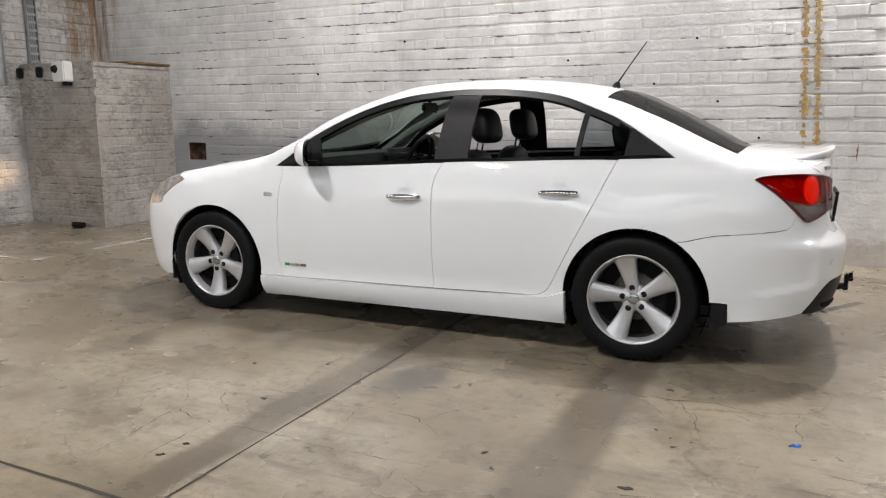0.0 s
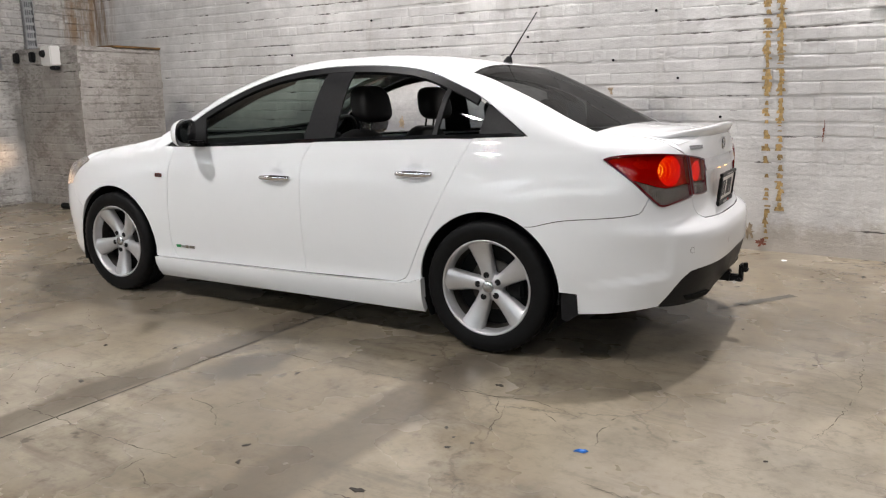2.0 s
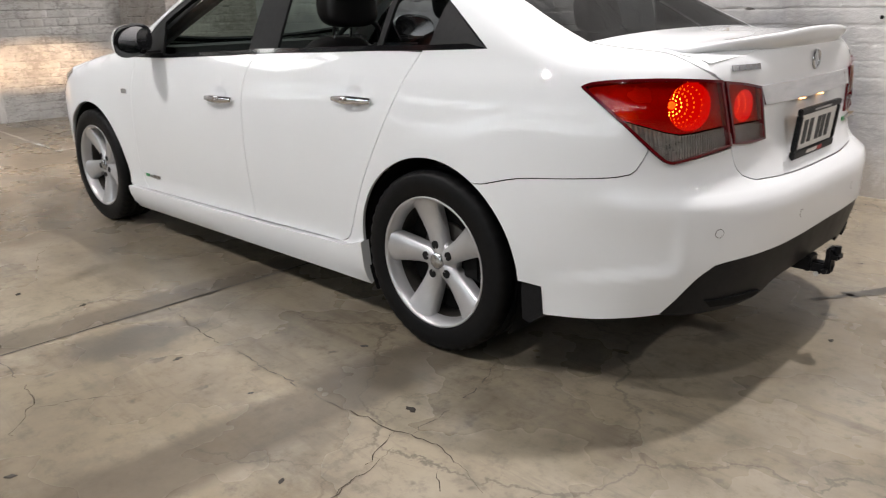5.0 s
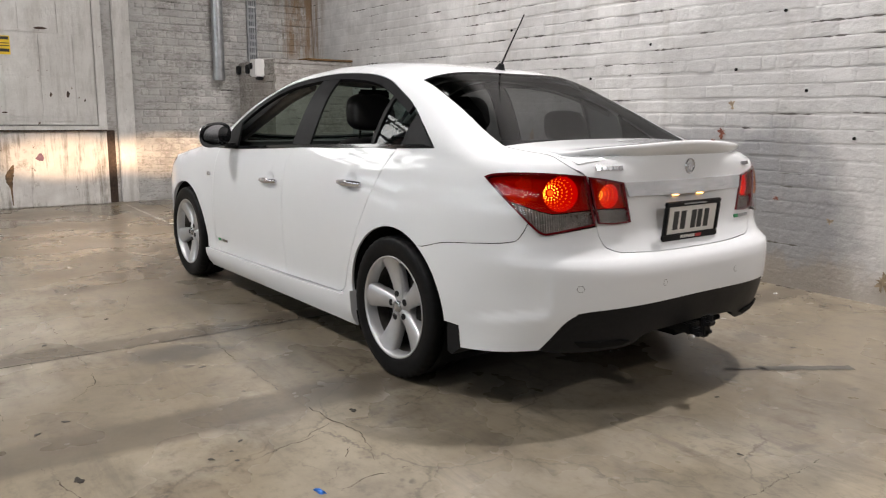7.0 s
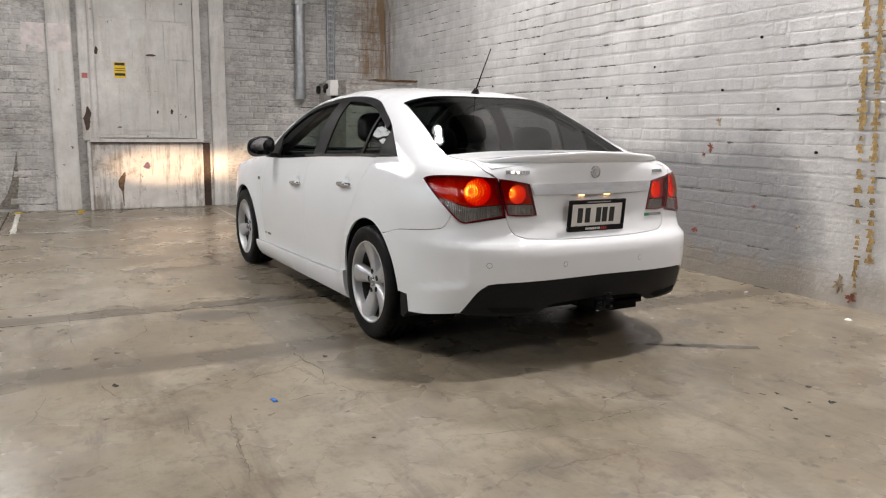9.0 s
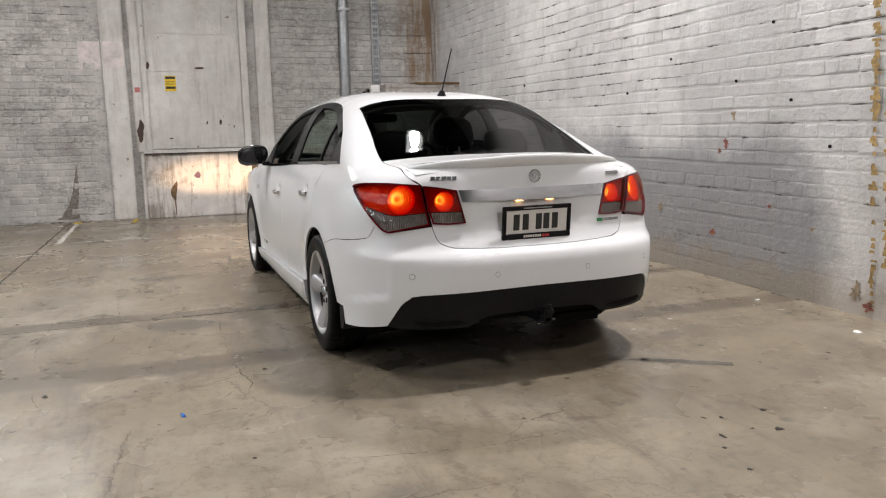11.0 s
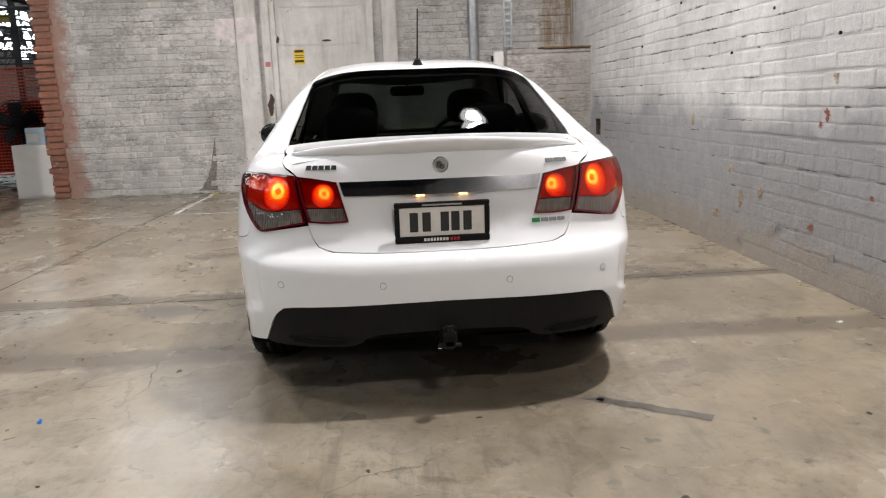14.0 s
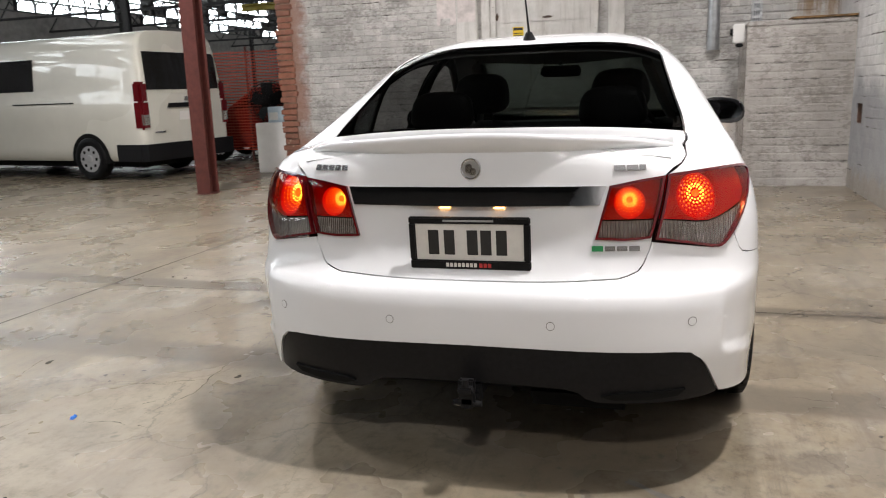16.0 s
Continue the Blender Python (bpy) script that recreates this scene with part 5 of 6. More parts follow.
smear("scrape", .143, [(-1.60, .53, .004), (-1.62, .48, .028), (-1.65, .40, .045), (-1.655, .32, .035), (-1.64, .25, .012), (-1.635, .06, .006), (-1.63, .02, .004)], simple("brown_gouge", (.17, .105, .055), .8, 0, .6, 24, bumpy=.5), "dark rust scrape on the steel plate", 3)
smear("scrape", .143, [(-1.30, .66, .01), (-1.31, .60, .05), (-1.29, .55, .01)], simple("plum_scuff", (.20, .10, .14), .7, 0, .3, 30), "faint plum coloured scuff", 5)
smear("scrape", .093, [(-2.03, 1.42, .01), (-2.02, 1.34, .04), (-2.045, 1.25, .045), (-2.04, 1.15, .03), (-2.05, 1.08, .01)], GOUGE_AND_SHADE, "dark flaked patch on the door frame", 7)
smear("wall_stain", .0105, [(-2.92, .80, .004), (-2.94, .62, .022), (-2.96, .42, .045), (-3.01, .22, .065), (-3.07, .06, .13), (-3.1, .02, .17)], simple("damp_stain", (.20, .18, .155), .8, 0, .5, 30), "dark damp stain low on the brick", 9)
for k, (v, z, w, h) in enumerate(((-1.18, 2.145, .075, .018), (-1.88, 2.17, .022, .06), (-1.12, 1.36, .014, .03), (-.93, 1.365, .02, .045), (-1.63, 1.145, .035, .010), (-.74, 1.30, .012, .02))):
    smear("rust_mark", .0445 if v > -1.85 else .062, [(v, z + h, w * .3), (v + .004, z + h * .3, w), (v - .004, z - h * .4, w * .8), (v, z - h, w * .2)], GOUGE_AND_SHADE, "dark rust mark on the steel door", 40 + k)
# yellow notice on the door, in plain bars
sign = on_front("warning_sign", ((-1.665, -1.515, 1.82, 2.035, .042, .047, .001),), YELLOW, "small yellow warning sign with dark bars", "sign", kind="")
bm = bmesh.new()
for z0, z1 in ((1.99, 2.025), (1.945, 1.955), (1.915, 1.925), (1.85, 1.885)):
    box(bm, (FRONT_U + .047, -1.655, z0), (FRONT_U + .0485, -1.525, z1))
part("sign_bar", bm, PLATE_INK, sign)
on_front("red_notice", ((-2.075, -2.005, 1.80, 1.87, .09, .094, .001),), simple("faded_red_notice", (.50, .16, .15), .5, 0, .4, 60), "small faded red and white notice", "sign", kind="")
PALE_PATCH = simple("pale_pink_paint", (.66, .60, .585), .6, 0, .22, 9, bumpy=.2)
on_front("paint_patch", ((-2.77, -2.49, 2.12, 2.50, .006, .0115, 0),), PALE_PATCH, "pale pinkish square of newer paint on the brick", "paint patch")
on_front("paint_patch", ((-2.45, -2.19, 2.14, 2.50, .06, .0635, 0),), PALE_PATCH, "pale pinkish square of newer paint on the pilaster", "paint patch")
# downpipe, cable tray and sounder box
bm = bmesh.new()
rod(bm, (FRONT_U + .12, .955, 1.62), (FRONT_U + .12, .955, TOP), .075, 24)
pipe = room(tagged(part("downpipe", bm, GALV, smooth=True), "round galvanised steel downpipe ending above the floor", "pipe"))
bm = bmesh.new()
rod(bm, (FRONT_U + .12, .955, 1.60), (FRONT_U + .12, .955, 1.68), .080, 24)
part("pipe_collar", bm, GALV, pipe)
for z in (3.0, 4.4):
    part("pipe_bracket", boxes(((FRONT_U, .865, z), (FRONT_U + .2, 1.045, z + .04), .004)), GALV, pipe)
bm = bmesh.new()
box(bm, (FRONT_U + .02, 1.40, 1.62), (FRONT_U + .03, 1.53, TOP))
box(bm, (FRONT_U + .02, 1.40, 1.62), (FRONT_U + .07, 1.408, TOP))
box(bm, (FRONT_U + .02, 1.522, 1.62), (FRONT_U + .07, 1.53, TOP))
tray = room(tagged(part("cable_tray", bm, GALV), "galvanised cable tray running up the wall", "cable tray"))
bm = bmesh.new()
z = 1.7
while z < TOP:
    box(bm, (FRONT_U + .03, 1.41, z), (FRONT_U + .06, 1.52, z + .03), 0)
    z += .09
tagged(part("tray_rung", bm, GALV, tray), kind="stuff")
bm = bmesh.new()
for d in (.02, .045, .07):
    rod(bm, (FRONT_U + .05, 1.42 + d, 1.62), (FRONT_U + .05, 1.42 + d, TOP), .008, 8)
part("cable", bm, simple("grey_cable", (.25, .26, .27), .5), tray)
bm = boxes(((-6.93, BLOCK[2] - .13, 1.635), (-6.73, BLOCK[2], 1.855), .012))
sb = room(tagged(part("alarm_box", bm, WHITE_PANEL), "white plastic alarm box with black sounder", "alarm box"))
bm = bmesh.new()
rod(bm, (-6.87, BLOCK[2] - .128, 1.77), (-6.87, BLOCK[2] - .16, 1.77), .045, 20, .032)
part("sounder", bm, BLACK, sb, "round black sounder")
part("cable_gland", boxes(((-6.82, BLOCK[2] - .10, 1.59), (-6.73, BLOCK[2] - .02, 1.635), .01)), BLACK, sb)
for u, z in ((-7.62, 1.75), (-7.28, 1.75)):
    structure("wall_socket", boxes(((u - .04, BLOCK[2] - .05, z - .06), (u + .04, BLOCK[2], z + .06), .012)), BLACK, "small black wall fitting", "fitting")
bm = bmesh.new()
rod(bm, (-6.75, BLOCK[2] - .16, .035), (-6.62, BLOCK[2] - .12, .03), .035, 8)
room(tagged(part("floor_lump", bm, DARK), "dark lump of debris on the floor", "debris"))

# floor joints, lines, marks and scraps
def strip(name, pts, width, mat, z, label, category, ragged=0.0, kind="structure", world=False):
    rnd = random.Random(len(pts) + int(width * 1000))
    verts, faces = [], []
    for i, (u, v) in enumerate(pts):
        a, b = Vector(pts[max(i - 1, 0)]), Vector(pts[min(i + 1, len(pts) - 1)])
        d = (b - a).normalized()
        n = Vector((-d.y, d.x))
        w0, w1 = (width / 2 * (1 - rnd.random() * ragged) for _ in range(2))
        verts += [(u + n.x * w0, v + n.y * w0, z), (u - n.x * w1, v - n.y * w1, z)]
    for i in range(len(pts) - 1):
        faces.append((2 * i, 2 * i + 1, 2 * i + 3, 2 * i + 2))
    ob = link(name, verts, faces, mat, None, False)
    tagged(ob, label, category, kind=kind)
    return ob if world else room(ob)


def run(p, q, step=.15):
    n = max(2, int(math.dist(p, q) / step))
    return [(p[0] + (q[0] - p[0]) * i / n, p[1] + (q[1] - p[1]) * i / n) for i in range(n + 1)]


strip("floor_joint", run((-40, -3.06), (12, -3.06)), .020, JOINT, .002, "dark joint in the concrete", "joint", .5)
strip("floor_joint", run((-1.16, 2.39), (-1.02, -3.06)), .014, JOINT, .002, "dark joint in the concrete", "joint", .5)
strip("floor_joint", run((-7.6, -.05), (-1.1, -.05)), .010, JOINT, .002, "dark joint in the concrete", "joint", .6)
for p, q in (((-5.32, -4.6), (-5.32, -3.2)), ((-5.32, -2.75), (-5.32, -1.9)), ((-5.32, -.42), (-5.32, -.2)), ((-5.32, .22), (-5.32, 1.05))):
    strip("floor_line", run(p, q, .06), .07, WHITE_LINE, .0035, "worn white painted line on concrete", "floor line", .7)
strip("floor_line", run((-7.35, -2.94), (-5.30, -2.92), .06), .08, WHITE_LINE, .0035, "worn white painted line on concrete", "floor line", .5)
strip("floor_line", run((-7.3, -.40), (-5.5, -.40), .06), .05, WHITE_LINE, .0035, "worn white painted line on concrete", "floor line", .8)
strip("floor_line", run((-7.6, -2.95), (-7.35, -2.94), .05), .12, YELLOW_LINE, .0035, "worn yellow painted mark on concrete", "floor line", .5)
strip("floor_line", run((-7.6, -2.18), (-7.1, -2.20), .05), .10, YELLOW_LINE, .0035, "worn yellow painted mark on concrete", "floor line", .7)
RUBBER_MARK = simple("rubber_mark", (.10, .09, .075), .7, 0, .5, 14)
strip("tyre_mark", run((.93, .58), (1.19, .955), .03), .075, RUBBER_MARK, .002, "dark rubber skid mark on concrete", "tyre mark", .4, world=True)
strip("tyre_mark", run((.84, .44), (.95, .60), .03), .035, RUBBER_MARK, .002, "dark rubber skid mark on concrete", "tyre mark", .7, world=True)


def crack(pts, width, seed):
    """A wandering crack of uneven width through the given places."""
    rnd = random.Random(seed)
    line = []
    for (x0, y0), (x1, y1) in zip(pts, pts[1:]):
        n = max(2, int(math.hypot(x1 - x0, y1 - y0) / .022))
        for i in range(n):
            t = i / n
            b = .020 * math.sin(math.pi * t)
            line.append((x0 + (x1 - x0) * t + rnd.uniform(-.5, .5) * b + rnd.uniform(-.004, .004), y0 + (y1 - y0) * t + rnd.uniform(-.5, .5) * b + rnd.uniform(-.004, .004)))
    line.append(pts[-1])
    verts, faces = [], []
    for i, (x, y) in enumerate(line):
        a, b = Vector(line[max(i - 1, 0)]), Vector(line[min(i + 1, len(line) - 1)])
        d = (b - a).normalized()
        k = width * (.15 + .85 * rnd.random() ** 1.5) * min(1, .3 + 4 * min(i, len(line) - 1 - i) / len(line)) / 2
        verts += [(x - d.y * k, y + d.x * k, .0016), (x + d.y * k, y - d.x * k, .0016)]
    shut = 0
    for i in range(len(line) - 1):
        shut = rnd.randrange(2, 6) if shut == 0 and rnd.random() < .09 else max(shut - 1, 0)
        if not shut:
            faces.append((2 * i, 2 * i + 1, 2 * i + 3, 2 * i + 2))
    tagged(link("floor_crack", verts, faces, CRACK, None, False), "thin dark crack in the concrete", "crack", kind="structure")


CRACK = simple("crack_dirt", (.062, .050, .038), .95, 0, .4, 30)
for k, (w, pts) in enumerate((
        (.007, [(-2.46, -1.97), (-2.21, -2.0), (-1.87, -1.99), (-1.45, -1.98), (-1.16, -1.99), (-.99, -1.98), (-.7, -2.0), (-.62, -2.05), (-.45, -2.18)]),
        (.006, [(-2.24, -2.08), (-2.05, -2.3), (-2.0, -2.47), (-1.98, -2.59), (-1.9, -2.64), (-1.73, -2.6)]),
        (.007, [(-1.89, -2.02), (-1.73, -2.2), (-1.64, -2.35), (-1.43, -2.39), (-1.15, -2.38), (-.92, -2.4), (-.65, -2.4), (-.37, -2.38)]),
        (.005, [(-1.66, -2.01), (-1.57, -2.17), (-1.42, -2.28), (-1.38, -2.37)]),
        (.006, [(-1.68, -2.33), (-1.65, -2.58), (-1.65, -2.75), (-1.63, -2.95)]),
        (.005, [(-1.44, -2.4), (-1.45, -2.67), (-1.44, -2.94)]),
        (.008, [(-1.44, -1.29), (-1.1, -1.34), (-.72, -1.38), (-.54, -1.38), (-.32, -1.39), (.02, -1.39), (.3, -1.37), (.35, -1.35), (.47, -1.34), (.68, -1.42)]),
        (.006, [(.35, -1.35), (.34, -1.2), (.31, -1.0), (.24, -.84)]),
        (.007, [(.3, -1.37), (.39, -1.6), (.43, -1.74)]),
        (.006, [(.84, -1.89), (1.17, -1.93), (1.46, -1.97)]),
        (.005, [(.72, -2.69), (.51, -2.6), (.24, -2.55)]),
        (.006, [(.62, -2.21), (.33, -2.3), (.08, -2.35)]),
        (.004, [(1.41, -1.34), (1.51, -1.03), (1.59, -.58), (1.59, -.18), (1.60, .18)]),
        (.006, [(.07, 1.02), (.08, 1.13), (.09, 1.32), (.07, 1.6)]),
        (.005, [(-.75, 1.02), (-.66, 1.1), (-.5, 1.35), (-.45, 1.55)]),
        (.004, [(.82, -1.88), (.96, -1.91), (1.09, -1.92), (1.26, -1.95)]),
        (.006, [(.75, -2.05), (.94, -2.07)]),
        (.006, [(-3.44, -2.04), (-3.42, -1.84), (-3.39, -1.65), (-3.43, -1.54)]),
        (.006, [(.80, -1.62), (.77, -1.51), (.78, -1.40), (.79, -1.32)]),
        (.005, [(.43, -1.80), (.41, -1.67), (.39, -1.54), (.36, -1.43)]),
        (.004, [(.73, -1.63), (.63, -1.52), (.53, -1.43)]),
        (.005, [(.53, -2.19), (.50, -2.10), (.48, -1.99)]),
        (.005, [(-2.45, -1.30), (-2.24, -1.45), (-2.04, -1.51), (-2.04, -1.65), (-1.99, -1.94)]),
        (.005, [(-2.83, -1.38), (-2.64, -1.62), (-2.66, -1.70)]),
        (.005, [(-.97, -2.01), (-.91, -2.19), (-.94, -2.30)]),
        (.006, [(-.54, -2.40), (-.53, -2.63), (-.56, -2.9)]),
        (.005, [(-.49, -2.50), (-.34, -2.58)]),
        (.005, [(-.44, -1.61), (-.48, -1.77), (-.56, -1.87), (-.63, -2.01)]))):
    crack(pts, w * .85, k + 60)


def scrap(name, x, y, sx, sy, sz, mat, label, turn, seed):
    rnd = random.Random(seed)
    bm = bmesh.new()
    n = 9
    ring0 = [bm.verts.new((sx * math.cos(6.2832 * i / n) * (.35 + .8 * rnd.random()), sy * math.sin(6.2832 * i / n) * (.35 + .8 * rnd.random()), .001)) for i in range(n)]
    ring1 = [bm.verts.new((v.co.x * .75, v.co.y * .75, sz * (.6 + .6 * rnd.random()))) for v in ring0]
    for i in range(n):
        bm.faces.new((ring0[i], ring0[(i + 1) % n], ring1[(i + 1) % n], ring1[i]))
    bm.faces.new(ring1)
    ob = part(name, bm, mat)
    ob.matrix_basis = pose(x, y, 0, 0, 0, turn)
    return tagged(ob, label, "debris")


scrap("blue_scrap", .768, -1.677, .032, .012, .010, BLUE_SCRAP, "small scrap of bright blue plastic on the floor", 20, 1)
for k, (x, y, s) in enumerate(((.24, -2.27, .030), (.34, -1.87, .018), (.32, -1.79, .014), (-1.40, -1.56, .026), (-1.40, -2.08, .030), (-1.38, -2.59, .024), (-1.40, -2.70, .026), (-.21, -1.52, .014), (-.23, -2.31, .022), (.37, 1.27, .018), (1.88, .27, .024), (1.97, .20, .018), (1.87, .43, .013), (1.73, .62, .028), (1.25, 1.54, .022), (.51, 2.04, .022), (1.33, -1.45, .016), (1.03, .08, .016), (.255, -1.726, .018), (.248, -1.25, .026), (.40, -1.80, .014), (-.30, -2.2, .02), (-.62, -1.55, .02), (1.917, .52, .035), (1.73, .40, .02), (1.70, .33, .016), (2.15, .15, .02), (.66, -2.35, .018), (-1.75, -1.7, .022), (1.4, -.35, .018), (-.2, -1.05, .02), (1.55, 1.7, .03))):
    scrap("dirt_chip", x, y, s, s * .6, s * .12, JOINT, "small dark chip of dirt on the floor", 37 * k, k + 5)
scrap("paper_scrap", 1.02, 2.02, .03, .02, .008, WHITE_PANEL, "small white paper scrap on the floor", 30, 77)
scrap("paper_scrap", .15, 2.12, .02, .015, .008, WHITE_PANEL, "small white paper scrap on the floor", 80, 78)


# ---- hall beyond ----
rnd = random.Random(4)
RAW_MORTAR = simple("raw_lime_mortar", (.20, .135, .095), .9, 0, .35, 22, bumpy=.6)
bm = boxes(((-8.0, -5.325, 0), (-7.675, -5.10, TOP)))
wall_end = structure("wall_end", bm, RAW_MORTAR, "ragged end of bare red brick", "wall")
z, row = .004, 0
while z < 4.2:
    cuts = (-8.05, -7.94, -7.82, -7.655) if row % 2 else (-8.05, -7.88, -7.655)
    for u0, u1 in zip(cuts, cuts[1:]):
        back = rnd.random()
        if back > .03:
            bm = boxes(((u0 + .006, -5.325 - .055 * back ** 2, z + rnd.uniform(0, .006)), (u1 - .006 + .012 * rnd.random(), -5.095 + .05 * rnd.random() ** 3, z + .076 + rnd.uniform(0, .008)), .008))
            for v in bm.verts:
                v.co += Vector((rnd.uniform(-.004, .004), rnd.uniform(-.008, .008), rnd.uniform(-.003, .003)))
            part("brick", bm, RED_BRICK, wall_end)
    z, row = z + .092, row + 1
bm = bmesh.new()
U, V = -5.44, -5.28
box(bm, (U - .10, V - .10, 0), (U - .088, V + .10, TOP), .002)
box(bm, (U + .088, V - .10, 0), (U + .10, V + .10, TOP), .002)
box(bm, (U - .09, V - .006, 0), (U + .09, V + .006, TOP))
col = room(tagged(part("steel_column", bm, STEEL_RED), "red oxide painted steel H column", "column"))
part("base_plate", boxes(((U - .12, V - .12, 0), (U + .12, V + .12, .012), .003)), STEEL_RED, col)
for u in (-17.5, -29.5, -41.5):
    for v in (-6, -16, -26):
        bm = bmesh.new()
        box(bm, (u - .10, v - .10, 0), (u - .088, v + .10, TOP), .002)
        box(bm, (u + .088, v - .10, 0), (u + .10, v + .10, TOP), .002)
        box(bm, (u - .09, v - .006, 0), (u + .09, v + .006, TOP))
        room(tagged(part("steel_column", bm, STEEL_DARK), "dark steel H column of the hall", "column", "hall columns"))
# cabinet with a white box on it
bm = boxes(((-8.35, -5.98, 0), (-7.90, -5.46, .80), .006))
cab = room(tagged(part("white_cabinet", bm, WHITE_PANEL), "plain white low cabinet beside the brick wall end", "cabinet"))
part("cabinet_door", boxes(((-7.90, -5.97, .03), (-7.885, -5.32, .785), .003)), WHITE_PANEL, cab)
bm = boxes(((-8.25, -5.80, .80), (-8.0, -5.52, 1.05), .006))
cb = room(tagged(part("paper_box", bm, simple("pale_blue_box", (.48, .58, .66), .5, 0, .1, 12)), "pale blue and white box on the cabinet", "box"))
part("box_label", boxes(((-8.0, -5.78, .84), (-7.997, -5.62, .96))), WHITE_PANEL, cb)

# red mesh fence
MESH_RED = simple("red_plastic_mesh", (.42, .045, .018), .5, 0, .2, 20)
fence = room(tagged(new("mesh_fence"), "red plastic safety mesh fence on posts", "fence"))
rnd = random.Random(11)
bm = bmesh.new()
FU, F0, F1 = -9.9, -9.4, -5.2
for i in range(34):
    z = .22 + i * .055
    box(bm, (FU - .003, F0, z), (FU + .003, F1, z + .020))
part("mesh_strand", bm, MESH_RED, fence)
bm = bmesh.new()
v = F0
while v < F1:
    box(bm, (FU - .002, v, .22), (FU + .002, v + .007, 2.08))
    v += .062
part("mesh_upright", bm, MESH_RED, fence)
for v in (-9.3, -7.3, -5.3):
    bm = bmesh.new()
    rod(bm, (FU - .03, v, 0), (FU - .03, v, 2.15), .025, 10)
    part("fence_post", bm, STEEL_RED, fence)
# pedestal fan before the mesh
fan = room(tagged(new("pedestal_fan"), "large black pedestal fan with wire guard", "fan"))
FC = Vector((-9.35, -6.55, 1.12))
bm = bmesh.new()
for r in (.08, .13, .18, .23, .28, .33, .38):
    n = 28
    for i in range(n):
        a, b = 6.2832 * i / n, 6.2832 * (i + 1) / n
        d = .09 * (1 - (r / .38) ** 2)
        for s in (-1, 1):
            rod(bm, FC + Vector((s * (.06 + d), r * math.cos(a), r * math.sin(a))), FC + Vector((s * (.06 + d), r * math.cos(b), r * math.sin(b))), .006, 5)
for i in range(30):
    a = 6.2832 * i / 30
    for s in (-1, 1):
        rod(bm, FC + Vector((s * .15, 0, 0)), FC + Vector((s * .06, .38 * math.cos(a), .38 * math.sin(a))), .004, 4)
part("wire_guard", bm, BLACK, fan)
for i in range(5):
    bm = bmesh.new()
    box(bm, (-.004, .05, -.10), (.004, .34, .10), .002, Matrix.Translation(FC) @ pose(0, 0, 0, 72 * i + 20, 0, 0) @ pose(0, 0, 0, 0, 25, 0))
    part("fan_blade", bm, BLACK, fan)
bm = bmesh.new()
rod(bm, FC + Vector((-.22, 0, 0)), FC + Vector((.05, 0, 0)), .08, 16)
rod(bm, FC + Vector((-.15, 0, 0)), (FC.x - .15, FC.y, .05), .025, 10)
rod(bm, (FC.x - .15, FC.y, 0), (FC.x - .15, FC.y, .04), .30, 24)
part("fan_stand", bm, BLACK, fan)


def low_car(place, paint, label):
    """A parked hatchback, seen only through the mesh."""
    c = thing("parked_car", label, "car", place=place)
    prof = [(-2.0, .35), (-2.05, .62), (-1.85, .80), (-1.15, .92), (-.55, 1.38), (.1, 1.50), (1.2, 1.46), (1.75, 1.05), (1.95, .95), (2.0, .40), (1.6, .25), (-1.7, .25)]
    bm = bmesh.new()
    n = len(prof)
    rows = []
    for y, k in ((-.86, .0), (-.83, 1.0), (.83, 1.0), (.86, .0)):
        rows.append([bm.verts.new((x, (y if k == 0 or z < .95 else math.copysign(.83 - .42 * (z - .95), y)), z)) for x, z in prof])
    for r in (rows[0], rows[3]):
        for v in r:
            if v.co.z > .95:
                v.co.y = math.copysign(.86 - .42 * (v.co.z - .95), v.co.y)
    for a, b in zip(rows, rows[1:]):
        for i in range(n):
            bm.faces.new((a[i], a[(i + 1) % n], b[(i + 1) % n], b[i]))
    bm.faces.new(rows[0])
    bm.faces.new(list(reversed(rows[3])))
    bmesh.ops.recalc_face_normals(bm, faces=bm.faces[:])
    part("body", bm, paint, c, smooth=True, angle=25)
    for s in (-1, 1):
        w = [(-.98, .98), (-.48, 1.32), (.1, 1.42), (1.1, 1.38), (1.45, 1.05)]
        bm = bmesh.new()
        bm.faces.new([bm.verts.new((x, s * (.868 - .42 * (z - .95)), z)) for x, z in w])
        part("side_window", bm, PRIVACY, c)
        for x in (-1.3, 1.3):
            vs, fs = lathe([(.20, .08), (.29, .09), (.305, .06), (.305, -.06), (.29, -.09), (.20, -.08)], 32, (x, s * .78, .305))
            wh = link("wheel", vs, fs, RUBBER, c)
            bm = bmesh.new()
            for i in range(6):
                a = 6.2832 * i / 6
                rod(bm, (x, s * .85, .305), (x + .2 * math.cos(a), s * .86, .305 + .2 * math.sin(a)), .022, 6)
            rod(bm, (x, s * .80, .305), (x, s * .87, .305), .05, 12)
            part("rim", bm, ALLOY, wh)
    return c


RED_PAINT = simple("dark_red_paint", (.22, .012, .012), .25, 0, .05, 4, coat=1.0)
low_car(pose(-11.4, -6.6, 0, 0, 0, 100), RED_PAINT, "dark red parked car behind the mesh fence")

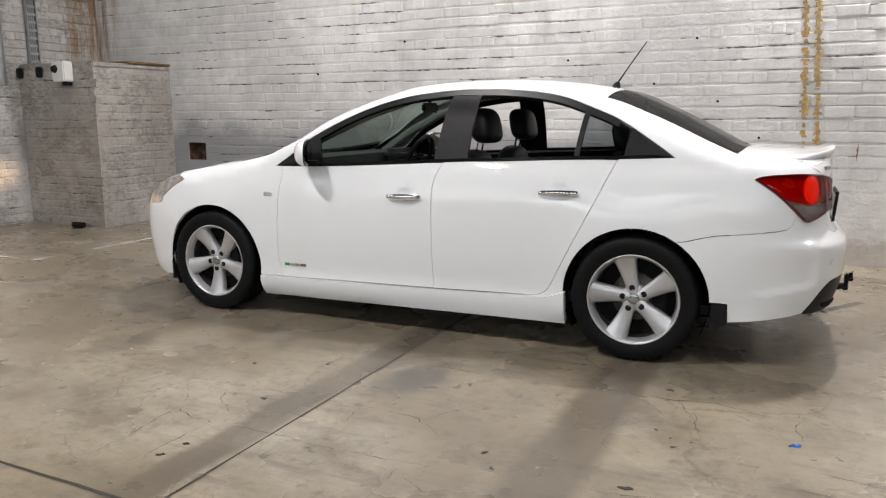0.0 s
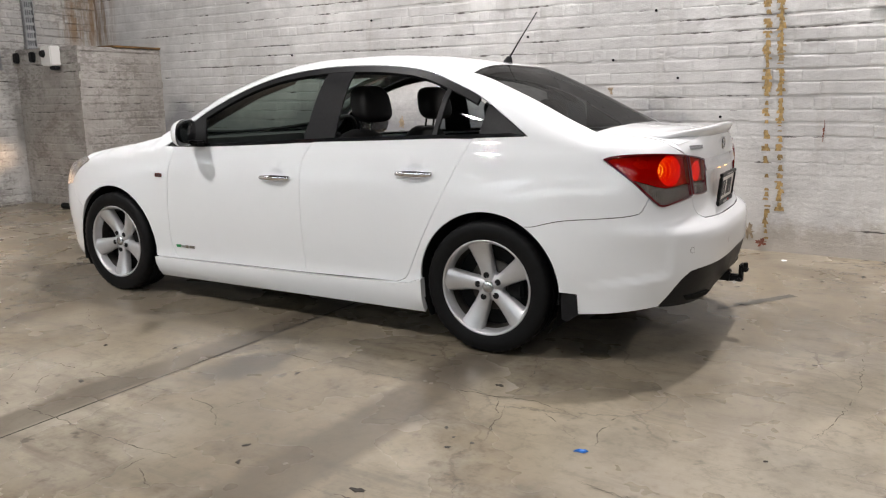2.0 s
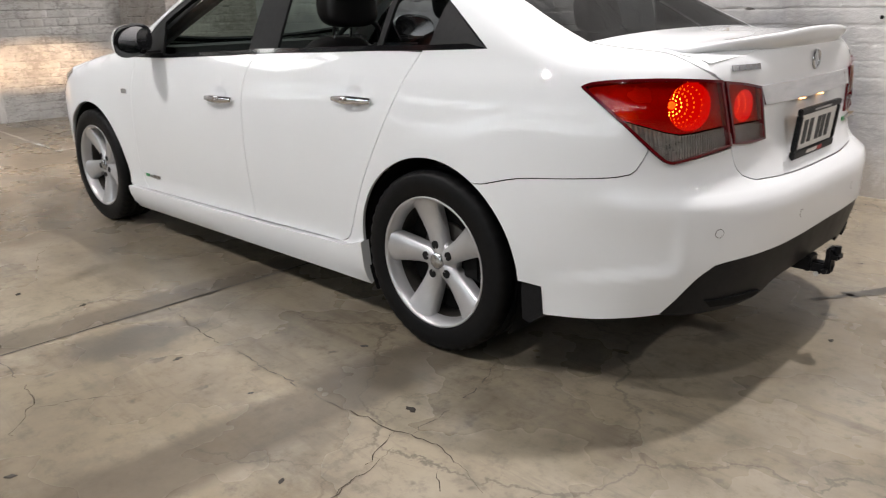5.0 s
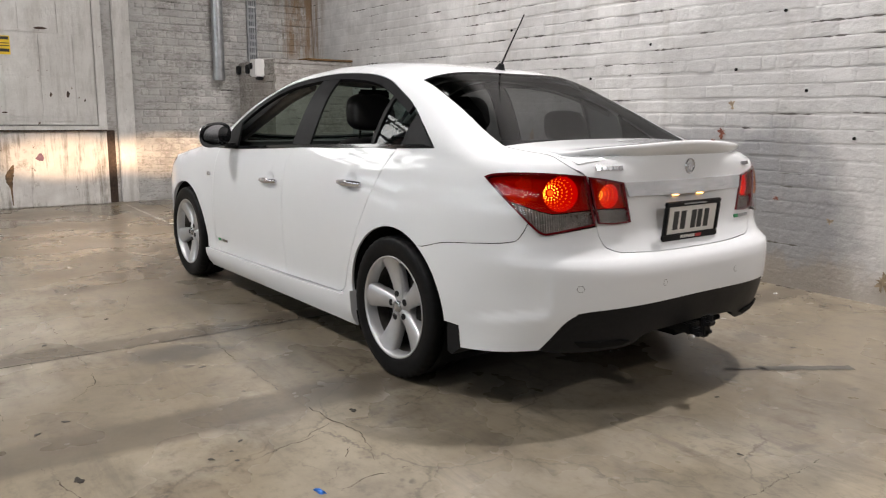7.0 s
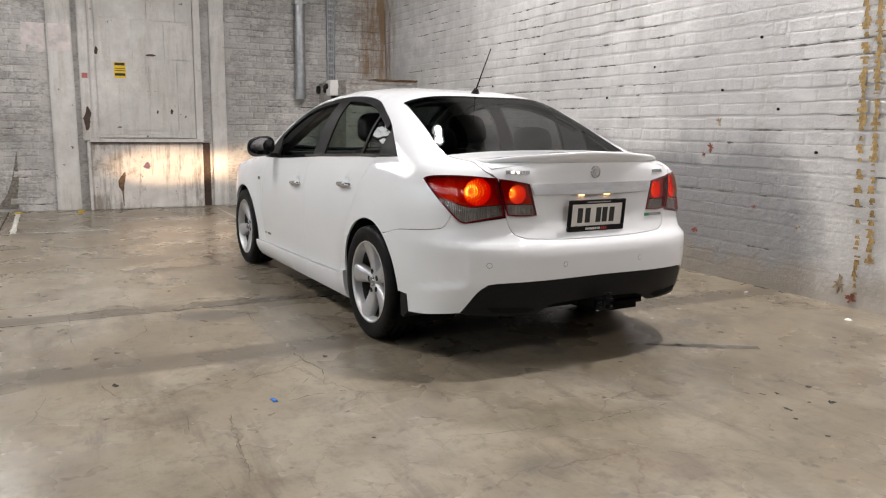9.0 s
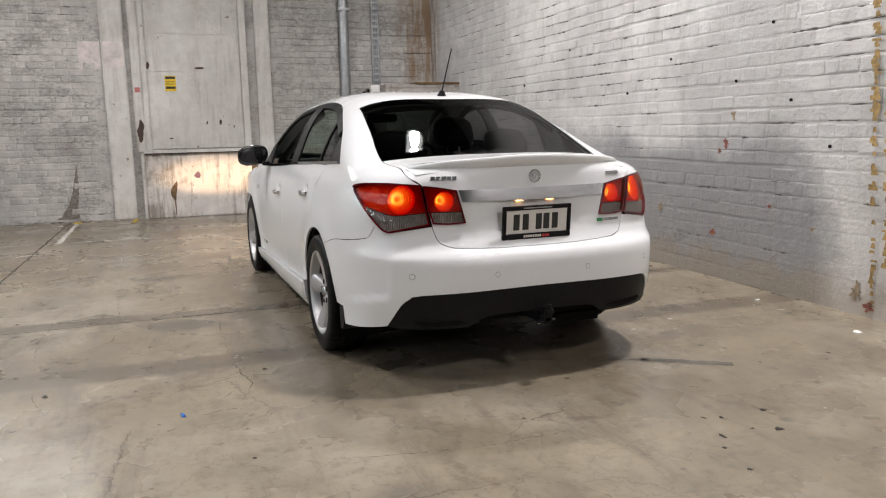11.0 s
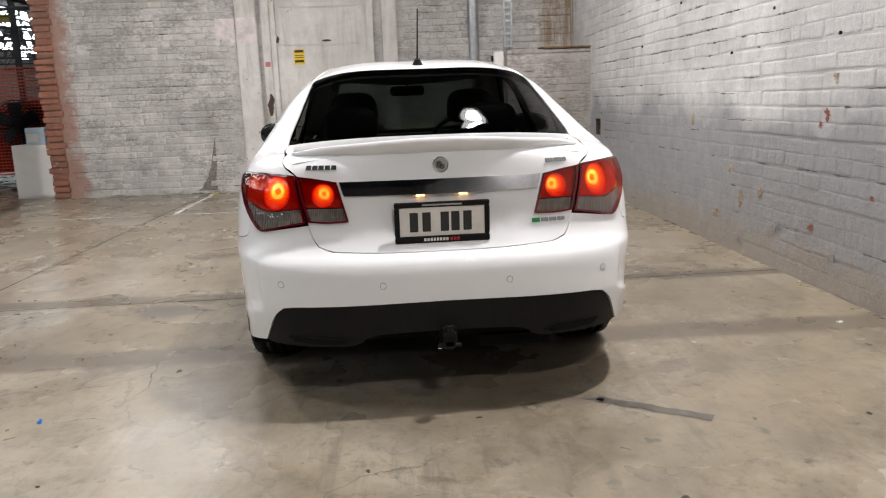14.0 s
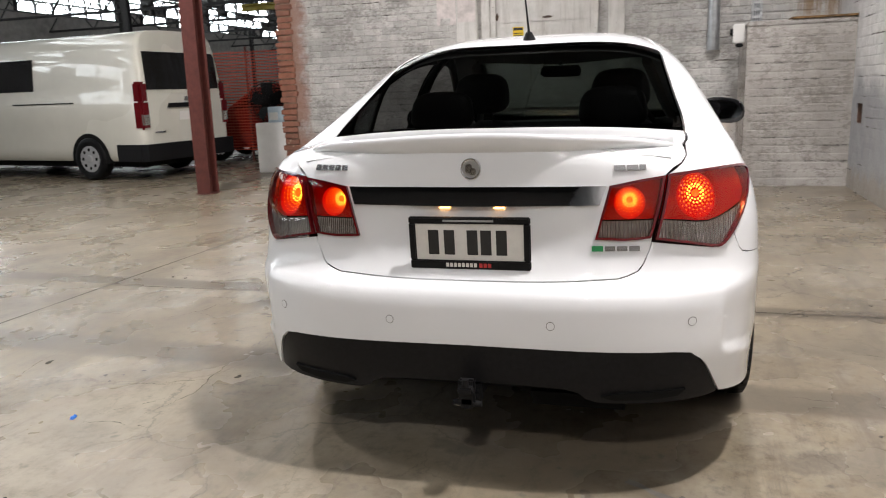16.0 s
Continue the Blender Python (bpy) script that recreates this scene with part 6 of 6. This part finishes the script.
# white van
def build_van():
    van = thing("delivery_van", "cream white high-roof delivery van with red tail lamps", "van", place=pose(-8.12, -8.04, 0, 0, 0, 80.5))
    VP = simple("cream_van_paint", (.66, .645, .57), .25, 0, .03, 3, coat=.8)
    sec = [(.0, 2.285), (.35, 2.28), (.62, 2.262), (.76, 2.22), (.835, 2.13), (.868, 2.0), (.895, 1.80), (.925, 1.50), (.952, 1.22), (.968, 1.15), (.972, .90), (.975, .70), (.965, .50), (.95, .36), (.90, .30)]
    # x runs backwards from the rear axle: tail at +1.32
    st = [(1.32, .90, .0), (1.315, .945, .0), (1.295, .975, .0), (1.25, .993, 0), (1.15, 1, 0), (.9, 1, 0), (.5, 1, 0), (0, 1, 0), (-.5, 1, 0), (-1.5, 1, 0), (-2.5, 1, 0), (-3.0, 1, .0), (-3.5, .99, .12), (-3.9, .98, .42), (-4.2, .95, .85), (-4.45, .88, 1.10), (-4.58, .70, 1.25)]
    verts, faces = [], []
    m = len(sec)
    for x, k, drop in st:
        for s in (-1, 1):
            for y, z in sec:
                zz = min(z, 2.285 - drop * max(0, (z - .30) / 1.985) ** .3) if drop else z
                lean = .10 * max(0, (z - 1.15)) ** 1.3 if x > 1.1 else 0
                verts.append((x - lean, s * y * k, zz))
    for i in range(len(st) - 1):
        for s in (0, 1):
            for j in range(m - 1):
                a, b = (i * 2 + s) * m + j, ((i + 1) * 2 + s) * m + j
                f = (a, a + 1, b + 1, b)
                faces.append(f if s else tuple(reversed(f)))
    link("body", verts, faces, VP, van)
    for i, nm in ((0, "tail_panel"), (len(st) - 1, "nose_panel")):
        cap = [verts[(i * 2) * m + j] for j in range(m)] + [verts[(i * 2 + 1) * m + j] for j in range(m)]
        link(nm, cap, [(j, m + j, m + j + 1, j + 1) for j in range(m - 1)], VP, van, False)
    def plate(name, pts, mat, label="", lift=.006, axis="x"):
        bm = bmesh.new()
        f = bm.faces.new([bm.verts.new(p) for p in pts])
        r = bmesh.ops.extrude_face_region(bm, geom=[f])
        for v in r["geom"]:
            if hasattr(v, "co"):
                v.co += Vector((lift, 0, 0)) if axis == "x" else Vector((0, lift, 0))
        bmesh.ops.recalc_face_normals(bm, faces=bm.faces[:])
        return part(name, bm, mat, van, label)
    def rx(z):
        return 1.305 - .10 * max(0, z - 1.15) ** 1.3
    def q(y0, y1, z0, z1, n=8):
        return [(rx(z0), y0, z0), (rx(z0), y1, z0)] + [(rx(z0 + (z1 - z0) * i / n), y1, z0 + (z1 - z0) * i / n) for i in range(1, n)] + [(rx(z1), y1 - .03 * (1 if y1 > 0 else -1), z1), (rx(z1), y0 - .03 * (1 if y0 > 0 else -1), z1)]
    plate("rear_window", q(-.80, .80, 1.38, 1.95), GLOSSBLACK, "dark rear window", .025)
    plate("tail_door", q(-.76, .76, .62, 1.36), VP, "", .016)
    plate("garnish", q(-.42, .42, 1.10, 1.17), BLACK, "black handle garnish", .035)
    plate("plate_panel", q(-.19, .19, .90, 1.04), PLATE_WHITE, "number plate with plain grey bars", .022)
    plate("rear_bumper", [(1.20, -.97, .30), (1.20, .97, .30), (1.20, .97, .56), (1.20, -.97, .56)], BLACK, "black plastic rear bumper", .20)
    for s in (-1, 1):
        bm = bmesh.new()
        box(bm, (1.17, min(s * .80, s * .978), .78), (1.345, max(s * .80, s * .978), 1.22), .03)
        part("tail_lamp", bm, LENS_RED, van, "tall red tail lamp")
        bm = bmesh.new()
        box(bm, (1.16, min(s * .79, s * .958), 1.18), (1.325, max(s * .79, s * .958), 1.50), .03)
        part("tail_lamp", bm, LENS_RED, van, "tall red tail lamp")
        bm = bmesh.new()
        box(bm, (1.25, min(s * .82, s * .955), .84), (1.352, max(s * .82, s * .955), 1.02), .012)
        part("reversing_lens", bm, LENS_CLEAR, van, "clear lens")
        plate("side_window", [(-1.0, s * .905, 1.42), (-2.2, s * .905, 1.42), (-2.2, s * .872, 1.92), (-1.0, s * .872, 1.92)], GLOSSBLACK, "dark side window", s * .035, "y")
        plate("slide_rail", [(-.1, s * .945, 1.205), (-1.5, s * .945, 1.205), (-1.5, s * .945, 1.222), (-.1, s * .945, 1.222)], BLACK, "", s * .022, "y")
        plate("sill_guard", [(.75, s * .962, .30), (1.25, s * .962, .30), (1.25, s * .962, .56), (.75, s * .962, .56)], BLACK, "", s * .018, "y")
        for x in (.16, -3.0):
            bm = bmesh.new()
            vs, fs = lathe([(.40, -.30), (.40, .0)], 40, (x, 0, .34))
            arch = [bm.verts.new((p[0], s * (.9775) + (p[1] if s > 0 else -p[1]), p[2])) for p in vs]
            for f in fs:
                bm.faces.new([arch[i] for i in f])
            cap = [arch[i * 2 + 1] for i in range(40)]
            bm.faces.new(cap)
            for v in bm.verts:
                v.co.z = max(v.co.z, .26)
            part("wheel_arch", bm, DARK, van, "dark wheel arch")
            vs, fs = lathe([(.20, .09), (.31, .10), (.335, .07), (.34, 0), (.335, -.07), (.31, -.10), (.21, -.09), (.20, -.06)], 40, (0, 0, 0))
            wv = [(x + p[0], s * .905 + (p[1] if s < 0 else -p[1]), .34 + p[2]) for p in vs]
            tyre = link("wheel", wv, fs, RUBBER, van, label="black van tyre")
            bm = bmesh.new()
            rod(bm, (x, s * .90, .34), (x, s * 1.0, .34), .222, 32, .205)
            rod(bm, (x, s * 1.0, .34), (x, s * 1.015, .34), .07, 16, .05)
            part("steel_rim", bm, ALLOY, tyre, "silver steel rim")
            for i in range(8):
                a = 6.2832 * i / 8
                bm = bmesh.new()
                rod(bm, (x + .145 * math.cos(a), s * .995, .34 + .145 * math.sin(a)), (x + .145 * math.cos(a), s * 1.003, .34 + .145 * math.sin(a)), .026, 10)
                part("rim_hole", bm, DARK, tyre)
    bm = bmesh.new()
    box(bm, (-4.4, -.80, .20), (1.1, .80, .45), .02)
    part("underbody", bm, DARK, van)
    plate("badge_bar", q(-.74, -.52, .72, .745, 2), DULLCHROME, "", .02)
    plate("emblem", q(-.05, .05, 1.20, 1.27, 3), CHROME, "", .03)
    return van


build_van()

# roof: trusses, purlins and daylight sheets
TRUSS_Z = 4.75
for k in range(13):
    u = -62 + k * 5.5
    if abs(u - FRONT_U) < .6:
        continue
    near_hall = u > FRONT_U
    bm = bmesh.new()
    v0, v1 = -30, SIDE_V
    if not near_hall:
        v1 = SIDE_V
    for z in (TRUSS_Z, TOP - .12):
        box(bm, (u - .05, v0, z), (u + .05, v1, z + .10))
    v, i = v0, 0
    while v < v1 - 1.2:
        za, zb = (TRUSS_Z + .05, TOP - .07) if i % 2 == 0 else (TOP - .07, TRUSS_Z + .05)
        rod(bm, (u, v, za), (u, v + 1.35, zb), .035, 5)
        v, i = v + 1.35, i + 1
    room(tagged(part("roof_truss", bm, STEEL_DARK), "dark steel roof truss", "truss", "roof trusses", kind="structure"))
bm = bmesh.new()
for v in range(-29, 3, 2):
    box(bm, (-66, v - .04, TOP - .14), (13, v + .04, TOP - .002))
structure("purlin", bm, STEEL_DARK, "dark steel purlins under the roof", "purlin")
# glazed clerestories that run along the hall
for v in (-12.5, -18.5, -25):
    glassv, glassf, bars = [], [], bmesh.new()
    u = -64.0
    rnd = random.Random(int(v * 10))
    while u < 12.5:
        for z in (4.95, 5.42, 5.89):
            if rnd.random() < (.62 if u < -9 else .55):
                n = len(glassv)
                glassv += [(u + .03, v, z), (u + .92, v, z), (u + .92, v - .12, z + .42), (u + .03, v - .12, z + .42)]
                glassf.append((n, n + 1, n + 2, n + 3))
        box(bars, (u - .03, v - .14, 4.9), (u + .03, v + .03, TOP))
        if u < -9:
            rod(bars, (u, v + .04, 4.9), (u + .95, v + .04, 5.84), .035, 4)
            rod(bars, (u + .95, v + .04, 5.2), (u, v + .04, 6.35), .035, 4)
        u += .95
    for z in (4.9, 5.37, 5.84):
        box(bars, (-64, v - .10, z), (12.5, v + .03, z + .05))
    structure("skylight", bars, STEEL_DARK, "dark steel frames of a glazed roof light", "skylight frame")
    sk = room(tagged(link("skylight_panes", glassv, glassf, SKYLIGHT, None, False), "bright daylight panes of the roof light", "skylight", kind="structure"))

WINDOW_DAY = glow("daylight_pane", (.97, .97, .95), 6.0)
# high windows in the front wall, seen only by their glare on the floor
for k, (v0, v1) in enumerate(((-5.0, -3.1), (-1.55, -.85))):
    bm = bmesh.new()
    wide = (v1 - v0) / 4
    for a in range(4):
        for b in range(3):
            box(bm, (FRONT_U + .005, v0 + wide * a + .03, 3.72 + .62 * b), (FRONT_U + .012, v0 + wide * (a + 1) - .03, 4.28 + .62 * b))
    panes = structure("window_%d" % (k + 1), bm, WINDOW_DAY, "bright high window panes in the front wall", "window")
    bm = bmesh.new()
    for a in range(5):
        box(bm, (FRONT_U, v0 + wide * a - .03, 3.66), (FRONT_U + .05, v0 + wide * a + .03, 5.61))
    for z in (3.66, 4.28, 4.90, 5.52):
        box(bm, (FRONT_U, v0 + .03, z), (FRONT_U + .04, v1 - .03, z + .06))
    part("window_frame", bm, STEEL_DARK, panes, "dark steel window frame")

beam = room(tagged(part("crane_beam", boxes(((-14.1, -9.75, 3.28), (-13.9, -8.70, 3.31), .004), ((-14.02, -9.75, 3.31), (-13.98, -8.70, 3.40)), ((-14.1, -9.75, 3.40), (-13.9, -8.70, 3.43), .004)), simple("yellow_beam_paint", (.50, .40, .04), .5, 0, .15, 10)), "yellow painted steel beam under the hall roof", "beam", kind="structure"))
part("beam_hanger", boxes(((-14.02, -9.5, 3.43), (-13.98, -9.46, TRUSS_Z)), ((-14.02, -8.95, 3.43), (-13.98, -8.91, TRUSS_Z))), STEEL_DARK, beam)

# high bay lamps: first and third inferred, the rest added unseen for their light
LAMPS = ((-2.45, 1.0), (1.1, 1.75), (-3.0, -4.6), (1.5, -4.0), (7.0, 1.0), (-16, -20), (-3.4, -11), (2.6, -11))
hb = None
for i, (x, y) in enumerate(LAMPS):
    m = pose(x, y, 5.6)
    if hb is None:
        hb = thing("high_bay_lamp", "unseen round metal high bay lamp under the roof", "lamp", "high bay lamps", m)
        vs, fs = lathe([(.05, .30), (.10, .28), (.12, .14), (.20, .08), (.235, .0), (.225, .0), (.19, .07), (.10, .12)], 32)
        link("shade", [(p[0], p[2], p[1]) for p in vs], fs, GALV, hb)
        bm = bmesh.new()
        rod(bm, (0, 0, .02), (0, 0, .03), .20, 32)
        part("diffuser", bm, HIGHBAY, hb, "glowing round diffuser")
        bm = bmesh.new()
        rod(bm, (0, 0, .28), (0, 0, .80), .012, 8)
        part("hanger", bm, STEEL_DARK, hb)
    else:
        copy_thing(hb, m)
# includes unseen fill that brightens the side wall, the floor and the car's tail
for x, y, w in ((-2.45, 1.0, 155), (1.1, 1.75, 260), (-3.0, -4.6, 250), (1.5, -4.0, 85), (7.0, 1.0, 180), (-16, -20, 130)):
    d = bpy.data.lights.new("bay_and_fill_light", "AREA")
    d.shape, d.size, d.energy, d.color = "DISK", .24, w, (1, .953, .936)
    lob = new("bay_and_fill_light", d)
    lob.matrix_world = pose(x, y, 5.58)
# headlamps on low beam
for y in (-.62, .62):
    d = bpy.data.lights.new("headlight", "SPOT")
    d.energy, d.color, d.spot_size, d.spot_blend, d.shadow_soft_size = 900, (1, .66, .40), radians(30), .9, .05
    hl = new("headlight", d)
    hl.matrix_world = look((-3.66, y, .66), (-7.7, y - .06, .60)) @ Matrix.Diagonal((1, .32, 1, 1))


# ---- bricks ----
def brick_mesh(l, h, d, seed):
    """A worn brick under thick paint: its arrises run out softly into the joint."""
    rnd = random.Random(seed)
    xs = [-l / 2, -l / 2 + .010, -l / 2 + .026, l / 2 - .026, l / 2 - .010, l / 2]
    zs = [-h / 2, -h / 2 + .006, -h / 2 + .016, h / 2 - .016, h / 2 - .006, h / 2]
    verts, faces = [], []
    seals = (rnd.random() < .75, rnd.random() < .75)
    for i, x in enumerate(xs):
        for k, z in enumerate(zs):
            rim = i in (0, 5) or k in (0, 5)
            sealed = i == 0 and seals[0] or i == 5 and seals[1]
            verts.append((x + rnd.uniform(-.006, .006), (-d * .55 if sealed and 0 < k < 5 else .001) if rim else -d + rnd.uniform(-.0006, .0006), z + rnd.uniform(-.0022, .0022)))
    for i in range(5):
        for k in range(5):
            a = i * 6 + k
            faces.append((a, a + 6, a + 7, a + 1))
    return verts, faces


def lay_bricks(parent, mat, length, zmax, stretch, place, skip, seed, lime=.002, course=.100, pitch=.250, relief=lambda s, z: 1, joints=1.0):
    """Courses of bricks along a wall; those inside the stretch are objects of their own."""
    rnd = random.Random(seed)
    shared = []
    for k in range(15):
        l = pitch - .006 if k < 12 else pitch / 2 - .006
        vs, fs = brick_mesh(l, course - .006, lime + .0008 * (k % 3), seed * 10 + k)
        me = bpy.data.meshes.new("brick")
        me.from_pydata(vs, [], fs)
        me.materials.append(mat)
        me.polygons.foreach_set("use_smooth", [True] * len(me.polygons))
        me.update()
        shared.append((me, vs, fs))
    V, F = [], []
    GV, GF = [], []

    def open_joint(c, zz, w):
        """A run of lost pointing and the shade in it, drawn as one thin dark crack of uneven width."""
        n = max(3, int(w / .03))
        m = place(c, zz)
        k = len(GV)
        for i in range(n + 1):
            t = i / n
            taper = math.sin(math.pi * t) ** .5 if 0 < t < 1 else .1
            mid = rnd.uniform(-.002, .002)
            hh = (.0012 + rnd.random() ** 2 * .0085) * taper
            GV.extend([m @ Vector(((t - .5) * w, -.0072, mid - hh)), m @ Vector(((t - .5) * w, -.0072, mid + hh))])
        for i in range(n):
            GF.append((k + 2 * i, k + 2 * i + 2, k + 2 * i + 3, k + 2 * i + 1))

    row, z = 0, .005
    while z < zmax:
        busy = rnd.random()
        header = row % 4 == 3
        p = pitch / 2 if header else pitch
        s = (0, .5, 0, .25)[row % 4] * pitch - pitch
        sway = rnd.uniform(0, 6.28)
        e0 = s
        while s < length:
            s += p
            e1 = s + rnd.uniform(-.16, .16) * p
            c, wide = (e0 + e1) / 2, e1 - e0
            zc = z + course / 2 + .006 * math.sin(c * 1.1 + sway) + rnd.uniform(-.004, .004)
            if 0 <= e0 and e1 <= length + .05 and not skip(c, z + course / 2):
                k = relief(c, z)
                if rnd.random() < (.10 + .34 * busy ** 2) * min(1, .25 + k) * joints:
                    open_joint(c, zc - course / 2, p * rnd.uniform(.4, 1.9))
                me, vs, fs = shared[rnd.randrange(12, 15) if header else rnd.randrange(12)]
                out = rnd.random() ** 5 * .012 * k
                m = place(c, zc) @ pose(0, -out, 0, rnd.uniform(-1.0, .6) * k, rnd.uniform(-.8, .8), rnd.uniform(-.5, .5) * k) @ Matrix.Diagonal((wide / p, k, rnd.uniform(.94, 1.06), 1))
                if stretch[0] < c < stretch[1] and stretch[2] < z < stretch[3]:
                    ob = new("brick", me)
                    ob.parent = parent
                    ob.matrix_basis = m
                else:
                    n = len(V)
                    V += [m @ Vector(v) for v in vs]
                    F += [tuple(i + n for i in f) for f in fs]
            e0 = e1
        z += course
        row += 1
    ob = link("brickwork", V, F, mat, parent, True)
    ob["kind"] = "stuff"
    ob = link("open_joint", GV, GF, MORTAR, parent, False)
    ob["kind"] = "stuff"


def thick_paint(s, z):
    """The paint fills the joints low down and in drifting fields."""
    field = .5 + .25 * math.sin(1.9 * s + 1.3 * z + .7) + .25 * math.sin(1.1 * s - 2.7 * z + 2.1)
    low = min(max((z - .45) / .8, 0), 1)
    return (.30 + .70 * field) * (.30 + .70 * low)


# s runs along +u on the side wall, from the front corner
lay_bricks(wall_side, BRICK, 11.6, 4.0, (4.6, 8.4, .88, 2.30), lambda s, z: pose(FRONT_U + s, SIDE_V, z), lambda s, z: HOLE[0] - .1 < FRONT_U + s < HOLE[1] + .1 and HOLE[2] - .03 < z < HOLE[3] + .03 or (FRONT_U + s < BLOCK[1] and z < BLOCK[4]), 1, relief=thick_paint)


def front_skip(s, z):
    v = SIDE_V - s
    return (-2.60 < v < -2.06) or (-2.12 < v < -.42 and z < 5) or (-.46 < v < -.06) or (v > BLOCK[2] - .1 and z < BLOCK[4])


lay_bricks(wall_front, BRICK_GREY, 7.4, 4.0, (4.9, 7.3, .4, 2.8), lambda s, z: pose(FRONT_U, SIDE_V - s, z, 0, 0, 90), front_skip, 2, lime=.004, course=.092, pitch=.24, relief=lambda s, z: 1.3 if z > .95 else .9, joints=.4)
lay_bricks(block, BRICK_BLOCK, BLOCK[3] - BLOCK[2], BLOCK[4] - .1, (0, 9, 0, 3), lambda s, z: pose(BLOCK[1], BLOCK[2] + s, z, 0, 0, 90), lambda s, z: z > BLOCK[4] - .07, 3, course=.092, pitch=.24)
lay_bricks(block, BRICK_BLOCK, BLOCK[1] - BLOCK[0], BLOCK[4] - .1, (0, 9, 0, 3), lambda s, z: pose(BLOCK[0] + s, BLOCK[2], z), lambda s, z: z > BLOCK[4] - .07, 4, course=.092, pitch=.24)
# flaking yellow stripes on the side wall
for off, w in ((-.045, .024), (.052, .024)):
    V, F = [], []
    rnd = random.Random(int(off * 1000))
    z = .05
    while z < 4:
        u = .80 - .055 * min(z, 2.2) + off
        hgt = .008 + rnd.random() * .028
        if rnd.random() > (.16 if z > 1 else .5):
            a, b = u - w / 2 - rnd.random() ** 2 * .028, u + w / 2 + rnd.random() ** 2 * .028
            n = len(V)
            V += [(a, SIDE_V - .0235, z), (b, SIDE_V - .0235, z), (b - rnd.random() * .01, SIDE_V - .0235, z + hgt), (a + rnd.random() * .01, SIDE_V - .0235, z + hgt)]
            F.append((n, n + 1, n + 2, n + 3))
        z += hgt
    room(tagged(link("paint_stripe", V, F, simple("flaking_yellow_paint", (.40, .265, .10), .7, 0, .5, 40), None, False), "flaking yellow brown paint stripe on brick", "trim", kind="structure"))


# lost paint on the brick walls
def flake(u, z, w, h, mat, seed, label):
    rnd = random.Random(seed)
    n = 24
    reach = [.25 + .95 * rnd.random() for _ in range(n)]
    pts = [(math.cos(6.2832 * i / n) * reach[i], math.sin(6.2832 * i / n) * reach[i]) for i in range(n)]
    verts = [(u + x * w, SIDE_V - .0085, z + y * h) for x, y in pts] + [(u + x * w * .9, SIDE_V - .0045, z + y * h * .9) for x, y in pts]
    faces = [(i, (i + 1) % n, n + (i + 1) % n, n + i) for i in range(n)] + [tuple(range(n))]
    room(tagged(link("bare_patch", verts, faces, mat, None, False), label, "bare patch", kind="structure"))


BARE_RED = simple("bare_brick_red", (.24, .085, .055), .85, 0, .4, 40, bumpy=.5)
BARE_TAN = simple("bare_mortar_tan", (.36, .28, .19), .85, 0, .35, 40, bumpy=.5)
OLD_GREY = simple("old_grey_paint", (.30, .295, .29), .7, 0, .3, 20, bumpy=.4)
for k, (u, z, w, h, mt) in enumerate(((-.63, 1.06, .05, .06, BARE_RED), (-.70, 1.0, .04, .035, BARE_RED), (-.56, 1.27, .045, .05, BARE_TAN), (-2.75, .98, .05, .10, BARE_TAN), (-1.95, .62, .06, .05, BARE_TAN), (-1.75, .42, .07, .11, BARE_TAN), (-1.45, .50, .05, .06, BARE_TAN),
                                      (-1.2, .30, .12, .06, OLD_GREY), (-.75, .36, .06, .05, BARE_RED), (-.5, .22, .10, .05, OLD_GREY), (-2.2, .25, .12, .06, BARE_TAN), (-1.8, .12, .16, .05, OLD_GREY), (.62, .15, .09, .10, BARE_TAN), (.72, .07, .07, .06, BARE_RED), (.25, .5, .04, .04, BARE_TAN), (-.15, .62, .04, .03, BARE_RED), (1.1, .95, .012, .12, BARE_RED), (-3.4, .35, .10, .06, OLD_GREY))):
    flake(u, z, w * .68, h * .68, mt, k + 30, "patch of bare brick where paint has flaked")
for k, (u, z) in enumerate(((.0, 1.36), (-1.35, 1.75), (-.55, 1.52), (-2.0, 1.5), (.35, 1.05), (-3.1, 2.0), (-4.2, 1.7), (-.2, 1.9))):
    bm = bmesh.new()
    rod(bm, (u, SIDE_V - .012, z), (u, SIDE_V + .01, z), .011, 8)
    room(tagged(part("bolt_hole", bm, DARK), "small dark bolt hole in the wall", "bolt hole", kind="structure"))
